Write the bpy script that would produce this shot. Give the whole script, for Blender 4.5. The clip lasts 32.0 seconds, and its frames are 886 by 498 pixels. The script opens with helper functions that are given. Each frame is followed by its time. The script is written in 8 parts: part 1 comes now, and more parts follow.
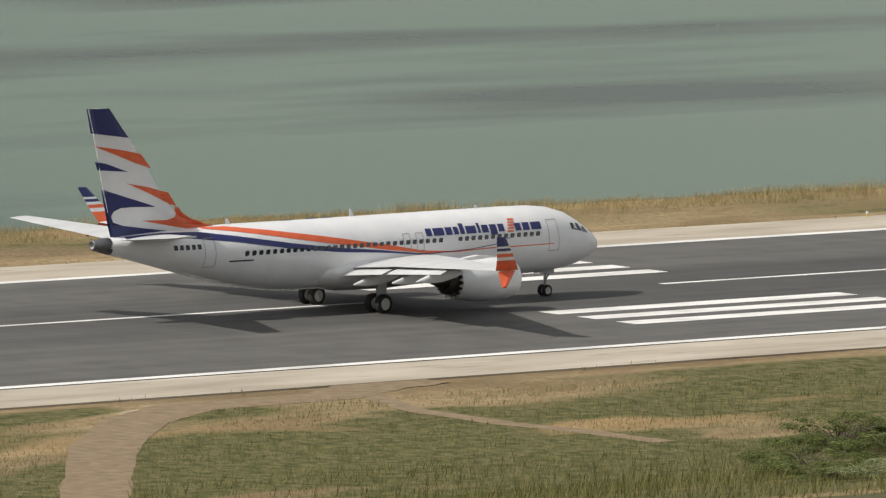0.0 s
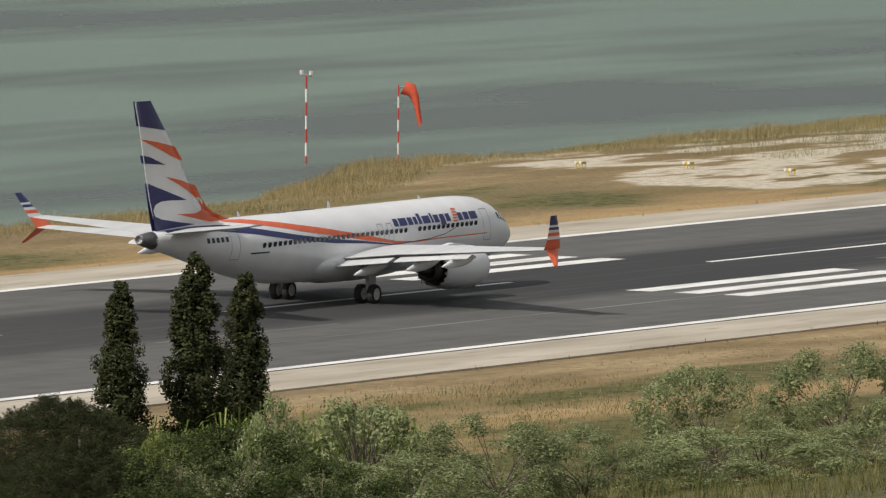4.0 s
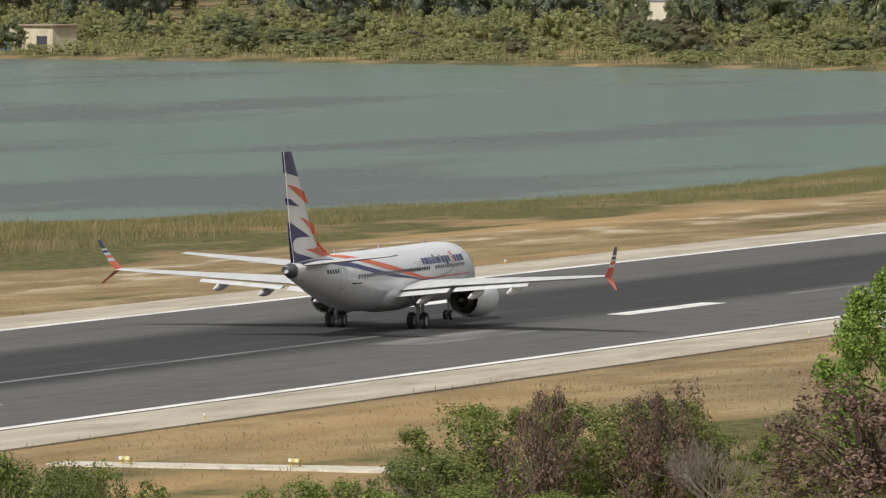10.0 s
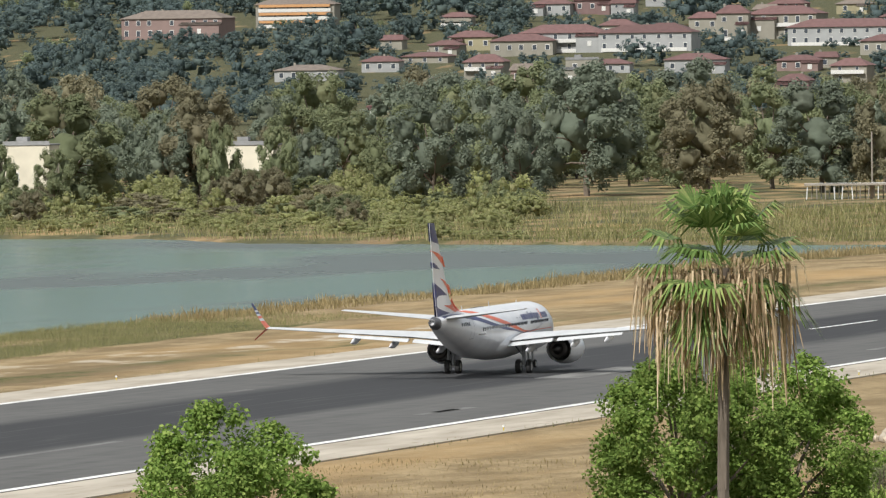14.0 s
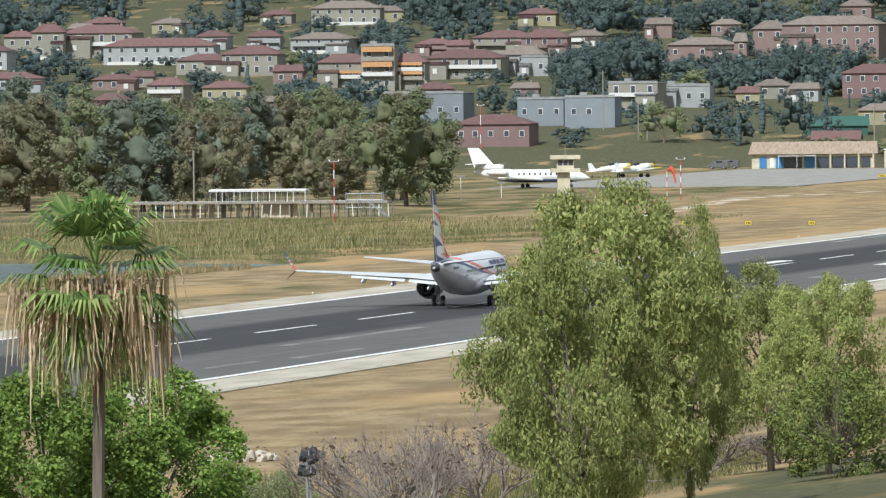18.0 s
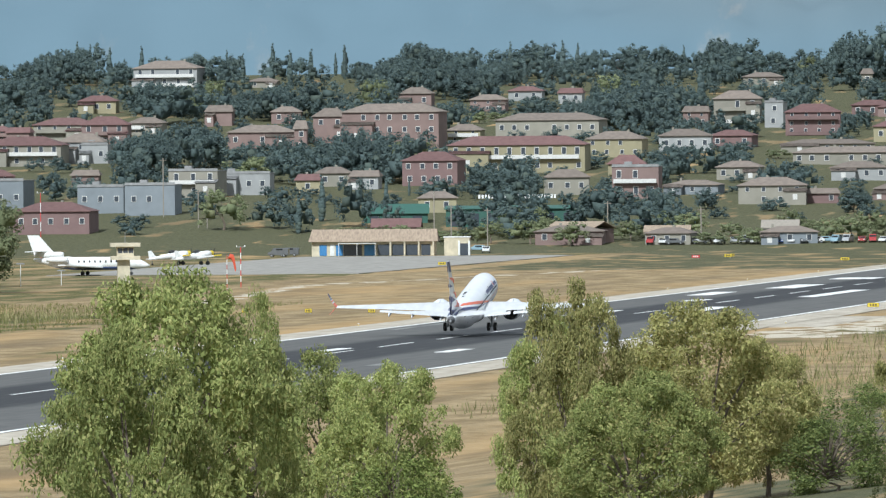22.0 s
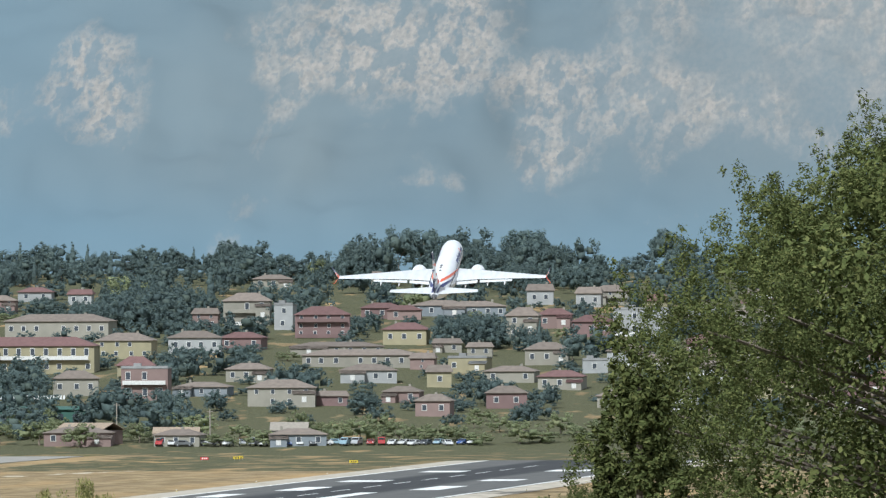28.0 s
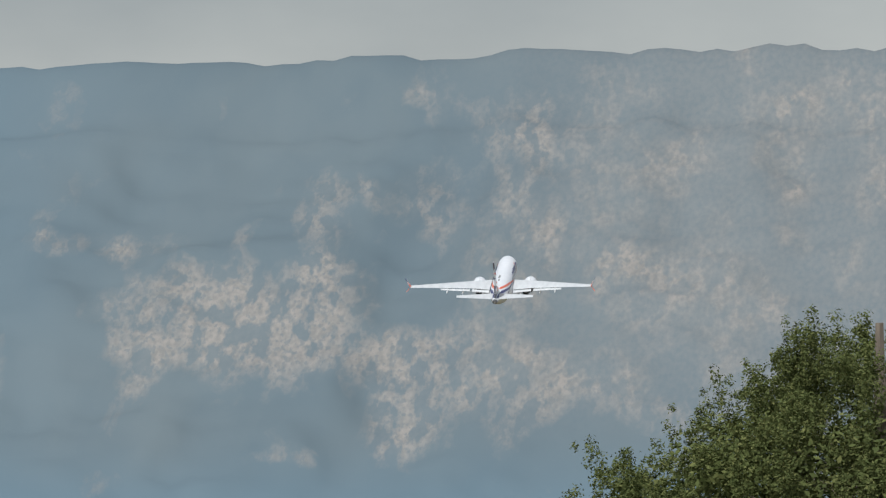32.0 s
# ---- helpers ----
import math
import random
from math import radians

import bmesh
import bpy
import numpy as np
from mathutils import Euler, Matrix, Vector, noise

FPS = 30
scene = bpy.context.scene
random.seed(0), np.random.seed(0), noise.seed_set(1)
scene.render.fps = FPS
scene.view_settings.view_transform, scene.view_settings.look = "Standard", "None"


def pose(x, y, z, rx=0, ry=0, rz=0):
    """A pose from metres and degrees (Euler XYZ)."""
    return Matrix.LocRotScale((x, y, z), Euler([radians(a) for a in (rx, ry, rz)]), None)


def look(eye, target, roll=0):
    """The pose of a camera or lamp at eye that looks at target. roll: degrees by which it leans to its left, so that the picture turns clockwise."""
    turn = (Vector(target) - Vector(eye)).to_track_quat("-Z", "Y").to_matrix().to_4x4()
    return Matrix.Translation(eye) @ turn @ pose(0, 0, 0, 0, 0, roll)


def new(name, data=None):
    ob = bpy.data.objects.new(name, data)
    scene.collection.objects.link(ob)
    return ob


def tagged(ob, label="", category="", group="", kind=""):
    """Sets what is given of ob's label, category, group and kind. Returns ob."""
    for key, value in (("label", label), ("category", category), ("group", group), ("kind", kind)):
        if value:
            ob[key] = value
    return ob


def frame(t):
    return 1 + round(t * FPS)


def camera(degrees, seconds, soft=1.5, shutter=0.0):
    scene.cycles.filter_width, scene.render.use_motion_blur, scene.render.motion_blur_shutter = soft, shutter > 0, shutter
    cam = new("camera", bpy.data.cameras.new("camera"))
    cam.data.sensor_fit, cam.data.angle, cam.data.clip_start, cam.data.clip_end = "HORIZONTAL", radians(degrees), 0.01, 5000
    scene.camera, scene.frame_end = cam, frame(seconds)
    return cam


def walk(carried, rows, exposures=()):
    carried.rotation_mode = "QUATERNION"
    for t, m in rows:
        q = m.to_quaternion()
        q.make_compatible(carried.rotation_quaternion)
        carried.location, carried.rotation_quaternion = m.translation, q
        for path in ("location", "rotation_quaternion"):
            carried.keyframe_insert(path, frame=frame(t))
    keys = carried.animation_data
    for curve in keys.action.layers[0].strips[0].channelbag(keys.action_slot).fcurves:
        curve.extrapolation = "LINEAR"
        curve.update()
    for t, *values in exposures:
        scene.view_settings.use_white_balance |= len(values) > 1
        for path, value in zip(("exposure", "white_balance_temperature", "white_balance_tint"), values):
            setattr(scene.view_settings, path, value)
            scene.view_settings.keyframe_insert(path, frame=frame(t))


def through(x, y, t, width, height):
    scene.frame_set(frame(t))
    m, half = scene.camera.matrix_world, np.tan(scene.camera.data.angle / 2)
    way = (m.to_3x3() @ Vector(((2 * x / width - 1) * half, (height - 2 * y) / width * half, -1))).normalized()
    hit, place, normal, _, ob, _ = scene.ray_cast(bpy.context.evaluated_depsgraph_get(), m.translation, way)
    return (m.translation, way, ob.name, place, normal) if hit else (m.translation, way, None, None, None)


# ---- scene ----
def view(x, y, z, pan, tilt, roll):
    """Eye place, heading clockwise from +y, tilt up and roll in degrees."""
    return pose(x, y, z, 90 + tilt, 0, -pan) @ pose(0, 0, 0, 0, 0, roll)


cam = camera(4.2761, 32.0, soft=1.3)
walk(cam, [
    (0, view(-301.5, -490.9, 63.4, 42.483, -5.170, 1.27)),
    (0.5, view(-308.0, -474.3, 60.5, 44.852, -4.946, 0.95)),
    (1, view(-308.7, -456.3, 58.1, 47.046, -4.819, 1.02)),
    (1.5, view(-303.5, -438.4, 58.3, 48.790, -4.833, 1.32)),
    (2, view(-295.6, -421.5, 58.3, 50.460, -4.905, 1.34)),
    (2.5, view(-290.0, -403.8, 57.1, 52.268, -4.738, 1.00)),
    (4.5, view(-267.6, -334.4, 40.7, 60.019, -3.240, 0.07)),
    (5, view(-261.5, -320.1, 37.1, 61.774, -2.850, -0.13)),
    (5.5, view(-252.1, -308.7, 35.0, 63.049, -2.600, -0.16)),
    (6, view(-241.1, -298.4, 34.9, 64.074, -2.580, -0.20)),
    (6.5, view(-225.9, -286.8, 34.6, 65.190, -2.543, 0.23)),
    (7, view(-210.8, -275.2, 35.2, 66.470, -2.501, 0.64)),
    (7.5, view(-194.9, -265.3, 35.1, 67.267, -2.545, 0.52)),
    (8, view(-179.1, -255.2, 34.5, 68.521, -2.516, 0.40)),
    (8.5, view(-163.7, -245.1, 32.1, 69.847, -2.297, 0.25)),
    (9, view(-156.2, -238.6, 30.5, 70.980, -2.099, 0.21)),
    (9.5, view(-157.4, -237.8, 30.4, 71.596, -1.979, 0.12)),
    (10, view(-161.6, -237.6, 30.8, 72.316, -1.903, 0.14)),
    (10.5, view(-161.1, -235.6, 30.4, 72.944, -1.820, 0.21)),
    (11, view(-149.4, -229.6, 28.9, 73.783, -1.706, 0.20)),
    (11.5, view(-137.6, -224.4, 26.5, 74.405, -1.514, -0.04)),
    (12, view(-125.4, -219.8, 26.0, 74.977, -1.435, -0.29)),
    (12.5, view(-111.3, -216.1, 26.9, 75.334, -1.384, -0.29)),
    (13, view(-97.2, -212.1, 27.5, 75.775, -1.312, -0.46)),
    (13.5, view(-83.2, -208.0, 26.9, 76.226, -1.178, -0.74)),
    (14, view(-69.3, -203.6, 25.4, 76.769, -0.988, -0.78)),
    (14.5, view(-56.4, -198.6, 24.8, 77.389, -0.956, -0.54)),
    (15, view(-56.4, -198.6, 24.8, 77.953, -1.003, -0.68)),
    (15.5, view(-56.4, -198.6, 24.8, 78.455, -1.031, -0.73)),
    (17.5, view(-56.4, -198.6, 24.8, 79.850, -0.941, -0.50)),
    (18, view(-56.4, -198.6, 24.8, 80.118, -0.922, -0.54)),
    (18.5, view(-56.4, -198.6, 24.8, 80.417, -0.882, -0.60)),
    (19, view(-56.4, -198.6, 24.8, 80.795, -0.794, -0.78)),
    (19.5, view(-56.4, -198.6, 24.8, 81.228, -0.695, -0.67)),
    (20, view(-56.4, -198.6, 24.8, 81.706, -0.623, -0.50)),
    (20.5, view(-56.4, -198.6, 24.8, 81.877, -0.601, -0.42)),
    (21, view(-56.4, -198.6, 24.8, 82.015, -0.594, -0.48)),
    (21.5, view(-56.4, -198.6, 24.8, 82.121, -0.581, -0.42)),
    (22, view(-56.4, -198.6, 24.8, 82.246, -0.518, -0.49)),
    (22.5, view(-56.4, -198.6, 24.8, 82.409, -0.439, -0.47)),
    (23, view(-56.4, -198.6, 24.8, 82.631, -0.359, -0.57)),
    (23.5, view(-56.4, -198.6, 24.8, 82.868, -0.270, -0.58)),
    (24, view(-56.4, -198.6, 24.8, 83.138, -0.209, -0.70)),
    (24.5, view(-56.4, -198.6, 24.8, 83.366, -0.246, -0.43)),
    (25, view(-56.4, -198.6, 24.8, 83.615, -0.297, -0.16)),
    (25.5, view(-56.4, -198.6, 24.8, 83.856, -0.293, -0.11)),
    (26, view(-56.4, -198.6, 24.8, 84.113, -0.153, -0.35)),
    (26.5, view(-56.4, -198.6, 24.8, 84.336, -0.024, -0.68)),
    (28.5, view(-56.4, -198.6, 24.8, 84.714, 0.631, -0.04)),
    (29, view(-56.4, -198.6, 24.8, 84.748, 0.856, -0.07)),
    (29.5, view(-56.4, -198.6, 24.8, 84.804, 1.005, -0.04)),
    (30, view(-56.4, -198.6, 24.8, 84.905, 1.080, -0.05)),
    (30.5, view(-56.4, -198.6, 24.8, 85.033, 1.150, -0.12)),
    (31, view(-56.4, -198.6, 24.8, 85.153, 1.290, -0.11)),
    (31.5, view(-56.4, -198.6, 24.8, 85.240, 1.520, -0.22)),
    (32, view(-56.4, -198.6, 24.8, 85.340, 1.773, -0.24)),
], exposures=[(0, 0.04, 6500, 10), (2, -0.02, 6500, 10), (6, -0.17, 6450, 10), (9, -0.1, 6450, 10), (12, 0.1, 6400, 10), (15, 0.3, 6050, 8), (20, 0.3, 5650, 5), (25, 0.3, 5600, 5), (29, 0.26, 5650, 6), (32, -0.08, 5850, 8)])

# ---- light ----
SUN_TO = Vector((-6.0, 1.6, 6.3)).normalized()
world = bpy.data.worlds.new("sky")
scene.world = world
world.use_nodes = True
wn = world.node_tree.nodes
wl = world.node_tree.links
sky = wn.new("ShaderNodeTexSky")
sky.sky_type = "NISHITA"
sky.sun_disc = False
sky.sun_elevation = math.asin(SUN_TO.z)
sky.sun_rotation = math.atan2(SUN_TO.x, SUN_TO.y)
sky.dust_density = 3.0
# broken grey cream cloud over the blue
stc = wn.new("ShaderNodeTexCoord")
smp = wn.new("ShaderNodeMapping")
smp.inputs["Scale"].default_value = (1, 1, 2.2)
wl.new(stc.outputs["Generated"], smp.inputs[0])
cloud = wn.new("ShaderNodeTexNoise")
cloud.inputs["Scale"].default_value = 9.0
cloud.inputs["Detail"].default_value = 7
wl.new(smp.outputs[0], cloud.inputs[0])
tone = wn.new("ShaderNodeValToRGB")
tone.color_ramp.elements[0].position, tone.color_ramp.elements[0].color = 0.38, (2.6, 2.65, 2.6, 1)
tone.color_ramp.elements[1].position, tone.color_ramp.elements[1].color = 0.68, (5.4, 5.1, 4.5, 1)
wl.new(cloud.outputs[0], tone.inputs[0])
veil = wn.new("ShaderNodeMix")
veil.data_type = "RGBA"
veil.inputs[0].default_value = 0.72
wl.new(sky.outputs[0], veil.inputs[6])
wl.new(tone.outputs[0], veil.inputs[7])
wl.new(veil.outputs[2], wn["Background"].inputs[0])
wn["Background"].inputs[1].default_value = 0.125
sun = new("sun", bpy.data.lights.new("sun", "SUN"))
sun.data.energy = 3.7
sun.data.angle = radians(0.8)
sun.data.color = (1.0, 0.955, 0.88)
sun.matrix_world = look(SUN_TO * 500, (0, 0, 0))


# ---- materials ----
def mat(name, stops, scale=1.0, detail=6.0, rough=0.8, bump=0.0, bump_scale=None, metal=0.0, second=None, coord="Object", island=0.0,
        stretch=(1, 1, 1), spec=0.5, rand=0.0, coat=0.0):
    """Noise-graded surface. stops: (position, colour) pairs; second: (scale, colour, from, to) a second, coarser mottling."""
    m = bpy.data.materials.new(name)
    m.use_nodes = True
    n, l = m.node_tree.nodes, m.node_tree.links
    b = n["Principled BSDF"]
    tc = n.new("ShaderNodeTexCoord")
    mp = n.new("ShaderNodeMapping")
    mp.inputs["Scale"].default_value = stretch
    l.new(tc.outputs[coord], mp.inputs[0])
    no = n.new("ShaderNodeTexNoise")
    no.inputs["Scale"].default_value = scale
    no.inputs["Detail"].default_value = detail
    l.new(mp.outputs[0], no.inputs[0])
    ra = n.new("ShaderNodeValToRGB")
    while len(ra.color_ramp.elements) < len(stops):
        ra.color_ramp.elements.new(0.5)
    for e, (p, c) in zip(ra.color_ramp.elements, stops):
        e.position, e.color = p, (*c, 1)
    l.new(no.outputs[0], ra.inputs[0])
    out = ra.outputs[0]
    if second:
        n2 = n.new("ShaderNodeTexNoise")
        n2.inputs["Scale"].default_value = second[0]
        n2.inputs["Detail"].default_value = 4
        l.new(mp.outputs[0], n2.inputs[0])
        mr = n.new("ShaderNodeMapRange")
        mr.inputs[1].default_value, mr.inputs[2].default_value = second[2], second[3]
        l.new(n2.outputs[0], mr.inputs[0])
        mx = n.new("ShaderNodeMix")
        mx.data_type = "RGBA"
        mx.inputs[7].default_value = (*second[1], 1)
        l.new(mr.outputs[0], mx.inputs[0])
        l.new(out, mx.inputs[6])
        out = mx.outputs[2]
    if island or rand:
        src = n.new("ShaderNodeNewGeometry").outputs["Random Per Island"] if island else n.new("ShaderNodeObjectInfo").outputs["Random"]
        hs = n.new("ShaderNodeHueSaturation")
        mr = n.new("ShaderNodeMapRange")
        k = island or rand
        mr.inputs[3].default_value, mr.inputs[4].default_value = 1 - k, 1 + k
        l.new(src, mr.inputs[0])
        l.new(mr.outputs[0], hs.inputs["Value"])
        l.new(out, hs.inputs["Color"])
        out = hs.outputs[0]
    l.new(out, b.inputs["Base Color"])
    b.inputs["Roughness"].default_value = rough
    b.inputs["Metallic"].default_value = metal
    b.inputs["Specular IOR Level"].default_value = spec
    b.inputs["Coat Weight"].default_value = coat
    if bump:
        nb = n.new("ShaderNodeTexNoise")
        nb.inputs["Scale"].default_value = bump_scale or scale * 4
        nb.inputs["Detail"].default_value = 5
        l.new(mp.outputs[0], nb.inputs[0])
        bm_ = n.new("ShaderNodeBump")
        bm_.inputs["Distance"].default_value = bump
        l.new(nb.outputs[0], bm_.inputs["Height"])
        l.new(bm_.outputs[0], b.inputs["Normal"])
    return m


def plain(name, c, rough=0.6, metal=0.0, scale=3.0, vary=0.12, bump=0.0, **k):
    lo = tuple(v * (1 - vary) for v in c)
    hi = tuple(min(1, v * (1 + vary)) for v in c)
    return mat(name, [(0.3, lo), (0.7, hi)], scale=scale, rough=rough, metal=metal, bump=bump, **k)


# ---- builders ----
def part(name, bm, material, parent=None, label="", smooth=False):
    me = bpy.data.meshes.new(name)
    bm.to_mesh(me)
    bm.free()
    if smooth:
        for p in me.polygons:
            p.use_smooth = True
    for m in (material if isinstance(material, (list, tuple)) else [material]):
        me.materials.append(m)
    ob = new(name, me)
    if parent is not None:
        ob.parent = parent
    if label:
        ob["label"] = label
    return ob


def mesh_from(name, verts, faces, material, parent=None, smooth=False, label=""):
    me = bpy.data.meshes.new(name)
    me.from_pydata(verts, [], faces)
    if smooth:
        me.polygons.foreach_set("use_smooth", [True] * len(me.polygons))
    for m in (material if isinstance(material, (list, tuple)) else [material]):
        me.materials.append(m)
    ob = new(name, me)
    if parent is not None:
        ob.parent = parent
    if label:
        ob["label"] = label
    return ob


def box(bm, cx, cy, cz, sx, sy, sz, bevel=0.0, rot=0.0, mi=0):
    g = bmesh.ops.create_cube(bm, size=1)["verts"]
    m = Matrix.Translation((cx, cy, cz)) @ Matrix.Rotation(radians(rot), 4, "Z") @ Matrix.Diagonal((sx, sy, sz, 1))
    bmesh.ops.transform(bm, matrix=m, verts=g)
    fs = {f for v in g for f in v.link_faces}
    for f in fs:
        f.material_index = mi
    if bevel:
        es = {e for v in g for e in v.link_edges}
        bmesh.ops.bevel(bm, geom=list(es), offset=bevel, segments=1, affect="EDGES")
    return g


def tube(bm, a, b, r0, r1=None, n=8, caps=True):
    a, b = Vector(a), Vector(b)
    r1 = r0 if r1 is None else r1
    q = (b - a).to_track_quat("Z", "Y")
    A = [bm.verts.new(a + q @ Vector((r0 * math.cos(6.2832 * i / n), r0 * math.sin(6.2832 * i / n), 0))) for i in range(n)]
    B = [bm.verts.new(b + q @ Vector((r1 * math.cos(6.2832 * i / n), r1 * math.sin(6.2832 * i / n), 0))) for i in range(n)]
    for i in range(n):
        bm.faces.new((A[i], A[(i + 1) % n], B[(i + 1) % n], B[i]))
    if caps:
        bm.faces.new(A[::-1])
        bm.faces.new(B)


def loft(bm, rings, closed=True, caps=True):
    vs = [[bm.verts.new(p) for p in r] for r in rings]
    n = len(vs[0])
    for a, b in zip(vs, vs[1:]):
        for i in range(n if closed else n - 1):
            j = (i + 1) % n
            bm.faces.new((a[i], a[j], b[j], b[i]))
    if caps:
        bm.faces.new(vs[0][::-1])
        bm.faces.new(vs[-1])
    return vs


def thing(name, label, category, at, group="", kind=""):
    ob = new(name)
    ob.empty_display_size = 0.5
    ob.matrix_basis = at if isinstance(at, Matrix) else pose(*at)
    return tagged(ob, label, category, group, kind)

# ---- the lie of the land ----
def lerp(x, pts):
    for (x0, y0), (x1, y1) in zip(pts, pts[1:]):
        if x <= x1:
            return y0 + (y1 - y0) * max(0.0, min(1.0, (x - x0) / (x1 - x0)))
    return pts[-1][1]


SHORE = [(-400, 46), (100, 48), (160, 49), (230, 46), (300, 56), (360, 58), (400, 76), (450, 75), (500, 80), (560, 74), (610, 76),
         (690, 108), (750, 104), (800, 92), (870, 76), (1000, 79), (1150, 76), (1260, 78), (1330, 74), (1390, 66)]
FAR_SHORE = [(66, 1380), (110, 1395), (178, 1440), (200, 1480), (235, 1500), (330, 1530), (500, 1560), (900, 1700)]


SPIT_IN = [(60, 610), (81, 637), (100, 652), (120, 661), (140, 667), (150, 674), (163, 690)]
SPIT_OUT = [(60, 900), (95, 768), (105, 738), (120, 722), (147, 718), (158, 726), (163, 720)]


def smooth(a, b, x):
    k = max(0.0, min(1.0, (x - a) / (b - a)))
    return k * k * (3 - 2 * k)


def wet(x, y):
    """Metres into the water; below nought is land."""
    w = min(y - lerp(x, SHORE), lerp(max(y, 66), FAR_SHORE) - x)
    spit = max(lerp(y, SPIT_IN) - x, x - lerp(y, SPIT_OUT), y - 163)
    k = max(0, min(1, ((x - 706) * -35 + (y - 157) * 15) / (35 ** 2 + 15 ** 2)))
    tongue = math.hypot(x - 706 + 35 * k, y - 157 - 15 * k) - 7 + 3 * k
    w = min(w, spit, tongue)
    w += (0.4 if 600 < x < 780 and y > 90 else 2.2) * noise.noise(Vector((x * 0.03, y * 0.03, 0))) + 0.6 * noise.noise(Vector((x * 0.15, y * 0.15, 3)))
    pool = math.hypot((x - 1130) / 90, (y + 122) / 14) - 1 + 0.3 * noise.noise(Vector((x * 0.05, y * 0.05, 7)))
    return max(w, -pool * 12)


def hill(x, y):
    """Height of the dry land."""
    z = 0.0
    if y < -72:
        z += (-72 - y) * 0.12 * smooth(1500, 900, x)
    z += 45 * max(0.0, min(1.0, (x - 2600) / 900)) + (1.5 * noise.noise(Vector((x * 0.01, y * 0.01, 1))) if x > 2650 else 0)
    if abs(y) > 34:
        z += (0.03 if y < 0 and x < 140 else 0.12) * noise.noise(Vector((x * 0.08, y * 0.08, 5)))
    return z


def ground_z(x, y):
    w = wet(x, y)
    z = hill(x, y)
    return z - 0.05 - 0.9 * smooth(-3, 2.5, w) - 0.06 * smooth(30.5, 30, abs(y))


def node_mix(n, l, fac, a, b):
    mx = n.new("ShaderNodeMix")
    mx.data_type = "RGBA"
    l.new(fac, mx.inputs[0])
    for sock, v in ((mx.inputs[6], a), (mx.inputs[7], b)):
        if isinstance(v, tuple):
            sock.default_value = (*v, 1)
        else:
            l.new(v, sock)
    return mx.outputs[2]


def noise_node(n, l, vec, scale, detail=5.0, lo=None, hi=None):
    no = n.new("ShaderNodeTexNoise")
    no.inputs["Scale"].default_value = scale
    no.inputs["Detail"].default_value = detail
    l.new(vec, no.inputs[0])
    if lo is None:
        return no.outputs[0]
    mr = n.new("ShaderNodeMapRange")
    mr.inputs[1].default_value, mr.inputs[2].default_value = lo, hi
    l.new(no.outputs[0], mr.inputs[0])
    return mr.outputs[0]


def math_node(n, l, op, a, b, clamp=False):
    m = n.new("ShaderNodeMath")
    m.operation, m.use_clamp = op, clamp
    for sock, v in ((m.inputs[0], a), (m.inputs[1], b)):
        if isinstance(v, (int, float)):
            sock.default_value = v
        else:
            l.new(v, sock)
    return m.outputs[0]


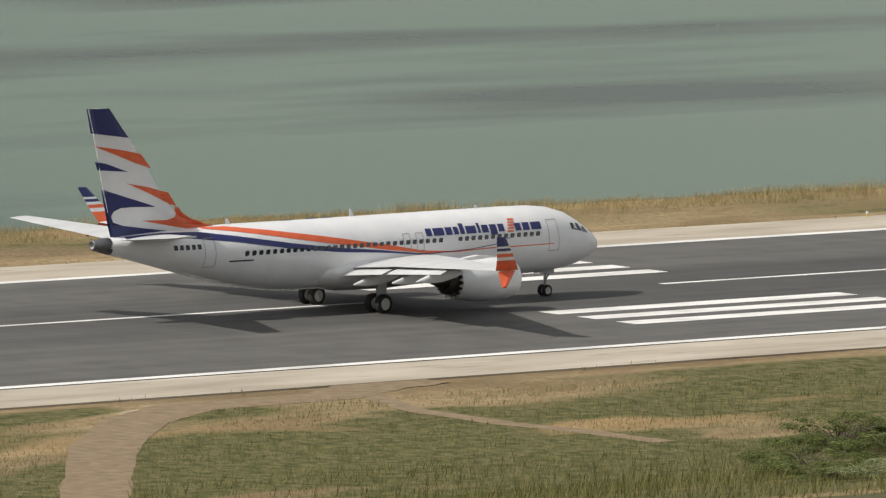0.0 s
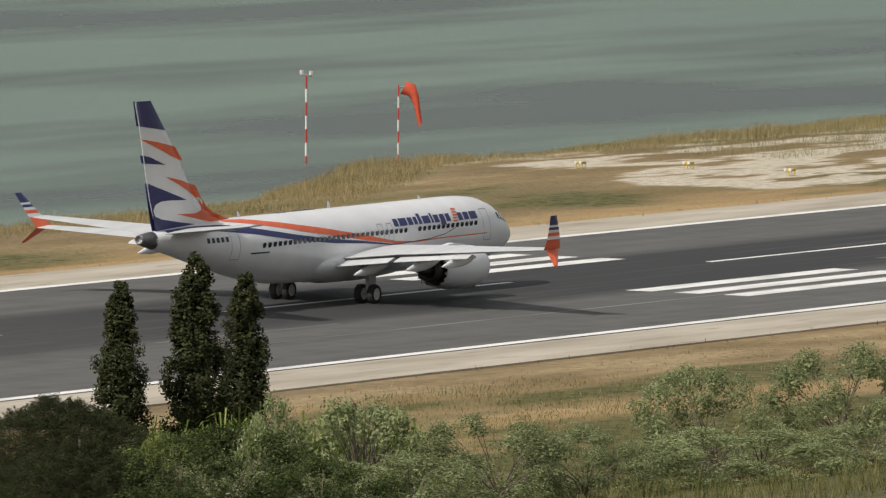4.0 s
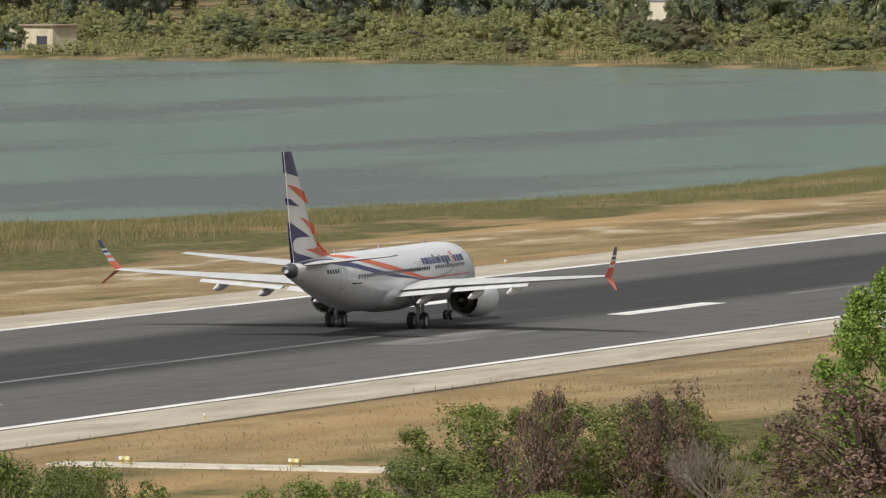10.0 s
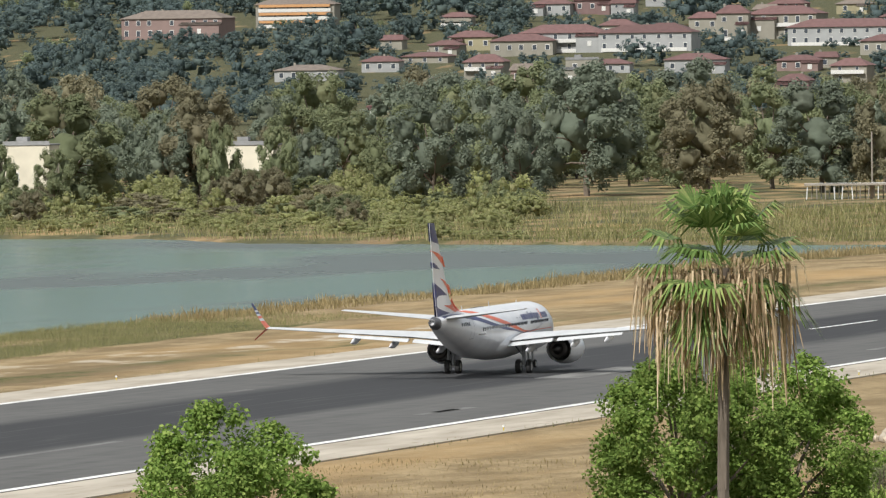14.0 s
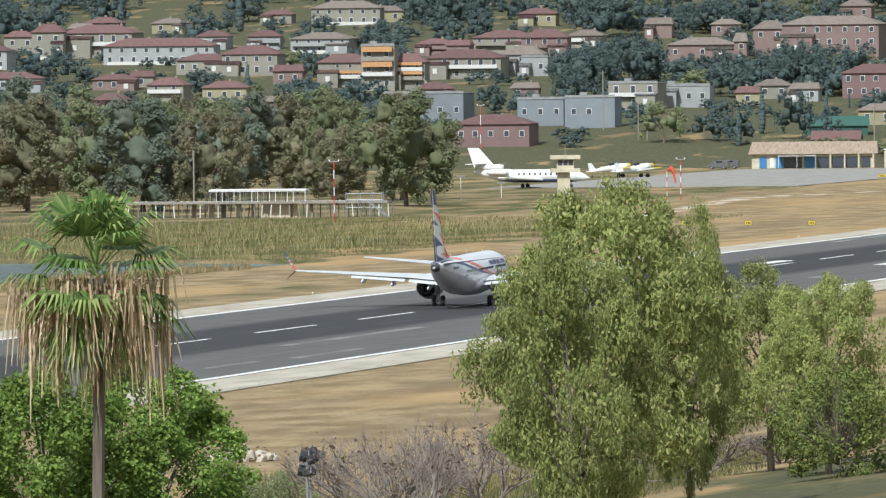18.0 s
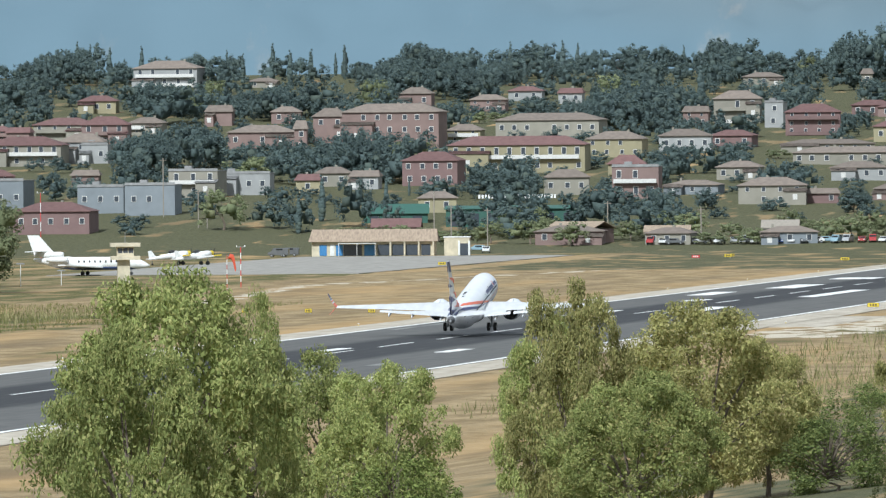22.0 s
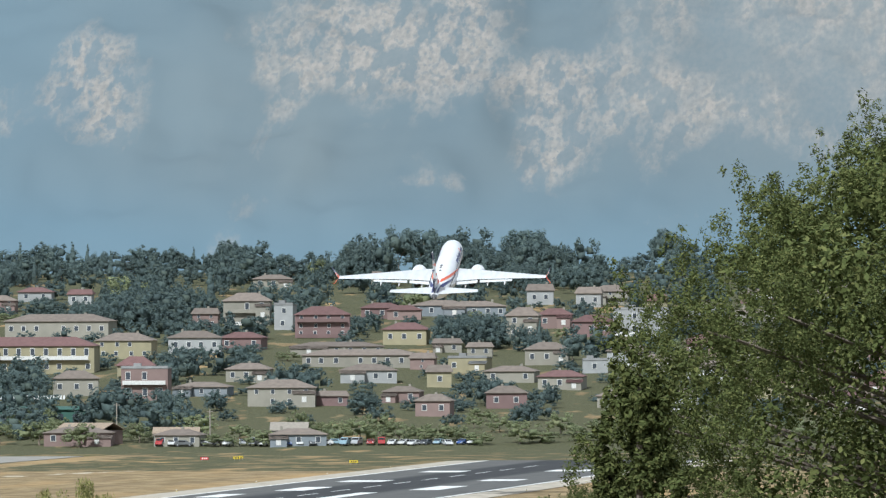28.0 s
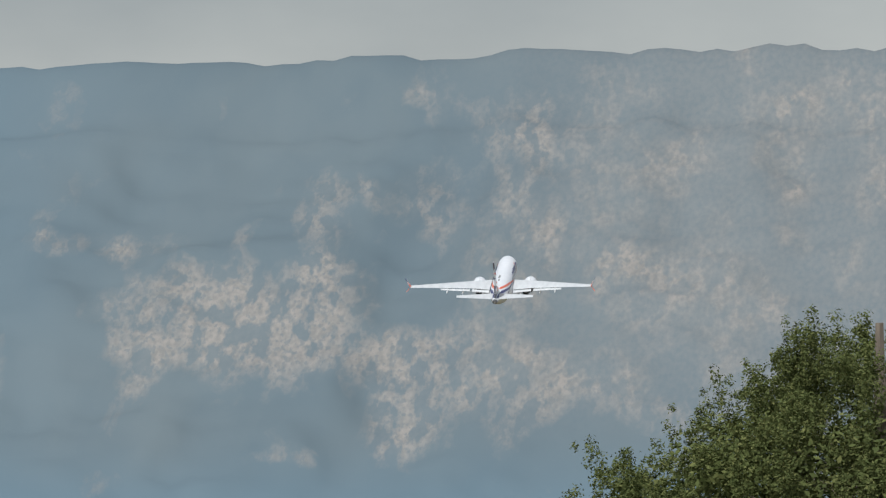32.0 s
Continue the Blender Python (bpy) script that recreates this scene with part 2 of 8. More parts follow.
def ground_material():
    m = bpy.data.materials.new("dry_grass_and_soil")
    m.use_nodes = True
    n, l = m.node_tree.nodes, m.node_tree.links
    b = n["Principled BSDF"]
    vec = n.new("ShaderNodeTexCoord").outputs["Object"]
    mp = n.new("ShaderNodeMapping")
    mp.inputs["Scale"].default_value = (0.35, 1, 1)
    l.new(vec, mp.inputs[0])
    fine = noise_node(n, l, vec, 1.3, 8, 0.35, 0.65)
    streak = noise_node(n, l, mp.outputs[0], 0.22, 6, 0.38, 0.62)
    col = node_mix(n, l, streak, (0.24, 0.175, 0.095), (0.40, 0.305, 0.175))
    col = node_mix(n, l, math_node(n, l, "MULTIPLY", fine, 0.42), col, (0.13, 0.10, 0.05))
    far_ = n.new("ShaderNodeMapping")
    far_.inputs["Scale"].default_value = (0.12, 1, 1)
    l.new(vec, far_.inputs[0])
    col = node_mix(n, l, math_node(n, l, "MULTIPLY", noise_node(n, l, far_.outputs[0], 0.05, 5, 0.5, 0.68), 0.75), col, (0.44, 0.295, 0.14))
    col = node_mix(n, l, math_node(n, l, "MULTIPLY", noise_node(n, l, far_.outputs[0], 0.085, 6, 0.52, 0.7), 0.7), col, (0.17, 0.125, 0.075))
    at = n.new("ShaderNodeVertexColor")
    at.layer_name = "cover"
    sep = n.new("ShaderNodeSeparateColor")
    l.new(at.outputs[0], sep.inputs[0])
    blot = noise_node(n, l, mp.outputs[0], 0.11, 7, 0.3, 0.7)
    def mask(ch, soft, src):
        v = math_node(n, l, "MULTIPLY", sep.outputs[ch], math_node(n, l, "ADD", math_node(n, l, "MULTIPLY", src, 2 * soft), 1 - soft))
        mr = n.new("ShaderNodeMapRange")
        mr.inputs[1].default_value, mr.inputs[2].default_value = 0.34, 0.62
        l.new(v, mr.inputs[0])
        return mr.outputs[0]
    tuft = noise_node(n, l, vec, 0.8, 7, 0.5, 0.62)
    green = node_mix(n, l, fine, (0.088, 0.088, 0.036), (0.17, 0.152, 0.07))
    green = node_mix(n, l, math_node(n, l, "MULTIPLY", tuft, 0.7), green, (0.055, 0.065, 0.024))
    col = node_mix(n, l, mask(1, 0.9, blot), col, green)
    pale = node_mix(n, l, fine, (0.42, 0.36, 0.27), (0.62, 0.56, 0.46))
    col = node_mix(n, l, mask(0, 1.1, streak), col, pale)
    dark = node_mix(n, l, fine, (0.072, 0.075, 0.042), (0.125, 0.12, 0.068))
    col = node_mix(n, l, mask(2, 0.8, blot), col, dark)
    l.new(col, b.inputs["Base Color"])
    b.inputs["Roughness"].default_value = 0.95
    b.inputs["Specular IOR Level"].default_value = 0.1
    bu = n.new("ShaderNodeBump")
    bu.inputs["Distance"].default_value = 0.25
    l.new(noise_node(n, l, vec, 2.2, 6), bu.inputs["Height"])
    l.new(bu.outputs[0], b.inputs["Normal"])
    return m


def runway_material():
    m = bpy.data.materials.new("rubber_marked_asphalt")
    m.use_nodes = True
    n, l = m.node_tree.nodes, m.node_tree.links
    b = n["Principled BSDF"]
    vec = n.new("ShaderNodeTexCoord").outputs["Object"]
    mp = n.new("ShaderNodeMapping")
    mp.inputs["Scale"].default_value = (0.03, 1, 1)
    l.new(vec, mp.inputs[0])
    sx = n.new("ShaderNodeSeparateXYZ")
    l.new(vec, sx.inputs[0])
    y = math_node(n, l, "ADD", sx.outputs[1], math_node(n, l, "MULTIPLY", math_node(n, l, "SUBTRACT", noise_node(n, l, mp.outputs[0], 0.3), 0.5), 2.6))
    d = math_node(n, l, "ABSOLUTE", math_node(n, l, "SUBTRACT", y, 2.0), 0)
    mr = n.new("ShaderNodeMapRange")
    mr.inputs[1].default_value, mr.inputs[2].default_value = 9.8, 7.0
    l.new(d, mr.inputs[0])
    mr2 = n.new("ShaderNodeMapRange")
    mr2.inputs[1].default_value, mr2.inputs[2].default_value = 40.0, 300.0
    l.new(sx.outputs[0], mr2.inputs[0])
    rub = math_node(n, l, "MULTIPLY", mr.outputs[0], mr2.outputs[0])
    rub = math_node(n, l, "MULTIPLY", rub, noise_node(n, l, mp.outputs[0], 1.2, 5, 0.1, 0.45))
    grain = noise_node(n, l, vec, 0.35, 8, 0.3, 0.7)
    streak = noise_node(n, l, mp.outputs[0], 0.8, 6, 0.35, 0.7)
    col = node_mix(n, l, grain, (0.078, 0.077, 0.073), (0.118, 0.115, 0.108))
    col = node_mix(n, l, math_node(n, l, "MULTIPLY", streak, 0.5), col, (0.15, 0.146, 0.138))
    col = node_mix(n, l, math_node(n, l, "MULTIPLY", rub, 0.95), col, (0.034, 0.034, 0.036))
    l.new(col, b.inputs["Base Color"])
    b.inputs["Roughness"].default_value = 0.8
    b.inputs["Specular IOR Level"].default_value = 0.3
    return m


def water_material():
    m = bpy.data.materials.new("lagoon_water")
    m.use_nodes = True
    n, l = m.node_tree.nodes, m.node_tree.links
    b = n["Principled BSDF"]
    vec = n.new("ShaderNodeTexCoord").outputs["Object"]
    mp = n.new("ShaderNodeMapping")
    mp.inputs["Rotation"].default_value = (0, 0, radians(25))
    mp.inputs["Scale"].default_value = (0.25, 1, 1)
    l.new(vec, mp.inputs[0])
    big = noise_node(n, l, mp.outputs[0], 0.006, 4, 0.35, 0.65)
    # stretched noise bands of a duller grey, a little rougher
    grey_bands = noise_node(n, l, mp.outputs[0], 0.022, 7, 0.49, 0.6)
    col = node_mix(n, l, big, (0.066, 0.114, 0.07), (0.095, 0.146, 0.088))
    col = node_mix(n, l, math_node(n, l, "MULTIPLY", grey_bands, 0.85), col, (0.07, 0.08, 0.076))
    l.new(col, b.inputs["Base Color"])
    b.inputs["IOR"].default_value = 1.33
    b.inputs["Specular IOR Level"].default_value = 0.05
    rg = n.new("ShaderNodeMapRange")
    rg.inputs[3].default_value, rg.inputs[4].default_value = 0.16, 0.28
    l.new(grey_bands, rg.inputs[0])
    l.new(rg.outputs[0], b.inputs["Roughness"])
    bu = n.new("ShaderNodeBump")
    bu.inputs["Distance"].default_value = 0.03
    bu.inputs["Strength"].default_value = 0.6
    l.new(noise_node(n, l, vec, 1.2, 4), bu.inputs["Height"])
    l.new(bu.outputs[0], b.inputs["Normal"])
    return m


CONCRETE = mat("pale_concrete", [(0.3, (0.33, 0.285, 0.22)), (0.7, (0.52, 0.465, 0.38))], scale=0.35, detail=9, rough=0.9, stretch=(0.2, 1, 1), bump=0.01, second=(0.9, (0.24, 0.19, 0.13), 0.58, 0.8))
APRON = mat("grey_apron_concrete", [(0.3, (0.24, 0.225, 0.2)), (0.7, (0.33, 0.31, 0.275))], scale=0.35, detail=9, rough=0.9, stretch=(0.2, 1, 1), bump=0.01, second=(0.5, (0.18, 0.165, 0.14), 0.55, 0.8))
PAINT = mat("white_runway_paint", [(0.25, (0.5, 0.49, 0.46)), (0.55, (0.82, 0.81, 0.78))], scale=0.6, rough=0.6, stretch=(0.3, 1, 1))
WATER = water_material()
ASPHALT = runway_material()
GRASS = ground_material()

xs = [-700 + 60 * i for i in range(7)] + [-280 + 7 * i for i in range(400)] + [2520 + 45 * i for i in range(50)]
ys = [-900 + 60 * i for i in range(10)] + [-350 + 10 * i for i in range(25)] + [-100 + 3.5 * i for i in range(20)] + [-30 + 2.5 * i for i in range(90)] + [195 + 12 * i for i in range(26)] + [510 + 60 * i for i in range(26)]
gv = [(x, y, ground_z(x, y)) for x in xs for y in ys]
NY = len(ys)
gf = [(i * NY + j, (i + 1) * NY + j, (i + 1) * NY + j + 1, i * NY + j + 1) for i in range(len(xs) - 1) for j in range(NY - 1)]
ground = tagged(mesh_from("ground", gv, gf, GRASS, smooth=True), "dry grassy airfield and hillside with bare patches", "ground", kind="structure")


def near_seg(x, y, pts):
    d = 1e9
    for (ax, ay), (bx, by) in zip(pts, pts[1:]):
        k = max(0, min(1, ((x - ax) * (bx - ax) + (y - ay) * (by - ay)) / ((bx - ax) ** 2 + (by - ay) ** 2)))
        d = min(d, math.hypot(x - ax - k * (bx - ax), y - ay - k * (by - ay)))
    return d


def cover(x, y):
    """Pale soil, green growth, dark undergrowth, each 0 to 1."""
    p = g = k = 0.0
    if 30 < y < 110:
        p = max(0.62 * smooth(18, 4, near_seg(x, y, [(400, 45), (440, 58), (490, 55), (540, 46)])), 0.48 * smooth(12, 2, near_seg(x, y, [(400, 62), (470, 66)])),
                0.26 * smooth(10, 3, near_seg(x, y, [(540, 47), (700, 50), (900, 44), (1000, 40)])))
        p = max(p, 0.5 * smooth(4, 1, near_seg(x, y, [(1720, 84), (1820, 92), (1990, 104), (2250, 70)])))
        if x < 420:
            g = 0.38
        if 1650 < x < 2200 and y > 100:
            g = 0.75
    if y < -30:
        g = lerp(x, [(0, 0.9), (130, 0.8), (230, 0.5), (420, 0.34), (560, 0.18), (900, 0.12), (1350, 0.2), (1450, 0.5), (1900, 0.4)])
        g = g + (0.25 if y < -55 and x < 500 else 0) - (0.35 if y > -40 and x > 100 else 0)
        k = 0.5 * smooth(-80, -110, y)
        if near_seg(x, y, [(60, -52), (80, -47), (93, -36), (104, -32), (160, -31)]) < 1.8 or near_seg(x, y, [(106, -34), (109, -48), (120, -58)]) < 0.9:
            g, p = 0.0, 0.3
        if 1420 < x < 1600 and -50 < y:
            p = 0.6
    if 33 < y <= 40 and x < 1500:
        g = 0.4
    if 560 < x < 1000 and y > 55:
        g = 0.7
    if x > 1280 and y > 66:
        g, k = 0.5, 0.3
        if x > 1650 and y < 140:
            g, k = 0.55 if y > 118 else 0.1, 0
    if x > 1480 and y > 150 and x < 2000:
        k = 0.4
    if x > 2560:
        k, g, p = 1.0, 0.7, 0
    if x > 2200 and y < 110 and x < 2560:
        k = 0.62
    return p, g, k


cl = ground.data.color_attributes.new("cover", "FLOAT_COLOR", "POINT")
cl.data.foreach_set("color", np.array([(*cover(v[0], v[1]), 1.0) for v in gv], dtype=np.float32).ravel())

bm = bmesh.new()
box(bm, 1200, 900, -0.9, 4200, 2600, 1.0)
tagged(part("water", bm, WATER), "calm green grey lagoon water", "water", kind="structure")

# ---- runway ----
bm = bmesh.new()
box(bm, 1190, 0, -0.13, 2400, 45.6, 0.3)
tagged(part("runway", bm, ASPHALT), "dark grey asphalt runway with tyre marks", "runway", kind="structure")
for s in (-1, 1):
    bm = bmesh.new()
    box(bm, 1190, s * 26.3, -0.16, 2400, 7.0, 0.3)
    tagged(part("runway_shoulder", bm, CONCRETE), "pale concrete runway shoulder", "pavement", kind="structure")


def stripe(x0, x1, y0, y1, name="runway_marking", material=PAINT):
    bm = bmesh.new()
    n = max(1, int((x1 - x0) / 8))
    xsn = [x0 + (x1 - x0) * i / n for i in range(n + 1)]
    a = [bm.verts.new((x, y0, 0.03)) for x in xsn]
    b = [bm.verts.new((x, y1, 0.03)) for x in xsn]
    for i in range(n):
        bm.faces.new((a[i], a[i + 1], b[i + 1], b[i]))
    return tagged(part(name, bm, material), "white painted runway marking", "marking", kind="structure")


for s in (-1, 1):
    stripe(-10, 2385, s * 22.3 - 0.45, s * 22.3 + 0.45)
    for x in (150, 300):
        for y in (7.9, 11.1, 14.3):
            stripe(x, x + 23.5, 1.2 + s * y - 0.85, 1.2 + s * y + 0.85)
    stripe(400, 462, 1.2 + s * 11.1 - 3.1, 1.2 + s * 11.1 + 3.1)
    stripe(599, 622, 1.6 + s * 9.0 - 0.9, 1.6 + s * 9.0 + 0.9)
    stripe(1326 + 10 * (s > 0), 1349 + 10 * (s > 0), s * 8.0 - 3, s * 8.0 - 1)
for i in range(43):
    x = 63.7 + 52.1 * i
    if not 330 < x < 940:
        stripe(x, x + 30, 2.75, 3.25)
FADED = mat("worn_marking_paint", [(0.4, (0.115, 0.112, 0.106)), (0.68, (0.26, 0.255, 0.24))], scale=0.5, rough=0.75, stretch=(0.12, 1, 1))
for x0, x1, y0, y1 in ((547, 572, -10.5, -6.5), (640, 672, -8, -7.2), (727, 738, -16.2, -15.2), (722, 734, -16, -15.2), (806, 836, -8.2, -4.6), (880, 902, -16.6, -15.6), (911, 942, -18, -16.8),
                       (953, 1021, -9.4, -8.2), (776, 783, 11.2, 12), (1493, 1551, 18.8, 20.4), (1246, 1262, -14.2, -12.2), (333, 560, -3.7, -3.1), (205, 236, 13.7, 14.2), (250, 268, -7.4, -6.8), (364, 413, -7.0, -6.3),
                       (250, 330, -12.2, -11.8), (1400, 1440, -17, -15.6)):
    stripe(x0, x1, y0, y1, "worn_marking", FADED)
for x0, x1, y0, y1 in ((1629, 1690, -4.5, -0.8), (1611, 1660, 8.5, 12), (1790, 1875, -6, -3), (1818, 1860, 14, 18), (1750, 1772, 8, 11), (1900, 1950, 9, 14), (1905, 1960, -13, -8), (2020, 2045, 8, 16), (2030, 2055, -15, -8), (2170, 2195, 8, 16), (2180, 2210, -15, -7)):
    stripe(x0, x1, y0, y1)
# hold-off taxiway stub on the near side
bm = bmesh.new()
box(bm, 1545, -33, -0.14, 90, 8, 0.26)
tagged(part("taxiway", bm, CONCRETE), "pale concrete taxiway stub", "pavement", kind="structure")
bm = bmesh.new()
box(bm, 2330, 150, -0.1, 330, 60, 0.3)
tagged(part("apron", bm, APRON), "pale grey concrete parking apron", "pavement", kind="structure")

# ---- mountain far beyond the town ----
def mountain_material():
    m = bpy.data.materials.new("haze_tinted_limestone")
    m.use_nodes = True
    n, l = m.node_tree.nodes, m.node_tree.links
    b = n["Principled BSDF"]
    vec = n.new("ShaderNodeTexCoord").outputs["Object"]
    mp = n.new("ShaderNodeMapping")
    mp.inputs["Rotation"].default_value = (radians(38), 0, 0)
    mp.inputs["Scale"].default_value = (0.03, 1.0, 0.75)
    l.new(vec, mp.inputs[0])
    flat = n.new("ShaderNodeMapping")
    flat.inputs["Scale"].default_value = (0.05, 1, 1)
    l.new(vec, flat.inputs[0])
    at = n.new("ShaderNodeVertexColor")
    at.layer_name = "rock"
    sep = n.new("ShaderNodeSeparateColor")
    l.new(at.outputs[0], sep.inputs[0])
    warp = n.new("ShaderNodeTexNoise")
    warp.inputs["Scale"].default_value = 0.05
    warp.inputs["Detail"].default_value = 4
    l.new(flat.outputs[0], warp.inputs[0])
    bent = n.new("ShaderNodeVectorMath")
    bent.operation = "MULTIPLY_ADD"
    bent.inputs[1].default_value = (0, 22, 22)
    l.new(warp.outputs["Color"], bent.inputs[0])
    l.new(mp.outputs[0], bent.inputs[2])
    broad = noise_node(n, l, bent.outputs[0], 0.045, 8)
    dots = noise_node(n, l, mp.outputs[0], 0.17, 8, 0.48, 0.57)
    specks = noise_node(n, l, flat.outputs[0], 0.5, 4, 0.53, 0.6)
    grit = noise_node(n, l, flat.outputs[0], 0.45, 6, 0.35, 0.65)
    cut = math_node(n, l, "ADD", broad, math_node(n, l, "MULTIPLY", math_node(n, l, "SUBTRACT", sep.outputs[0], 0.5), 0.5))
    mr = n.new("ShaderNodeMapRange")
    mr.inputs[1].default_value, mr.inputs[2].default_value = 0.44, 0.72
    l.new(cut, mr.inputs[0])
    holes = math_node(n, l, "SUBTRACT", 1.0, math_node(n, l, "MULTIPLY", math_node(n, l, "MAXIMUM", dots, math_node(n, l, "MULTIPLY", specks, 0.6)), 0.8))
    rock = math_node(n, l, "MULTIPLY", mr.outputs[0], holes)
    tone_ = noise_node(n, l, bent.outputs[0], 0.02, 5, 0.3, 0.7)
    # haze is put into the scrub colour, bluer where the green channel is high
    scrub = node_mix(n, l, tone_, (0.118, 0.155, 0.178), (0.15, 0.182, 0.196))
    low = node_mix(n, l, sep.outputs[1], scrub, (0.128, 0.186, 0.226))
    # blue channel paints the slope's lighter right-hand shading into the colour
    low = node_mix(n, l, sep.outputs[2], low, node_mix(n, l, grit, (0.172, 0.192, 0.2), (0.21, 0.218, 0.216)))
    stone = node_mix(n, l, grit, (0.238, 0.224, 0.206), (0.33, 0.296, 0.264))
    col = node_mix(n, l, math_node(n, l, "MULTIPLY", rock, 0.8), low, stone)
    l.new(col, b.inputs["Base Color"])
    b.inputs["Roughness"].default_value = 1.0
    b.inputs["Specular IOR Level"].default_value = 0.0
    return m


mv, mf = [], []
MX = [4180 + 5 * i for i in range(101)]
# coarse rows past y 1400 are unseen, added so the water reflects dark hills
MY = [-700 + 7 * i for i in range(300)] + [1400 + 70 * i for i in range(60)]
for x in MX:
    k = (x - 4180) / 500
    for y in MY:
        ridge = 251 + 5 * noise.noise(Vector((y * 0.006, 0, 2))) + 3 * noise.noise(Vector((y * 0.03, 0, 4))) + 5 * smooth(330, 60, y) + 1.6 * noise.noise(Vector((y * 0.11, 0, 6))) + 0.8 * noise.noise(Vector((y * 0.3, 0, 7)))
        z = ridge * (k ** 0.85 if k < 0.86 else 0.88 + 0.12 * smooth(0.86, 1.0, k))
        gul = abs(noise.noise(Vector((x * 0.006 + y * 0.004, y * 0.014, 8)))) * 16 + abs(noise.noise(Vector((x * 0.02, y * 0.045, 9)))) * 6 + noise.noise(Vector((x * 0.07, y * 0.09, 3))) * 2.2
        mv.append((x, y, z - gul * smooth(0, 0.2, k) * smooth(1.02, 0.8, k) - 4))
NM = len(MY)
mf = [(i * NM + j, (i + 1) * NM + j, (i + 1) * NM + j + 1, i * NM + j + 1) for i in range(len(MX) - 1) for j in range(NM - 1)]
ROCKS = [(250, 137, 62, 30, 1.0), (190, 122, 40, 22, 0.85), (150, 112, 52, 30, 0.8), (98, 157, 75, 50, 0.62), (362, 119, 34, 26, 0.8), (216, 83, 22, 7, 0.65), (284, 74, 12, 9, 0.6),
         (150, 182, 110, 34, 0.5), (298, 170, 40, 8, 0.6), (60, 215, 120, 40, 0.6), (130, 228, 130, 14, 0.45), (40, 110, 60, 60, 0.55)]


def rockiness(y, z):
    v = 0.12 + 0.25 * noise.noise(Vector((y * 0.02, z * 0.03, 5)))
    for cy, cz, ry, rz, k in ROCKS:
        d = math.hypot((y - cy) / ry, (z - cz) / rz) + 0.6 * noise.noise(Vector((y * 0.03, z * 0.05, 1)))
        v = max(v, k * smooth(1.5, 0.3, d))
    return v


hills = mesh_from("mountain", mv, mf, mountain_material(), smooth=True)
# channels: bare rock, painted haze at foot and high y, painted lightness at right
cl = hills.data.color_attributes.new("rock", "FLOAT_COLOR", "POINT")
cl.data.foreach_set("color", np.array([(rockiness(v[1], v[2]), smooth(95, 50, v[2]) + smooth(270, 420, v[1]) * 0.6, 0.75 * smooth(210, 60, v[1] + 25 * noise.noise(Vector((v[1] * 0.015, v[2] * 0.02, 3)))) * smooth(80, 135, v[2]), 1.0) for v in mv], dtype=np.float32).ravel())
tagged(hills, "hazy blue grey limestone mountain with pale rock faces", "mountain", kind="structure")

# ---- the airliner: origin on the ground between the main wheels, nose to +x ----
WHITE = mat("white_aircraft_paint", [(0.3, (0.74, 0.75, 0.77)), (0.7, (0.83, 0.83, 0.84))], scale=0.7, rough=0.3, spec=0.5, coat=0.3)
WINGGREY = mat("pale_grey_wing_paint", [(0.3, (0.52, 0.53, 0.54)), (0.7, (0.64, 0.65, 0.65))], scale=1.2, rough=0.4, stretch=(0.3, 1, 1))
NAVY = plain("navy_paint", (0.022, 0.028, 0.13), rough=0.35, scale=2, vary=0.15)
ORANGE = plain("orange_red_paint", (0.72, 0.13, 0.045), rough=0.35, scale=2, vary=0.1)
DARKGLASS = plain("dark_cabin_glass", (0.03, 0.033, 0.04), rough=0.12)
METAL = plain("dark_exhaust_metal", (0.07, 0.065, 0.06), rough=0.4, metal=0.8)
STEEL = plain("grey_gear_steel", (0.35, 0.36, 0.37), rough=0.4, metal=0.5)
TYRE = plain("black_tyre_rubber", (0.02, 0.02, 0.02), rough=0.85)
RIM = plain("pale_wheel_rim", (0.55, 0.55, 0.53), rough=0.4)
LINE = plain("grey_panel_line", (0.28, 0.29, 0.31), rough=0.5)

NOSE_X = 19.6
HULL = [(0.0, 2.78, 0.03, 0.03), (0.25, 2.79, 0.40, 0.38), (0.6, 2.82, 0.66, 0.64), (1.2, 2.9, 0.98, 0.96), (2.0, 3.02, 1.28, 1.32), (3.0, 3.16, 1.54, 1.66),
        (4.2, 3.26, 1.74, 1.88), (5.6, 3.3, 1.85, 1.97), (7.0, 3.3, 1.88, 2.0), (24.0, 3.3, 1.88, 2.0), (26.0, 3.36, 1.87, 1.95), (28.0, 3.5, 1.80, 1.82), (30.0, 3.7, 1.65, 1.6),
        (32.0, 3.93, 1.42, 1.33), (34.0, 4.15, 1.12, 1.03), (36.0, 4.35, 0.78, 0.72), (37.6, 4.5, 0.52, 0.48), (38.6, 4.58, 0.3, 0.28)]


def hull(s):
    return tuple(lerp(s, [(h[0], h[k]) for h in HULL]) for k in (1, 2, 3))


def skin(s, z, side, out=0.012):
    zc, w, h = hull(s)
    q = max(-0.98, min(0.98, (z - zc) / h))
    c = math.sqrt(1 - q * q)
    return (NOSE_X - s, side * (w * c + out * c), z + out * q)


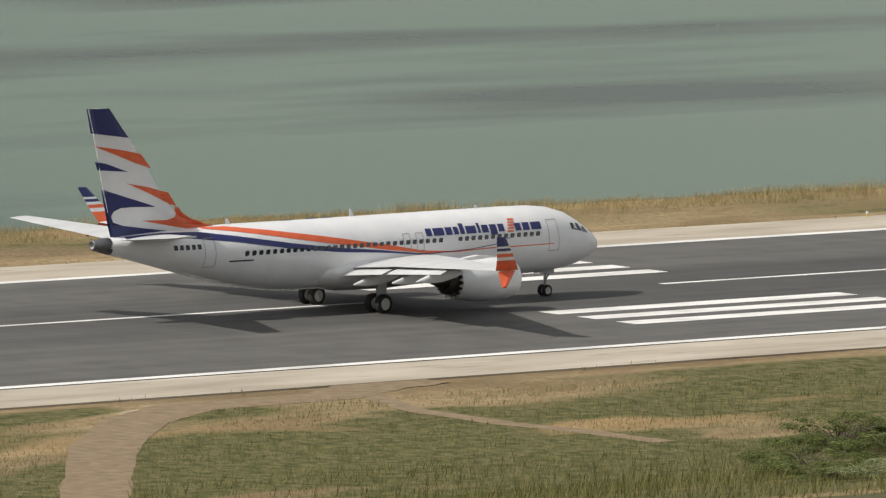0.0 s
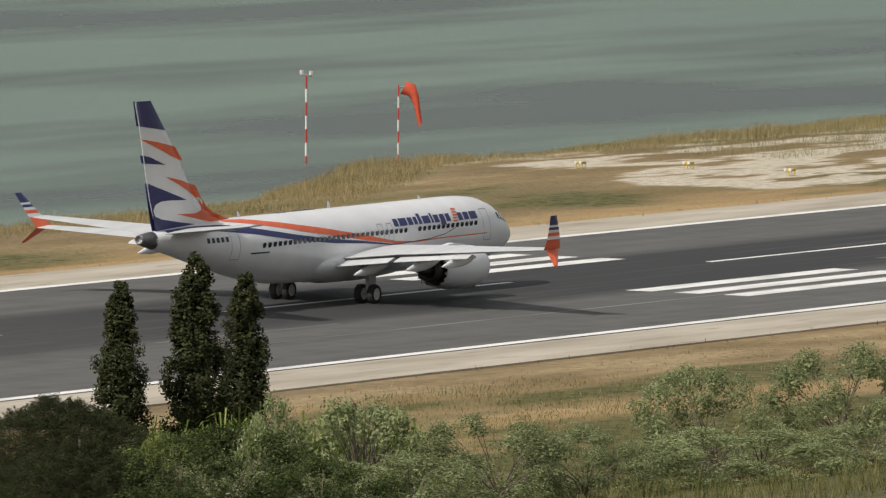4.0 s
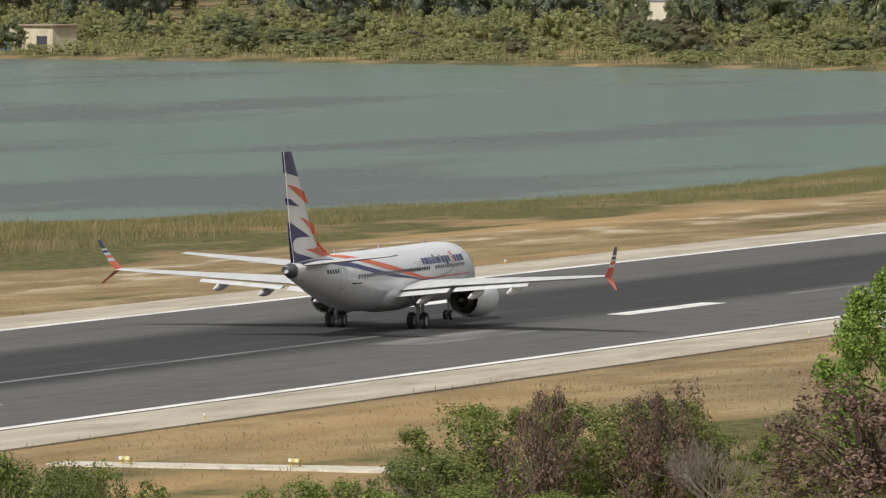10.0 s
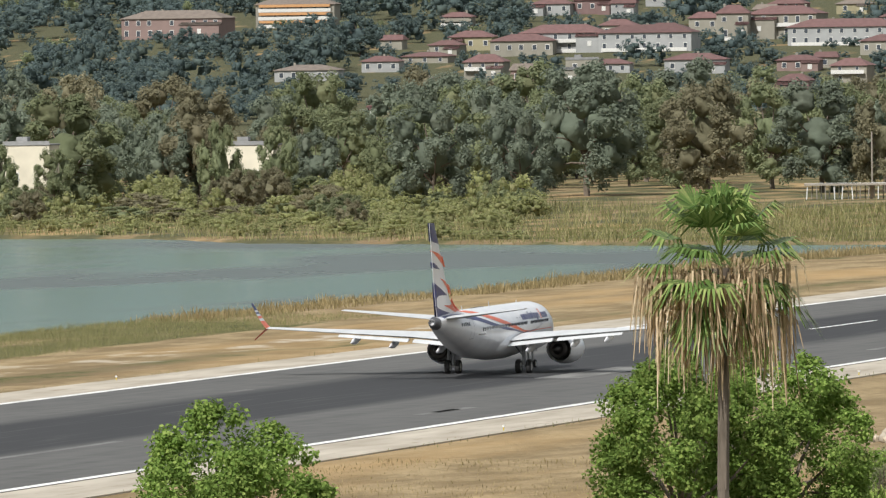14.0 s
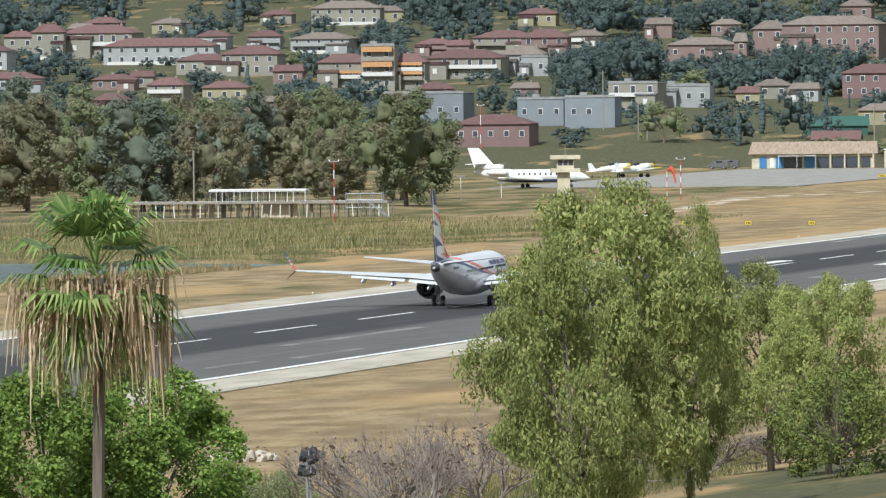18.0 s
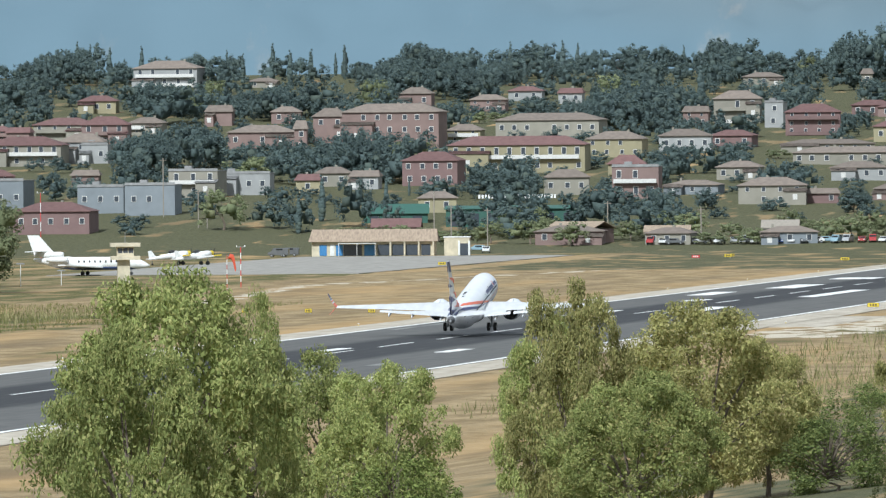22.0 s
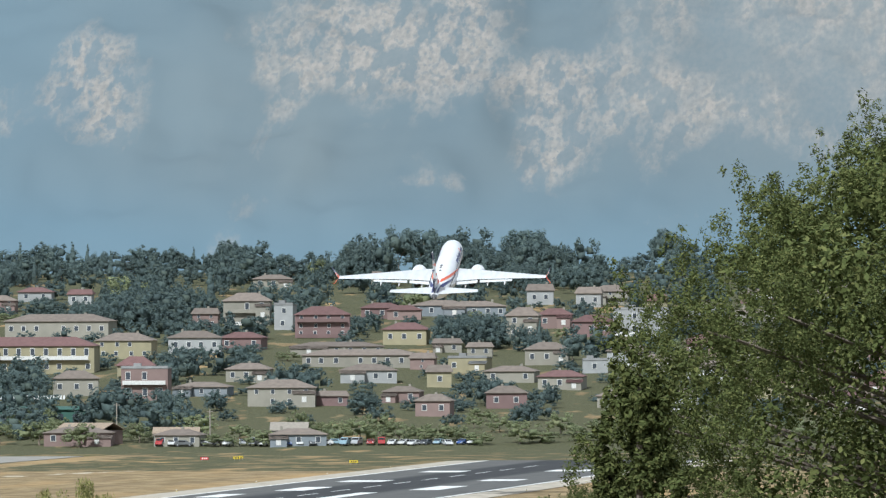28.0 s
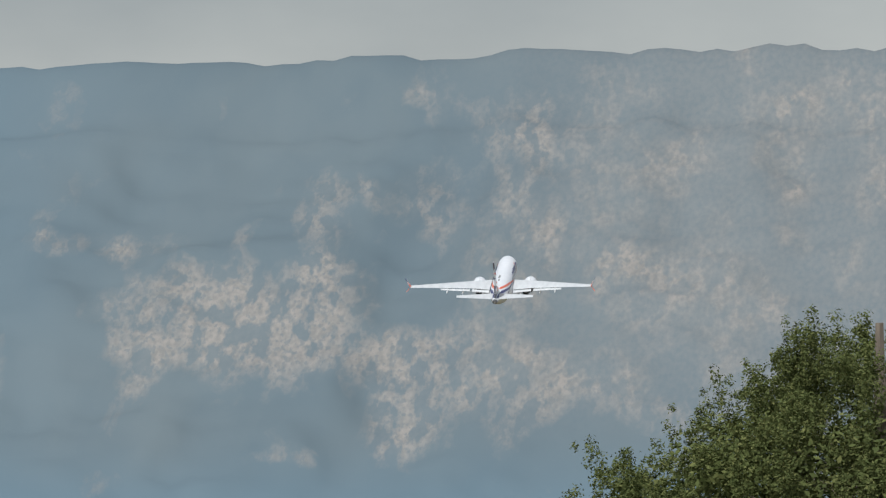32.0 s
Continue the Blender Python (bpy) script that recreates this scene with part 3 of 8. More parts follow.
def skin_patch(lo, hi, s0, s1, n, name, material, parent, label=""):
    """A painted band between the heights lo(s) and hi(s), on both sides of the hull."""
    for side in (-1, 1):
        v, f = [], []
        m = 5
        for i in range(n + 1):
            s = s0 + (s1 - s0) * i / n
            for j in range(m + 1):
                v.append(skin(s, lo(s) + (hi(s) - lo(s)) * j / m, side))
        for i in range(n):
            for j in range(m):
                a = i * (m + 1) + j
                q = (a, a + 1, a + m + 2, a + m + 1)
                f.append(q if side < 0 else q[::-1])
        mesh_from(name, v, f, material, parent, smooth=True, label=label)


def foil(chord, thick, x0, y, z, n=9):
    """A wing section: x0 is the leading edge, the chord runs aft."""
    up, dn = [], []
    for i in range(n + 1):
        c = 0.5 - 0.5 * math.cos(math.pi * i / n)
        t = thick * chord * 5 * (0.2969 * math.sqrt(c) - 0.126 * c - 0.3516 * c * c + 0.2843 * c ** 3 - 0.1 * c ** 4)
        up.append((x0 - c * chord, y, z + t))
        dn.append((x0 - c * chord, y, z - t * 0.8))
    return up + dn[::-1][1:-1]


def wheel(bm_tyre, bm_rim, x, y, r, w):
    prof = [(-0.5, 0.62), (-0.5, 0.86), (-0.38, 0.97), (-0.15, 1.0), (0.15, 1.0), (0.38, 0.97), (0.5, 0.86), (0.5, 0.62)]
    n = 20
    loft(bm_tyre, [[(x + r * q * math.cos(6.2832 * i / n), y + w * p, r + r * q * math.sin(6.2832 * i / n)) for i in range(n)] for p, q in prof], caps=False)
    prof = [(-0.45, 0.05), (-0.36, 0.3), (-0.44, 0.62), (0.44, 0.62), (0.36, 0.3), (0.45, 0.05)]
    loft(bm_rim, [[(x + r * q * math.cos(6.2832 * i / n), y + w * p, r + r * q * math.sin(6.2832 * i / n)) for i in range(n)] for p, q in prof])


def airliner():
    jet = thing("airliner", "white twin jet airliner with navy and orange striped tail", "airplane", (141, 0, 0))
    # hull
    bm = bmesh.new()
    st = []
    for (a, *_), (b, *_) in zip(HULL, HULL[1:]):
        k = max(1, int((b - a) / 1.0))
        st += [a + (b - a) * i / k for i in range(k)]
    st.append(HULL[-1][0])
    rings = []
    for s in st:
        zc, w, h = hull(s)
        rings.append([(NOSE_X - s, w * math.cos(6.2832 * i / 40), zc + h * math.sin(6.2832 * i / 40)) for i in range(40)])
    loft(bm, rings)
    bmesh.ops.recalc_face_normals(bm, faces=bm.faces)
    fus = part("fuselage", bm, WHITE, jet, "glossy white fuselage", smooth=True)
    bm = bmesh.new()
    loft(bm, [[(NOSE_X - s, r * 1.04 * math.cos(6.2832 * i / 20), z + r * math.sin(6.2832 * i / 20)) for i in range(20)] for s, z, r in
              ((37.6, 4.5, 0.5), (38.1, 4.55, 0.41), (38.75, 4.6, 0.28), (38.8, 4.6, 0.2), (38.5, 4.58, 0.15))])
    part("tail_cone", bm, plain("burnt_grey_metal", (0.16, 0.16, 0.165), rough=0.45, metal=0.6), jet, "dark metal exhaust tail cone", smooth=True)
    # belly fairing
    bm = bmesh.new()
    rings = []
    for s, w, h in ((11.6, 0.6, 0.3), (12.6, 1.6, 0.8), (14.0, 2.05, 1.15), (17, 2.15, 1.3), (20.5, 2.1, 1.25), (22.5, 1.75, 0.95), (24.5, 0.9, 0.5), (25.5, 0.3, 0.2)):
        rings.append([(NOSE_X - s, w * math.cos(6.2832 * i / 24), 2.35 + h * math.sin(6.2832 * i / 24)) for i in range(24)])
    loft(bm, rings)
    bmesh.ops.recalc_face_normals(bm, faces=bm.faces)
    part("belly_fairing", bm, WHITE, jet, smooth=True)
    # painted bands
    o_hi = [(5.0, 3.2), (8.2, 3.2), (10.5, 3.2), (12.7, 3.13), (15.2, 3.28), (18.4, 3.81), (22.6, 4.44), (26.7, 4.98), (29.2, 5.25), (31.0, 5.28)]
    o_lo = [(5.0, 3.15), (8.2, 3.14), (10.5, 3.14), (12.7, 3.06), (15.2, 3.13), (18.4, 3.51), (22.8, 4.1), (26.9, 4.71), (29.2, 5.02), (31.0, 5.2)]
    skin_patch(lambda s: lerp(s, o_lo), lambda s: lerp(s, o_hi), 5.0, 31.0, 44, "orange_band", ORANGE, jet, "orange sweeping stripe")
    n_hi = [(8.5, 3.72), (9.6, 3.4), (11.6, 3.2), (15.2, 3.1), (18.4, 3.46), (21.5, 3.74), (25.0, 4.16), (29.1, 4.76), (31.6, 5.08), (34.0, 5.1), (36.6, 5.0)]
    n_lo = [(8.5, 3.68), (9.6, 3.36), (11.6, 3.16), (15.2, 3.04), (18.4, 3.32), (21.6, 3.51), (25.1, 3.86), (29.3, 4.45), (33.5, 4.88), (36.6, 4.86)]
    skin_patch(lambda s: lerp(s, n_lo), lambda s: lerp(s, n_hi), 8.5, 36.6, 44, "navy_band", NAVY, jet, "navy sweeping stripe")
    # cabin windows
    bm = bmesh.new()
    pts = [(0.105, -0.16), (0.13, -0.1), (0.13, 0.1), (0.105, 0.16), (-0.105, 0.16), (-0.13, 0.1), (-0.13, -0.1), (-0.105, -0.16)]
    a = [bm.verts.new((x, 0.02, z)) for x, z in pts]
    b = [bm.verts.new((x * 1.12, -0.02, z * 1.12)) for x, z in pts]
    bm.faces.new(a)
    for i in range(8):
        bm.faces.new((a[i], b[i], b[(i + 1) % 8], a[(i + 1) % 8]))
    win = part("cabin_window", bm, DARKGLASS, jet, "dark oval cabin window")
    first = True
    for i in range(45):
        s = 6.3 + 0.508 * i
        if i in (13, 14):
            continue
        for side in (-1, 1):
            ob = win if first else win.copy()
            if not first:
                scene.collection.objects.link(ob)
            first = False
            x, y, z = skin(s, 3.76, side)
            ob.matrix_basis = pose(x, y, z, (-13 if side > 0 else 13), 0, 0) @ pose(0, 0, 0, 0, 0, 0 if side > 0 else 180)
    # doors: thin proud outlines
    for s, z0, z1, w in ((5.0, 2.75, 4.55, 0.86), (31.2, 3.1, 4.75, 0.76), (15.5, 3.3, 4.3, 0.55), (16.5, 3.3, 4.3, 0.55)):
        for side in (-1, 1):
            bm = bmesh.new()
            t = 0.035
            for (sa, sb, za, zb) in ((s - w / 2, s - w / 2 + t, z0, z1), (s + w / 2 - t, s + w / 2, z0, z1), (s - w / 2, s + w / 2, z0, z0 + t), (s - w / 2, s + w / 2, z1 - t, z1)):
                k = 6
                for j in range(k):
                    q = [skin(u, v, side, 0.016) for u, v in ((sa, za + (zb - za) * j / k), (sb, za + (zb - za) * j / k), (sb, za + (zb - za) * (j + 1) / k), (sa, za + (zb - za) * (j + 1) / k))]
                    bm.faces.new([bm.verts.new(p) for p in q])
            door = part("cabin_door" if w > 0.6 else "overwing_exit", bm, LINE, jet, "outlined white door")
    # flight deck windows
    for side in (-1, 1):
        for s0, s1, z0, z1 in ((1.55, 2.15, 3.55, 3.95), (2.2, 2.75, 3.7, 4.2), (2.8, 3.3, 3.8, 4.25)):
            bm = bmesh.new()
            q = [skin(u, v, side, 0.02) for u, v in ((s0, z0), (s1, z0 + 0.1), (s1, z1), (s0 + 0.25, z1 - 0.05))]
            bm.faces.new([bm.verts.new(p) for p in q])
            part("flight_deck_window", bm, DARKGLASS, jet)
    # title blocks on the hull, one for each sign, and the zigzag beside them
    def block(s0, s1, z0, z1, material, name, side):
        bm = bmesh.new()
        k = 3
        for j in range(k):
            q = [skin(u, v, side, 0.02) for u, v in ((s0, z0 + (z1 - z0) * j / k), (s1, z0 + (z1 - z0) * j / k), (s1, z0 + (z1 - z0) * (j + 1) / k), (s0, z0 + (z1 - z0) * (j + 1) / k))]
            bm.faces.new([bm.verts.new(p) for p in q])
        part(name, bm, material, jet)
    for side in (-1, 1):
        s = 14.95
        for wd, up, dn in ((0.46, 0, 0), (0.82, 0, 0), (0.5, 0, 0), (0.36, 0, 0), (0.34, 0.16, 0), (0.78, 0, 0), (0.2, 0.12, 0), (0.5, 0, 0), (0.52, 0, 0.16), (0.44, 0, 0)):
            block(s - wd, s, 4.06 - dn, 4.48 + up, NAVY, "title_bar", side)
            s -= wd + 0.13
        s = 8.0
        for wd in (0.46, 0.52, 0.8):
            block(s - wd, s, 4.05, 4.47, NAVY, "title_bar", side)
            s -= wd + 0.14
        for i in range(5):
            block(8.15 - 0.07 * i, 8.65 - 0.07 * i, 4.0 + 0.16 * i, 4.09 + 0.16 * i, ORANGE, "zigzag_bar", side)
        for i in range(5):
            block(33.4 - 0.4 * i, 33.65 - 0.4 * i, 4.15, 4.42, DARKGLASS, "registration_bar", side)
        block(28.2, 29.9, 3.35, 3.43, DARKGLASS, "type_bar", side)
    # fin
    def fz(px, y):
        return NOSE_X - (39.2 - (px - 163) / 22.5), 12.3 - (y + 0.082 * (px - 163) - 122) / 36.5
    def fin_half(x, z):
        return 0.02 + 0.2 * max(0, min(1, (12.6 - z) / 7.6))
    LE = [(198, 120), (232, 180), (265, 245), (295, 310), (312, 333), (350, 357), (405, 363)]
    TE = [(163, 122), (172, 168), (181, 226), (190, 290), (199, 335), (208, 372), (212, 392)]
    bm = bmesh.new()
    rings = []
    for (a, b), (c, d) in zip(LE, TE):
        xl, zl = fz(a, b)
        xt, zt = fz(c, d)
        h = fin_half(0, zl)
        rings.append([(xl, 0, zl), (xl + 0.14 * (xt - xl), h * 0.8, zl + 0.14 * (zt - zl)), (xl + 0.4 * (xt - xl), h, zl + 0.4 * (zt - zl)), (xt, 0.015, zt), (xt, -0.015, zt),
                      (xl + 0.4 * (xt - xl), -h, zl + 0.4 * (zt - zl)), (xl + 0.14 * (xt - xl), -h * 0.8, zl + 0.14 * (zt - zl))])
    loft(bm, rings)
    bmesh.ops.recalc_face_normals(bm, faces=bm.faces)
    fin = part("tail_fin", bm, WHITE, jet, "tall white fin with navy and orange zigzag bands")
    from mathutils.bvhtree import BVHTree
    dg = bpy.context.evaluated_depsgraph_get()
    tree = BVHTree.FromObject(fin, dg)
    bands = [(NAVY, [(163, 122), (198, 120), (231, 180), (170.5, 172)]),
             (ORANGE, [(173.3, 198.0), (212.6, 204.0), (249.9, 212.5), (267.0, 241.5), (240.8, 231.8), (207.6, 214.9)]),
             (NAVY, [(178.3, 230.6), (194.5, 234.2), (228.7, 249.9), (182.4, 247.5)]),
             (ORANGE, [(227.7, 274.1), (263.0, 281.3), (297.3, 292.2), (311.4, 320.0), (291.2, 310.3), (263.0, 293.4)]),
             (NAVY, [(189.4, 287.4), (222.7, 300.7), (275.1, 321.2), (237.8, 322.4), (218.7, 324.8), (207.6, 332.1), (203.5, 342.9), (207.6, 355.0), (222.7, 361.1), (263.0, 367.1), (313.4, 373.2), (323.5, 386.4), (273.1, 390.1), (207.6, 393.7), (200.5, 359.9)]),
             (ORANGE, [(252.9, 350.2), (293.3, 349.0), (307.4, 342.9), (313.4, 330.9), (312.4, 318.8), (321.5, 333.3), (335.6, 345.4), (363.8, 357.4), (404.2, 367.1), (404.2, 373.2), (363.8, 371.9), (313.4, 363.5)])]
    from mathutils.geometry import tessellate_polygon
    for material, poly in bands:
        flat = [Vector((fz(a, b)[0], 0, fz(a, b)[1])) for a, b in poly]
        for side in (-1, 1):
            v, f, known = [], [], {}
            n = 5
            for tri in tessellate_polygon([flat]):
                A, B, D = (flat[k] for k in tri)
                rows_ = {}
                for i in range(n + 1):
                    for j in range(n + 1 - i):
                        p = A + (B - A) * (i / n) + (D - A) * (j / n)
                        hit = tree.ray_cast(Vector((p.x, side * 3, p.z)), Vector((0, -side, 0)))
                        at_ = (round(p.x, 3), round(p.z, 3))
                        if at_ not in known:
                            known[at_] = len(v)
                            v.append((p.x, (hit[0].y if hit[0] else side * 0.1) + side * 0.02, p.z))
                        rows_[i, j] = known[at_]
                for i in range(n):
                    for j in range(n - i):
                        f.append((rows_[i, j], rows_[i + 1, j], rows_[i, j + 1]))
                        if j < n - i - 1:
                            f.append((rows_[i + 1, j], rows_[i + 1, j + 1], rows_[i, j + 1]))
            mesh_from("fin_band", v, f, material, fin)
    # tailplane, wings and what hangs on them
    for side in (-1, 1):
        bm = bmesh.new()
        loft(bm, [foil(4.3, 0.09, NOSE_X - 32.9, side * 0.6, 4.85), foil(1.55, 0.08, NOSE_X - 37.2, side * 7.18, 5.6)])
        bmesh.ops.recalc_face_normals(bm, faces=bm.faces)
        part("tailplane", bm, WINGGREY, jet, "pale grey tailplane", smooth=False)
        bm = bmesh.new()
        loft(bm, [foil(7.6, 0.13, NOSE_X - 13.2, side * 1.5, 2.55), foil(5.45, 0.12, NOSE_X - 15.7, side * 5.8, 2.98), foil(3.4, 0.11, NOSE_X - 18.9, side * 11.6, 3.4), foil(1.7, 0.1, NOSE_X - 21.9, side * 17.0, 3.8)])
        bmesh.ops.recalc_face_normals(bm, faces=bm.faces)
        wing = part("wing", bm, WINGGREY, jet, "pale grey swept wing")
        # flaps drooped for take-off
        for y0, y1, s0, s1, z0, z1, c0, c1 in ((2.0, 5.6, 20.5, 20.9, 2.42, 2.75, 1.15, 0.95), (6.0, 11.4, 20.95, 22.0, 2.78, 3.2, 0.9, 0.65)):
            bm = bmesh.new()
            r = []
            for y, s, z, c in ((y0, s0, z0, c0), (y1, s1, z1, c1)):
                r.append([(NOSE_X - s - u * c, side * y, z + w_ - 0.2 * u * c) for u, w_ in ((0, 0.02), (0.15, 0.09), (0.5, 0.08), (1, 0.01), (1, -0.01), (0.5, -0.05), (0.15, -0.06))])
            loft(bm, r)
            bmesh.ops.recalc_face_normals(bm, faces=bm.faces)
            part("flap", bm, WINGGREY, jet, "lowered grey trailing flap")
        for y, s, z in ((3.6, 19.6, 2.2), (7.3, 20.0, 2.62), (10.2, 20.8, 2.98)):
            bm = bmesh.new()
            loft(bm, [[(NOSE_X - s - u, side * y + 0.17 * q * math.cos(6.2832 * i / 10), z - 0.12 - 0.10 * u + 0.32 * q * math.sin(6.2832 * i / 10)) for i in range(10)] for u, q in ((-1.0, 0.1), (-0.4, 0.7), (0.6, 1.0), (1.6, 0.8), (2.6, 0.12))])
            bmesh.ops.recalc_face_normals(bm, faces=bm.faces)
            part("flap_fairing", bm, WHITE, jet, smooth=True)
        # split winglet: banded upper blade, orange lower blade
        def blade(t):
            return Vector((NOSE_X - 21.9 - 1.9 * t, side * (17.0 + 0.95 * t ** 0.8), 3.8 + 2.0 * t)), 1.7 - 1.05 * t
        up = None
        for t0, t1, material in ((0.0, 0.3, ORANGE), (0.3, 0.4, WHITE), (0.4, 0.5, ORANGE), (0.5, 0.58, WHITE), (0.58, 0.66, NAVY), (0.66, 0.72, WHITE), (0.72, 1.0, NAVY)):
            bm = bmesh.new()
            r = []
            for t in (t0, t1):
                p, c = blade(t)
                r.append([(p.x, p.y, p.z), (p.x - 0.35 * c, p.y + 0.05, p.z), (p.x - c, p.y, p.z), (p.x - 0.35 * c, p.y - 0.05, p.z)])
            loft(bm, r)
            bmesh.ops.recalc_face_normals(bm, faces=bm.faces)
            ob = part("winglet" if up is None else "winglet_band", bm, material, jet if up is None else up, "banded upswept winglet" if up is None else "")
            up = up or ob
        bm = bmesh.new()
        r = []
        for t in (0, 1):
            x, y, z, c = NOSE_X - 22.2 - 1.3 * t, side * (17.1 + 0.75 * t), 3.75 - 0.8 * t, 1.3 - 0.9 * t
            r.append([(x, y, z), (x - 0.35 * c, y, z + 0.06), (x - c, y, z), (x - 0.35 * c, y, z - 0.06)])
        loft(bm, r)
        bmesh.ops.recalc_face_normals(bm, faces=bm.faces)
        part("lower_winglet", bm, ORANGE, jet, "orange lower winglet blade")
        # engine
        ey, ez = side * 4.83, 1.78
        def ring(s, rad, n=36, dz=0.0):
            return [(NOSE_X - s, ey + rad * math.cos(6.2832 * i / n), ez + dz + rad * math.sin(6.2832 * i / n)) for i in range(n)]
        bm = bmesh.new()
        last = ring(15.75, 1.0)
        saw = [(x - (0.32 if i % 2 else 0.0), y, z) for i, (x, y, z) in enumerate(ring(15.75, 0.98))]
        loft(bm, [ring(13.0, 0.86), ring(11.6, 0.88), ring(11.25, 0.98), ring(11.3, 1.06), ring(11.7, 1.17), ring(13.0, 1.26), ring(14.4, 1.2), last, saw, ring(15.0, 0.93)], caps=False)
        bmesh.ops.recalc_face_normals(bm, faces=bm.faces)
        eng = part("engine_nacelle", bm, WHITE, jet, "white engine nacelle with serrated rim", smooth=True)
        bm = bmesh.new()
        loft(bm, [ring(13.2, 0.86), ring(13.3, 0.2)])
        part("fan_face", bm, METAL, eng)
        bm = bmesh.new()
        saw = [(x - (0.22 if i % 2 else 0.0), y, z) for i, (x, y, z) in enumerate(ring(16.35, 0.62))]
        loft(bm, [ring(14.9, 0.92), ring(15.2, 0.86), ring(15.9, 0.74), saw, ring(16.1, 0.5), ring(16.2, 0.36), ring(17.0, 0.22), ring(17.5, 0.03)])
        bmesh.ops.recalc_face_normals(bm, faces=bm.faces)
        part("exhaust_nozzle", bm, METAL, eng, "dark metal exhaust nozzle and plug", smooth=True)
        bm = bmesh.new()
        loft(bm, [[(NOSE_X - s, ey + dx, z) for dx, z in ((-w, z0), (w, z0), (w, z1), (-w, z1))] for s, w, z0, z1 in ((12.3, 0.06, 2.8, 3.05), (13.8, 0.2, 2.5, 3.2), (15.6, 0.2, 2.3, 3.0), (17.6, 0.08, 2.45, 2.75))])
        bmesh.ops.recalc_face_normals(bm, faces=bm.faces)
        part("pylon", bm, WHITE, eng)
    # blades on the roof
    for s, h in ((28.6, 0.32), (19.2, 0.42), (9.5, 0.2)):
        bm = bmesh.new()
        zt = hull(s)[0] + hull(s)[2]
        loft(bm, [[(NOSE_X - s + 0.2, 0, zt - 0.05), (NOSE_X - s, 0.03, zt - 0.05), (NOSE_X - s - 0.2, 0, zt - 0.05), (NOSE_X - s, -0.03, zt - 0.05)],
                  [(NOSE_X - s - 0.05, 0, zt + h), (NOSE_X - s - 0.12, 0.02, zt + h), (NOSE_X - s - 0.22, 0, zt + h), (NOSE_X - s - 0.12, -0.02, zt + h)]])
        part("antenna", bm, WHITE, jet)
    for s, y in ((22.0, 0.3), (20.8, 0.3), (24.0, 0.2)):
        bm = bmesh.new()
        box(bm, NOSE_X - s, y, 5.29, 0.7, 0.35, 0.06, 0.02)
        part("roof_fitting", bm, METAL, jet)
    # landing gear: each leg turns about its own hinge
    legs = []
    for side in (-1, 1):
        leg = new("main_gear")
        leg.empty_display_size = 0.3
        leg.parent = jet
        leg.matrix_basis = pose(0, side * 2.86, 2.2)
        bm = bmesh.new()
        tube(bm, (0, 0, 0.2), (0, 0, -1.55), 0.15, 0.12, 10)
        tube(bm, (0, -0.5, -1.64), (0, 0.5, -1.64), 0.08, 0.08, 8)
        tube(bm, (0.5, side * -0.9, 0.1), (0, 0, -0.9), 0.07, 0.06, 8)
        tube(bm, (-0.55, 0, 0.05), (0, 0, -1.1), 0.06, 0.05, 8)
        box(bm, -0.05, side * 0.34, -0.62, 0.7, 0.05, 0.95, 0.02)
        part("gear_strut", bm, STEEL, leg, "grey steel leg")
        for dy in (-0.43, 0.43):
            t, r = bmesh.new(), bmesh.new()
            wheel(t, r, 0, dy, 0.56, 0.4)
            bmesh.ops.translate(t, verts=t.verts, vec=(0, 0, -2.2))
            bmesh.ops.translate(r, verts=r.verts, vec=(0, 0, -2.2))
            part("tyre", t, TYRE, leg, smooth=True)
            part("rim", r, RIM, leg)
        legs.append((leg, pose(0, side * 2.86, 2.2), side))
    leg = new("nose_gear")
    leg.parent = jet
    leg.matrix_basis = pose(15.6, 0, 1.6)
    bm = bmesh.new()
    tube(bm, (0, 0, 0.2), (0, 0, -1.3), 0.1, 0.08, 10)
    tube(bm, (0, -0.3, -1.36), (0, 0.3, -1.36), 0.05, 0.05, 8)
    tube(bm, (0.7, 0, 0.05), (0, 0, -0.8), 0.05, 0.05, 8)
    box(bm, -0.1, 0.28, -0.1, 1.1, 0.03, 0.5, 0.01)
    box(bm, -0.1, -0.28, -0.1, 1.1, 0.03, 0.5, 0.01)
    part("gear_strut", bm, STEEL, leg, "grey steel leg")
    for dy in (-0.2, 0.2):
        t, r = bmesh.new(), bmesh.new()
        wheel(t, r, 0, dy, 0.345, 0.2)
        bmesh.ops.translate(t, verts=t.verts, vec=(0, 0, -1.7))
        bmesh.ops.translate(r, verts=r.verts, vec=(0, 0, -1.7))
        part("tyre", t, TYRE, leg, smooth=True)
        part("rim", r, RIM, leg)
    return jet, legs, leg


jet, main_legs, nose_leg = airliner()
jet.scale = (0.98, 0.98, 0.98)

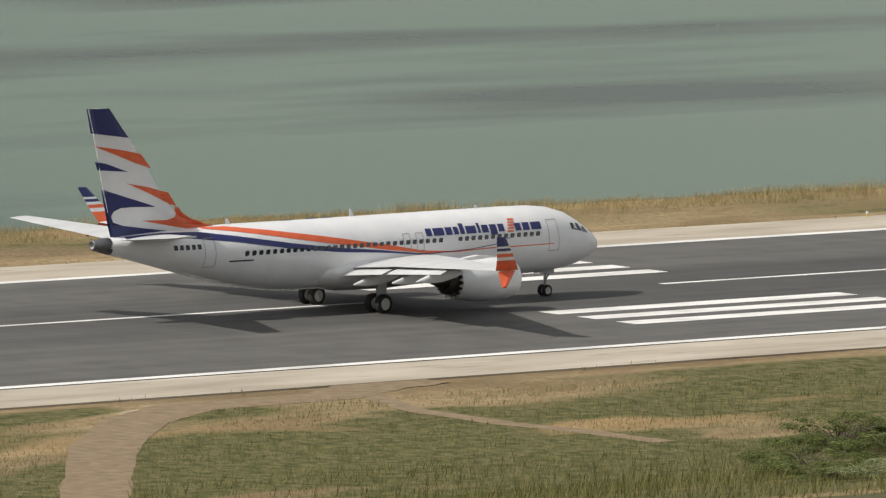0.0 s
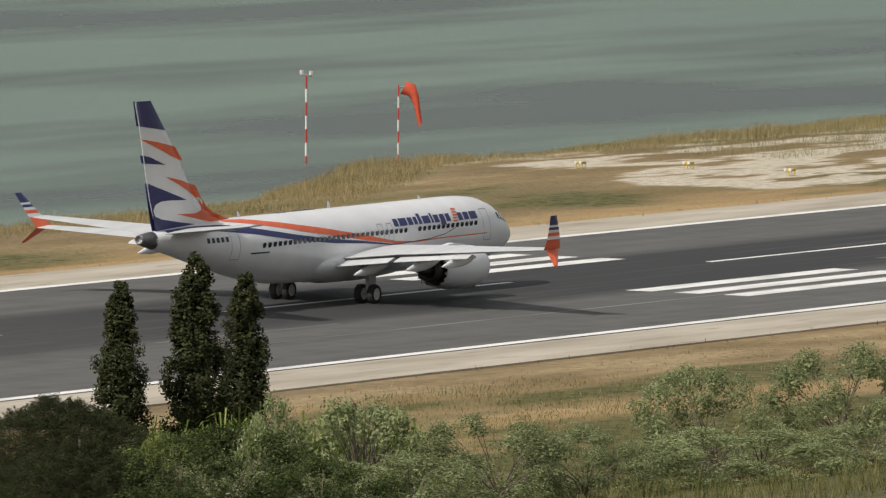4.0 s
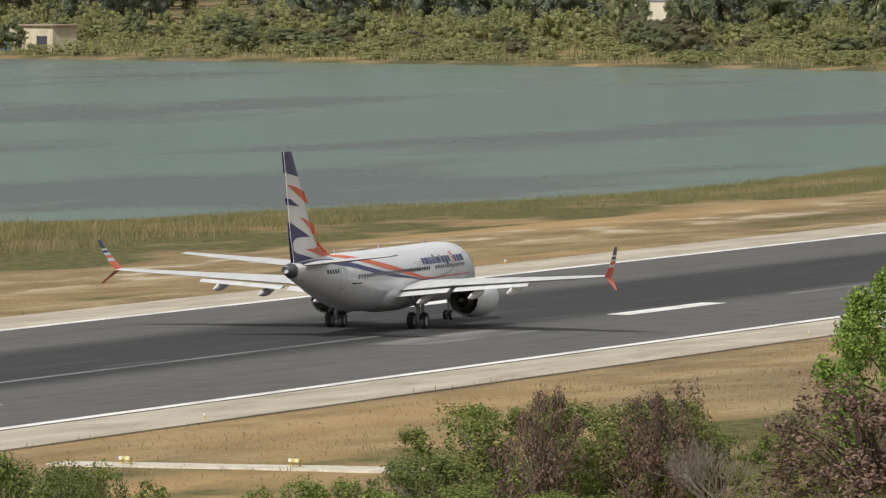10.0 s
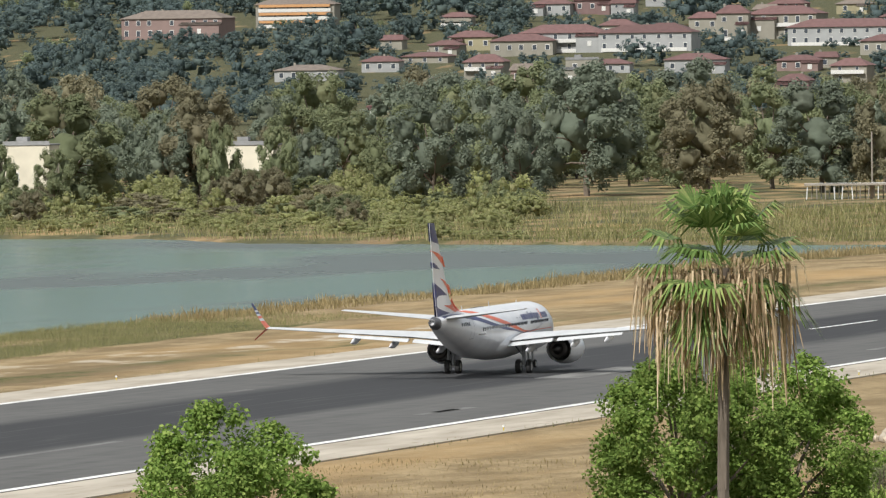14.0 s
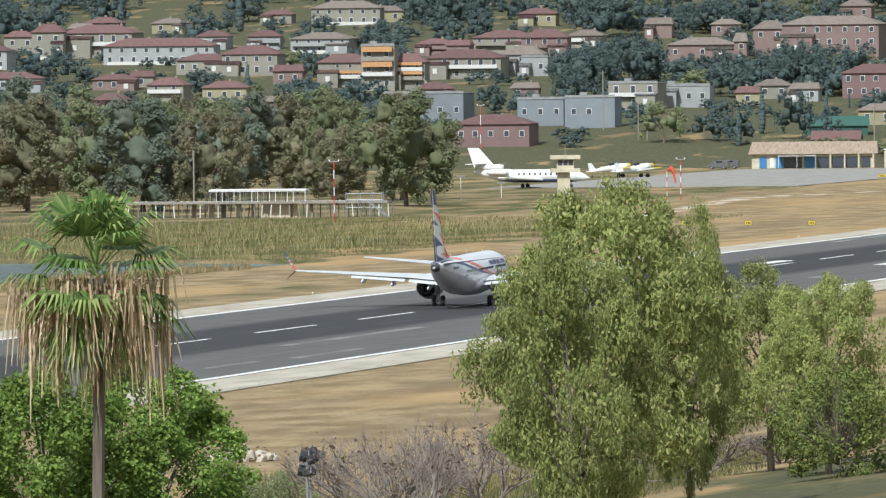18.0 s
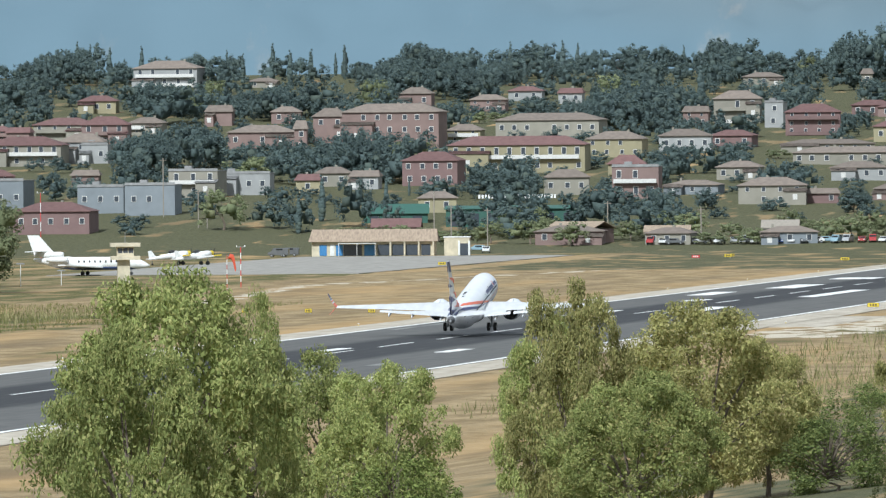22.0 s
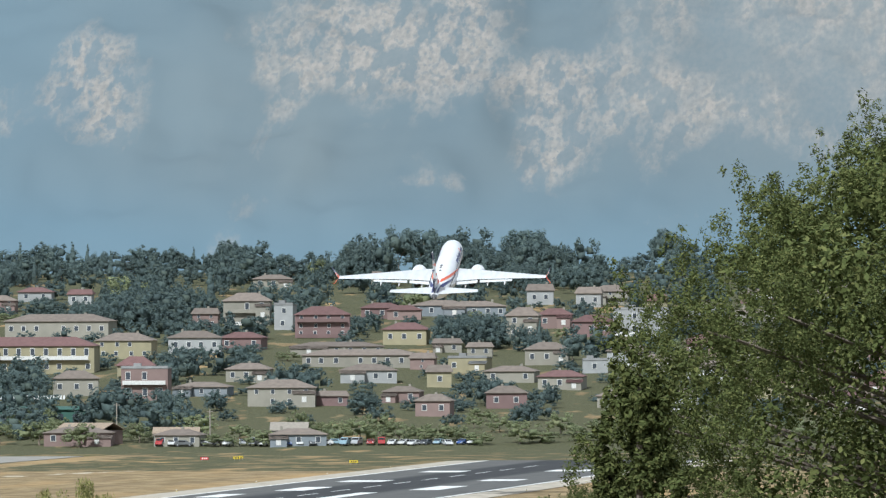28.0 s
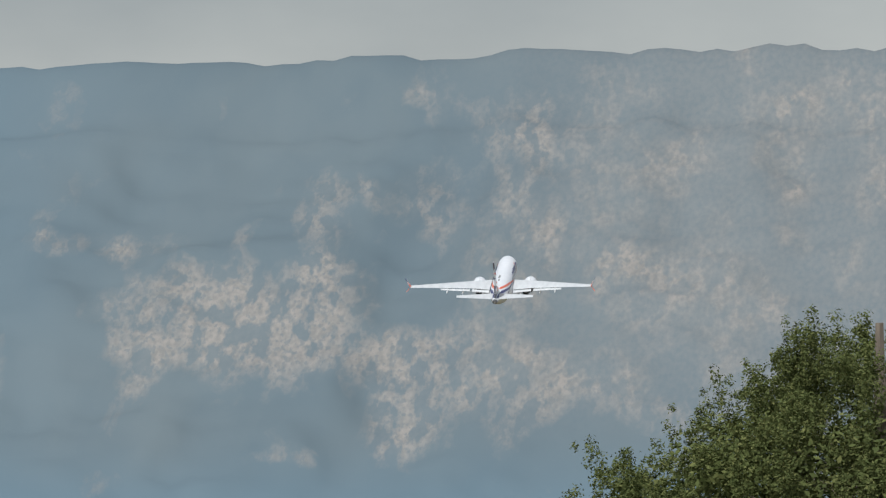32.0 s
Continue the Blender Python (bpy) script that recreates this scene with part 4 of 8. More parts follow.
# ---- plants ----
def leaf_mat(name, dark, light, warm, rough=0.8, through=0.25, grain=0.0):
    m = bpy.data.materials.new(name)
    m.use_nodes = True
    n, l = m.node_tree.nodes, m.node_tree.links
    b = n["Principled BSDF"]
    g = n.new("ShaderNodeNewGeometry")
    ra = n.new("ShaderNodeValToRGB")
    ra.color_ramp.elements.new(0.5)
    for e, (p, c) in zip(ra.color_ramp.elements, ((0.0, dark), (0.6, light), (1.0, warm))):
        e.position, e.color = p, (*c, 1)
    l.new(g.outputs["Random Per Island"], ra.inputs[0])
    tc = n.new("ShaderNodeTexCoord")
    no = n.new("ShaderNodeTexNoise")
    no.inputs["Scale"].default_value = 0.12 if grain else 0.6
    l.new(tc.outputs["Object"], no.inputs[0])
    oi = n.new("ShaderNodeObjectInfo")
    ad = n.new("ShaderNodeMath")
    ad.operation = "MULTIPLY_ADD"
    ad.inputs[1].default_value, ad.inputs[2].default_value = 0.35, 0.62
    l.new(oi.outputs["Random"], ad.inputs[0])
    mu = n.new("ShaderNodeMath")
    mu.operation = "ADD"
    l.new(no.outputs[0], mu.inputs[0])
    l.new(ad.outputs[0], mu.inputs[1])
    hs = n.new("ShaderNodeHueSaturation")
    l.new(mu.outputs[0], hs.inputs["Value"])
    l.new(ra.outputs[0], hs.inputs["Color"])
    l.new(hs.outputs[0], b.inputs["Base Color"])
    if grain:
        ng = n.new("ShaderNodeTexNoise")
        ng.inputs["Scale"].default_value, ng.inputs["Detail"].default_value = grain, 5
        l.new(tc.outputs["Object"], ng.inputs[0])
        bp = n.new("ShaderNodeBump")
        bp.inputs["Distance"].default_value, bp.inputs["Strength"].default_value = 0.5, 0.4
        l.new(ng.outputs[0], bp.inputs["Height"])
        l.new(bp.outputs[0], b.inputs["Normal"])
    b.inputs["Roughness"].default_value = rough
    b.inputs["Specular IOR Level"].default_value = 0.12
    tr = n.new("ShaderNodeBsdfTranslucent")
    l.new(hs.outputs[0], tr.inputs[0])
    mx = n.new("ShaderNodeMixShader")
    mx.inputs[0].default_value = through
    l.new(b.outputs[0], mx.inputs[1])
    l.new(tr.outputs[0], mx.inputs[2])
    l.new(mx.outputs[0], n["Material Output"].inputs[0])
    return m


BARK = mat("grey_brown_bark", [(0.3, (0.10, 0.08, 0.06)), (0.7, (0.22, 0.18, 0.14))], scale=4, rough=0.9, bump=0.02, stretch=(1, 1, 0.2))
STEM = mat("dull_red_brown_stems", [(0.3, (0.07, 0.045, 0.038)), (0.7, (0.13, 0.085, 0.07))], scale=4, rough=0.9)
TWIG = mat("pale_dry_twigs", [(0.3, (0.16, 0.13, 0.11)), (0.7, (0.30, 0.26, 0.23))], scale=4, rough=0.9)
L_BROAD = leaf_mat("fresh_green_leaves", (0.10, 0.16, 0.035), (0.18, 0.26, 0.06), (0.27, 0.34, 0.095), through=0.4)
L_EUC = leaf_mat("eucalyptus_leaves", (0.15, 0.18, 0.062), (0.27, 0.3, 0.105), (0.37, 0.355, 0.145), through=0.4)
L_EUC2 = leaf_mat("yellowish_eucalyptus_leaves", (0.17, 0.176, 0.068), (0.3, 0.29, 0.11), (0.39, 0.34, 0.16), through=0.4)
L_GREEN = leaf_mat("mid_green_leaves", (0.085, 0.11, 0.032), (0.155, 0.19, 0.055), (0.24, 0.26, 0.085), through=0.3)
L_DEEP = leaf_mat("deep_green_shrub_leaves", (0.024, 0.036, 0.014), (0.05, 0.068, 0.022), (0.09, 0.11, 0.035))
L_OLIVE = leaf_mat("olive_leaves", (0.115, 0.14, 0.065), (0.215, 0.245, 0.118), (0.31, 0.33, 0.175), through=0.35)
L_DARK = leaf_mat("dark_shrub_leaves", (0.07, 0.092, 0.034), (0.13, 0.16, 0.054), (0.2, 0.22, 0.076), through=0.4)
L_CYP = leaf_mat("cypress_sprays", (0.052, 0.064, 0.021), (0.074, 0.088, 0.029), (0.125, 0.13, 0.046), through=0.2)
L_CYPD = leaf_mat("dark_cypress_sprays", (0.02, 0.026, 0.012), (0.04, 0.048, 0.02), (0.075, 0.075, 0.032), through=0.15)
L_RUST = leaf_mat("reddish_dry_leaves", (0.085, 0.058, 0.048), (0.155, 0.105, 0.082), (0.22, 0.155, 0.115))
# far foliage is coloured for haze: lifted pale, the pines blue-grey as well
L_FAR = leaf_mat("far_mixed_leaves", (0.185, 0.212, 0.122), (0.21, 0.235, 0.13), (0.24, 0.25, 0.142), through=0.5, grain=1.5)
L_FARD = leaf_mat("haze_tinted_pine_needles", (0.112, 0.15, 0.15), (0.122, 0.162, 0.155), (0.136, 0.168, 0.142), through=0.5, grain=1.2)
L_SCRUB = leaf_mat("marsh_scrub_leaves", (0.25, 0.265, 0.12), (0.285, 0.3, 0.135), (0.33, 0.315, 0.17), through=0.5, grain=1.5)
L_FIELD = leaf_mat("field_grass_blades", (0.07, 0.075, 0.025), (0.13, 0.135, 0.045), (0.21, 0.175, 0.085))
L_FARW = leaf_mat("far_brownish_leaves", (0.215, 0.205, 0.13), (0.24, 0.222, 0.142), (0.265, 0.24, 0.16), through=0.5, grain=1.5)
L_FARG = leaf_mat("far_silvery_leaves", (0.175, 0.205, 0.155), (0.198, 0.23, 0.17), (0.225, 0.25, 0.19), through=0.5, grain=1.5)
L_CANE = leaf_mat("cane_blades", (0.09, 0.13, 0.03), (0.19, 0.26, 0.06), (0.33, 0.34, 0.12))
L_REED = leaf_mat("dry_reed_blades", (0.15, 0.12, 0.055), (0.28, 0.22, 0.11), (0.38, 0.31, 0.17))
L_REEDG = leaf_mat("green_reed_blades", (0.105, 0.108, 0.045), (0.185, 0.182, 0.078), (0.285, 0.25, 0.135))
L_PALM = leaf_mat("palm_leaflets", (0.05, 0.09, 0.022), (0.12, 0.185, 0.05), (0.25, 0.29, 0.1), rough=0.4)
L_THATCH = leaf_mat("dead_palm_fronds", (0.26, 0.19, 0.115), (0.44, 0.33, 0.21), (0.62, 0.5, 0.34))


def rand_dirs(r, n):
    v = r.normal(size=(n, 3))
    return v / np.linalg.norm(v, axis=1)[:, None]


def leaves(r, cen, rad, per, size, aspect=0.5, out=0.6, droop=0.0):
    """Diamond leaves round the clump centres cen with radii rad; returns an array of quads."""
    n = len(cen) * per
    c = np.repeat(cen, per, 0)
    k = np.repeat(rad, per, 0)
    d = rand_dirs(r, n)
    p = c + d * k * (r.random((n, 1)) ** (0.45 if out < 0.8 else 0.15))
    nrm = d * out + rand_dirs(r, n) * (1 - out) + np.array([0, 0, 0.25])
    u = np.cross(nrm, rand_dirs(r, n))
    u[:, 2] -= droop
    u /= np.linalg.norm(u, axis=1)[:, None] + 1e-9
    v = np.cross(nrm, u)
    v /= np.linalg.norm(v, axis=1)[:, None] + 1e-9
    s = size * (0.6 + 0.8 * r.random((n, 1)))
    return np.stack([p + u * s, p + v * s * aspect, p - u * s, p - v * s * aspect], 1)


def ball(n):
    """Corners and faces of a cube-born sphere with n faces along each edge."""
    at, vs, fs = {}, [], []
    for ax in range(3):
        for sg in (-1, 1):
            def idx(i, j):
                p = [0, 0, 0]
                p[ax], p[(ax + 1) % 3], p[(ax + 2) % 3] = sg * n, 2 * i - n, 2 * j - n
                p = tuple(p)
                if p not in at:
                    at[p] = len(vs)
                    q = np.tan(np.array(p) / n * 0.7854)
                    vs.append(q / np.linalg.norm(q))
                return at[p]
            for i in range(n):
                for j in range(n):
                    f = (idx(i, j), idx(i + 1, j), idx(i + 1, j + 1), idx(i, j + 1))
                    fs.append(f if sg > 0 else f[::-1])
    return np.array(vs), np.array(fs)


def mass(r, cen, rad, n, k=0.8, rough=0.3, grain=1.1):
    """Lumpy bodies of leaf mass round the centres cen; returns corners and faces."""
    d, f = ball(n)
    V, F = [], []
    for i, (c, R) in enumerate(zip(np.asarray(cen), np.broadcast_to(np.asarray(rad), (len(cen), 3)))):
        p = c + d * R * k
        e = np.array([1 + rough * noise.noise(Vector(q * grain)) + rough * 0.7 * noise.noise(Vector(q * grain * 2.7)) for q in p])[:, None]
        V.append(c + d * R * k * e)
        F.append(f + i * len(d))
    return np.concatenate(V), np.concatenate(F)


def joined(body, q):
    """Bodies of leaf mass and single leaves as one set of corners and faces."""
    m = len(q)
    return np.concatenate([body[0], q.reshape(-1, 3)]), np.concatenate([body[1], np.arange(m * 4).reshape(-1, 4) + len(body[0])])


def mesh_quads(name, v, f, material):
    me = bpy.data.meshes.new(name)
    me.vertices.add(len(v))
    me.vertices.foreach_set("co", np.asarray(v, dtype=np.float32).ravel())
    me.loops.add(len(f) * 4)
    me.loops.foreach_set("vertex_index", np.asarray(f, dtype=np.int32).ravel())
    me.polygons.add(len(f))
    me.polygons.foreach_set("loop_start", np.arange(0, len(f) * 4, 4, dtype=np.int32))
    me.polygons.foreach_set("use_smooth", np.ones(len(f), dtype=bool))
    me.update(calc_edges=True)
    me.materials.append(material)
    return me


def lobed(r, h, w, n, zc, zr, size, per, small, low=-0.7):
    """A crown in n lobes; returns the lobes' centres and radii and those of the small clumps on their outer faces."""
    lc = []
    for i in range(n):
        q = 1 - (1 - low) * (i + 0.5) / n
        a = i * 2.39996 + r.normal() * 0.25
        m = math.sqrt(max(0.05, 1 - q * q)) * (0.82 + 0.25 * r.random())
        lc.append((math.cos(a) * m * (w / 2 - size * 0.75), math.sin(a) * m * (w / 2 - size * 0.75), zc + q * zr * (0.92 + 0.12 * r.random())))
    lc.append((0, 0, zc))
    lc = np.array(lc)
    lr = size * (0.75 + 0.5 * r.random((n + 1, 1))) * np.array([[1, 1, 1.08]])
    lr[-1] = (w * 0.3, w * 0.3, zr * 0.7)
    d = rand_dirs(r, n * per)
    axis = np.repeat(lc[:n] - [0, 0, zc], per, 0)
    axis /= np.linalg.norm(axis, axis=1)[:, None] + 1e-9
    d += axis * 0.75 + [0, 0, 0.2]
    d /= np.linalg.norm(d, axis=1)[:, None]
    cc = np.repeat(lc[:n], per, 0) + d * np.repeat(lr[:n], per, 0) * (0.8 + 0.3 * r.random((n * per, 1)))
    cr = small * (0.65 + 0.7 * r.random((n * per, 1))) * np.array([[1, 1, 1.0]])
    return lc, lr, cc, cr


def plumes(r, root, way, length, wide, tufts, per, size):
    """Feathery ascending sprays: small pointed tufts along each bent end, thinning to the tip."""
    n = len(root) * tufts
    way = way / np.linalg.norm(way, axis=1)[:, None]
    s = np.tile(np.linspace(0, 1, tufts), len(root))[:, None]
    p0, d, L = (np.repeat(v, tufts, 0) for v in (root, way, length[:, None]))
    bend = d * (1 - 0.35 * s) + np.array([[0, 0, 0.45]]) * s
    cen = p0 + bend * L * s + rand_dirs(r, n) * wide * (1 - 0.55 * s) * r.random((n, 1)) ** 0.4
    rad = (0.38 - 0.1 * s) * wide * r.uniform(0.7, 1.25, (n, 1)) * np.array([[1, 1, 1.4]])
    return leaves(r, cen, rad, per, size, 0.48, 0.62, -0.2)


def quad_mesh(name, q, material):
    me = bpy.data.meshes.new(name)
    n = len(q)
    me.vertices.add(n * 4)
    me.vertices.foreach_set("co", np.asarray(q, dtype=np.float32).ravel())
    me.loops.add(n * 4)
    me.loops.foreach_set("vertex_index", np.arange(n * 4, dtype=np.int32))
    me.polygons.add(n)
    me.polygons.foreach_set("loop_start", np.arange(0, n * 4, 4, dtype=np.int32))
    me.update(calc_edges=True)
    me.materials.append(material)
    return me


def limb_mesh(name, limbs, material):
    bm = bmesh.new()
    for a, b, r0, r1 in limbs:
        tube(bm, a, b, r0, r1, 6, caps=False)
    me = bpy.data.meshes.new(name)
    bm.to_mesh(me)
    bm.free()
    me.materials.append(material)
    return me


def limbs_to(r, targets, h0, r0, spread=0.3):
    """A tapered trunk in three bends and a limb to each target clump."""
    limbs = []
    p = Vector((0, 0, -0.6))
    pts = [p]
    for i in range(3):
        p = Vector((r.normal() * 0.15 * spread * 3, r.normal() * 0.15 * spread * 3, h0 * (i + 1) / 3))
        pts.append(p)
    for i in range(3):
        limbs.append((pts[i], pts[i + 1], r0 * (1 - 0.2 * i), r0 * (0.8 - 0.2 * i)))
    for t in targets:
        t = Vector(t)
        b = pts[2] if r.random() < 0.4 else pts[3]
        m = b.lerp(t, 0.5) + Vector((0, 0, 0.08 * (t - b).length))
        limbs.append((b, m, r0 * 0.42, r0 * 0.28))
        limbs.append((m, t, r0 * 0.28, r0 * 0.08))
    return limbs


PROTO = {}
# outline of the great conifer: heights and half widths
ENV_Z = [0, 3.4, 6.4, 8.7, 11.3, 11.9, 13.3, 14.8]
ENV_R = [7.4, 7.3, 6.7, 5.9, 5.2, 4.2, 2.0, 0.2]


def proto(kind, variant, material):
    key = (kind, variant, material.name)
    if key in PROTO:
        return PROTO[key]
    r = np.random.default_rng(abs(hash_of(kind)) + 31 * variant)
    trunk = None
    if kind in ("broad", "euc", "far", "pine", "hill"):
        # height, width, lobes, middle, half height, lobe size, clumps on each, clump size, lowest
        h, w, n, zc, zr, size, per, small, low = {"broad": (10, 8.4, 22, 5.2, 4.0, 1.15, 13, 0.5, -0.98), "euc": (12, 9, 16, 6.6, 4.4, 1.6, 15, 0.55, -0.9), "far": (14, 11, 16, 7.2, 5.2, 1.7, 9, 0.8, -0.95),
                                                  "pine": (10, 11, 9, 6.4, 2.7, 2.2, 6, 0.9, -0.35), "hill": (8, 9, 8, 3.9, 2.9, 1.9, 3, 1.0, -0.6)}[kind]
        lc, lr, cc, cr = lobed(r, h, w, n, zc, zr, size, per, small, low)
        leaf, lsize, asp, out, drp = {"broad": (120, 0.085, 0.75, 0.5, 0.1), "euc": (150, 0.1, 0.36, 0.5, 0.5), "far": (64, 0.19, 0.6, 0.75, 0.1), "pine": (46, 0.24, 0.7, 0.85, 0.0), "hill": (30, 0.27, 0.75, 0.7, 0.0)}[kind]
        q = leaves(r, cc, cr, leaf, lsize, asp, out, drp)
        if kind in ("broad", "euc"):
            q = np.concatenate([q, leaves(r, lc, lr * 0.9, 700, lsize * 1.1, 0.6, 0.6, drp)])
            body = (np.zeros((0, 3)), np.zeros((0, 4), dtype=int))
        else:
            body = mass(r, lc, lr, {"far": 5, "pine": 3, "hill": 1}[kind], 0.6, 0.55, 1.0 if kind == "far" else 0.8)
        q = joined(body, q)
        trunk = limb_mesh(kind + "_trunk", limbs_to(r, lc[:-1:3 if kind in ("pine", "hill") else 1], h * 0.36, w * 0.03), BARK)
    elif kind == "bigshrub":
        h, w = 4.0, 5.0
        lc, lr, cc, cr = lobed(r, 4.0, 5.0, 24, 1.6, 1.9, 0.55, 12, 0.24, -0.95)
        lc[-1] = (0, 0, 1.2)
        q = np.concatenate([leaves(r, cc, cr, 62, 0.036, 0.5, 0.55, -0.2), leaves(r, lc, lr * 0.9, 260, 0.055, 0.6, 0.65)])
        trunk = limb_mesh("bigshrub_stems", limbs_to(r, cc[::7], 0.7, 0.05, 0.6), BARK)
    elif kind in ("shrub", "rust"):
        h, w = 4.0, 5.0
        lc, lr, cc, cr = lobed(r, 4.0, 5.0, 11, 1.7, 1.75, 0.8, 9, 0.36, -0.95)
        lc[-1] = (0, 0, 1.3)
        sh = r.random((46, 2)) * [6.2832, 1.0]
        sr = 2.1 * sh[:, 1] ** 0.6
        tips = np.stack([np.cos(sh[:, 0]) * sr, np.sin(sh[:, 0]) * sr, 3.45 - 0.36 * sr ** 2 + 0.5 * r.random(46)], 1)
        q = np.concatenate([leaves(r, cc, cr, 62, 0.072, 0.5, 0.55, -0.2), leaves(r, tips, np.full((46, 3), 0.13) * np.array([[1, 1, 3.2]]), 26, 0.06, 0.45, 0.4, -0.6),
                            leaves(r, lc, lr * 0.88, 190, 0.085, 0.6, 0.65)])
        if kind == "rust":
            q = q[r.random(len(q)) < 0.55]
        ends = [tuple(c * [1.1, 1.1, 1.05]) for c in np.concatenate([cc[::3], tips])]
        trunk = limb_mesh(kind + "_stems", limbs_to(r, ends, 0.8, 0.07, 0.6), BARK if kind == "shrub" else STEM)
    elif kind == "cypress":
        h, w = 9.0, 1.7
        z = r.random(170) ** 0.9 * 8.5 + 0.3
        k = np.interp(z, [0, 1.5, 4, 7.0, 9], [0.4, 0.68, 0.72, 0.48, 0.08]) * (0.72 + 0.5 * r.random(170))
        a = r.random(170) * 6.2832
        cen = np.stack([np.cos(a) * k * 0.85, np.sin(a) * k * 0.85, z], 1)
        rad = (0.09 + 0.16 * k)[:, None] * np.array([[1, 1, 2.0]])
        zc = np.linspace(0.5, 7.8, 16)
        body = np.stack([0 * zc, 0 * zc, zc], 1)
        br = np.interp(zc, [0, 1.5, 4, 7.0, 9], [0.4, 0.62, 0.66, 0.42, 0.08])[:, None] * np.array([[0.8, 0.8, 1.3]])
        q = np.concatenate([leaves(r, cen, rad, 110, 0.05, 0.55, 0.5, -0.4), leaves(r, body, br, 260, 0.09, 0.6, 0.75)])
        trunk = limb_mesh("cypress_trunk", [((0, 0, -0.5), (0, 0, 7.5), 0.18, 0.03)], BARK)
    elif kind == "farcypress":
        h, w = 12.0, 3.0
        z = np.linspace(0.8, 11.3, 12)
        k = np.interp(z, [0, 2, 5, 10, 12], [0.75, 1.15, 1.1, 0.5, 0.15])
        cen = np.stack([r.normal(size=12) * 0.12, r.normal(size=12) * 0.12, z], 1)
        rad = k[:, None] * np.array([[1, 1, 1.25]])
        q = joined(mass(r, cen, rad, 2, 0.9, 0.3, 1.2), leaves(r, cen, rad, 14, 0.25, 0.5, 0.9, -0.6))
        trunk = limb_mesh("farcypress_trunk", [((0, 0, -0.5), (0, 0, 10), 0.25, 0.05)], BARK)
    elif kind == "bigcypress":
        h, w = 16.0, 11.0
        limbs, roots, dirs, lens = [((0, 0, -1), (0, 0, 14.8), 0.5, 0.06)], [], [], []
        for i in range(1000):
            z = 0.4 + 13.6 * r.random() ** 0.85
            R = np.interp(z + 0.6, ENV_Z, ENV_R) * (0.62 + 0.36 * r.random() ** 0.5)
            a = r.random() * 6.2832
            out_ = np.array([np.cos(a), np.sin(a), 0.0])
            root = out_ * R + [0, 0, z]
            roots.append(root)
            dirs.append(out_ * r.uniform(0.4, 1.1) + [0, 0, r.uniform(0.15, 0.9)] + r.normal(size=3) * 0.3)
            lens.append(r.uniform(0.7, 1.3))
            if R > 1.2 and i % 6 == 0:
                limbs.append(((0, 0, max(0.5, z - 0.35 * R)), tuple(root), 0.06, 0.025))
        q = plumes(r, np.array(roots), np.array(dirs), np.array(lens), 0.36, 18, 42, 0.025)
        zi = r.random(620) * 12.5 + 0.3
        ai = r.random(620) * 6.2832
        ri = np.interp(zi, ENV_Z, ENV_R) * 0.8 * r.random(620) ** 0.5
        q = np.concatenate([q, leaves(r, np.stack([np.cos(ai) * ri, np.sin(ai) * ri, zi], 1), np.full((620, 3), 0.8), 210, 0.06, 0.5, 0.6, -0.2)])
        trunk = limb_mesh("bigcypress_trunk", limbs, BARK)
    elif kind == "juniper":
        h, w = 10.0, 1.5
        z = 9.0 * r.random(120) ** 0.85
        k = np.interp(z, [0, 3, 6.5, 8.6, 10], [0.75, 0.66, 0.42, 0.2, 0.02]) * r.uniform(0.1, 1.15, 120)
        a = r.random(120) * 6.2832
        side = np.stack([np.cos(a), np.sin(a), 0 * a], 1)
        q = plumes(r, side * k[:, None] + np.stack([0 * z, 0 * z, z], 1), side * r.uniform(0.15, 0.75, (120, 1)) + [0, 0, 1], r.uniform(0.4, 0.95, 120), 0.19, 14, 40, 0.034)
        trunk = limb_mesh("juniper_trunk", [((0, 0, -0.5), (0, 0, 9.3), 0.16, 0.02)], BARK)
    elif kind == "cane":
        h, w = 3.6, 5.0
        n = 1500
        b = np.stack([r.normal(size=n) * 1.3, r.normal(size=n) * 1.3, np.zeros(n)], 1)
        hh = 3.6 * (0.45 + 0.6 * r.random(n))
        q = []
        for i in range(n):
            a = r.random() * 6.2832
            lean = np.array([np.cos(a), np.sin(a), 0]) * (0.25 + 0.5 * r.random())
            s = np.array([-np.sin(a), np.cos(a), 0]) * 0.035
            p0 = b[i] + [0, 0, hh[i] * r.random() * 0.6]
            p1 = p0 + lean * 0.5 + [0, 0, hh[i] * 0.34]
            p2 = p1 + lean * 0.9 + [0, 0, -0.05 * hh[i]]
            q.append([p0 - s * 0.6, p0 + s * 0.6, p1 + s, p1 - s])
            q.append([p1 - s, p1 + s, p2 + s * 0.1, p2 - s * 0.1])
        q = np.array(q)
    elif kind == "bare":
        h, w = 4.0, 5.0
        limbs = []
        def grow(p, d, L, rr, depth):
            e = p + d * L
            limbs.append((p, e, rr, rr * 0.65))
            if depth == 0:
                return
            for _ in range(3 if depth > 1 else 4):
                nd = (d + Vector(r.normal(size=3)) * 0.5 + Vector((0, 0, 0.16))).normalized()
                grow(p + d * L * (0.55 + 0.45 * r.random()), nd, L * (0.6 + 0.25 * r.random()), rr * 0.55, depth - 1)
        for _ in range(7):
            a = r.random() * 6.2832
            grow(Vector((0, 0, -0.2)), Vector((math.cos(a) * 0.55, math.sin(a) * 0.55, 1)).normalized(), 1.35, 0.05, 4)
        trunk = limb_mesh("bare_stems", limbs, TWIG)
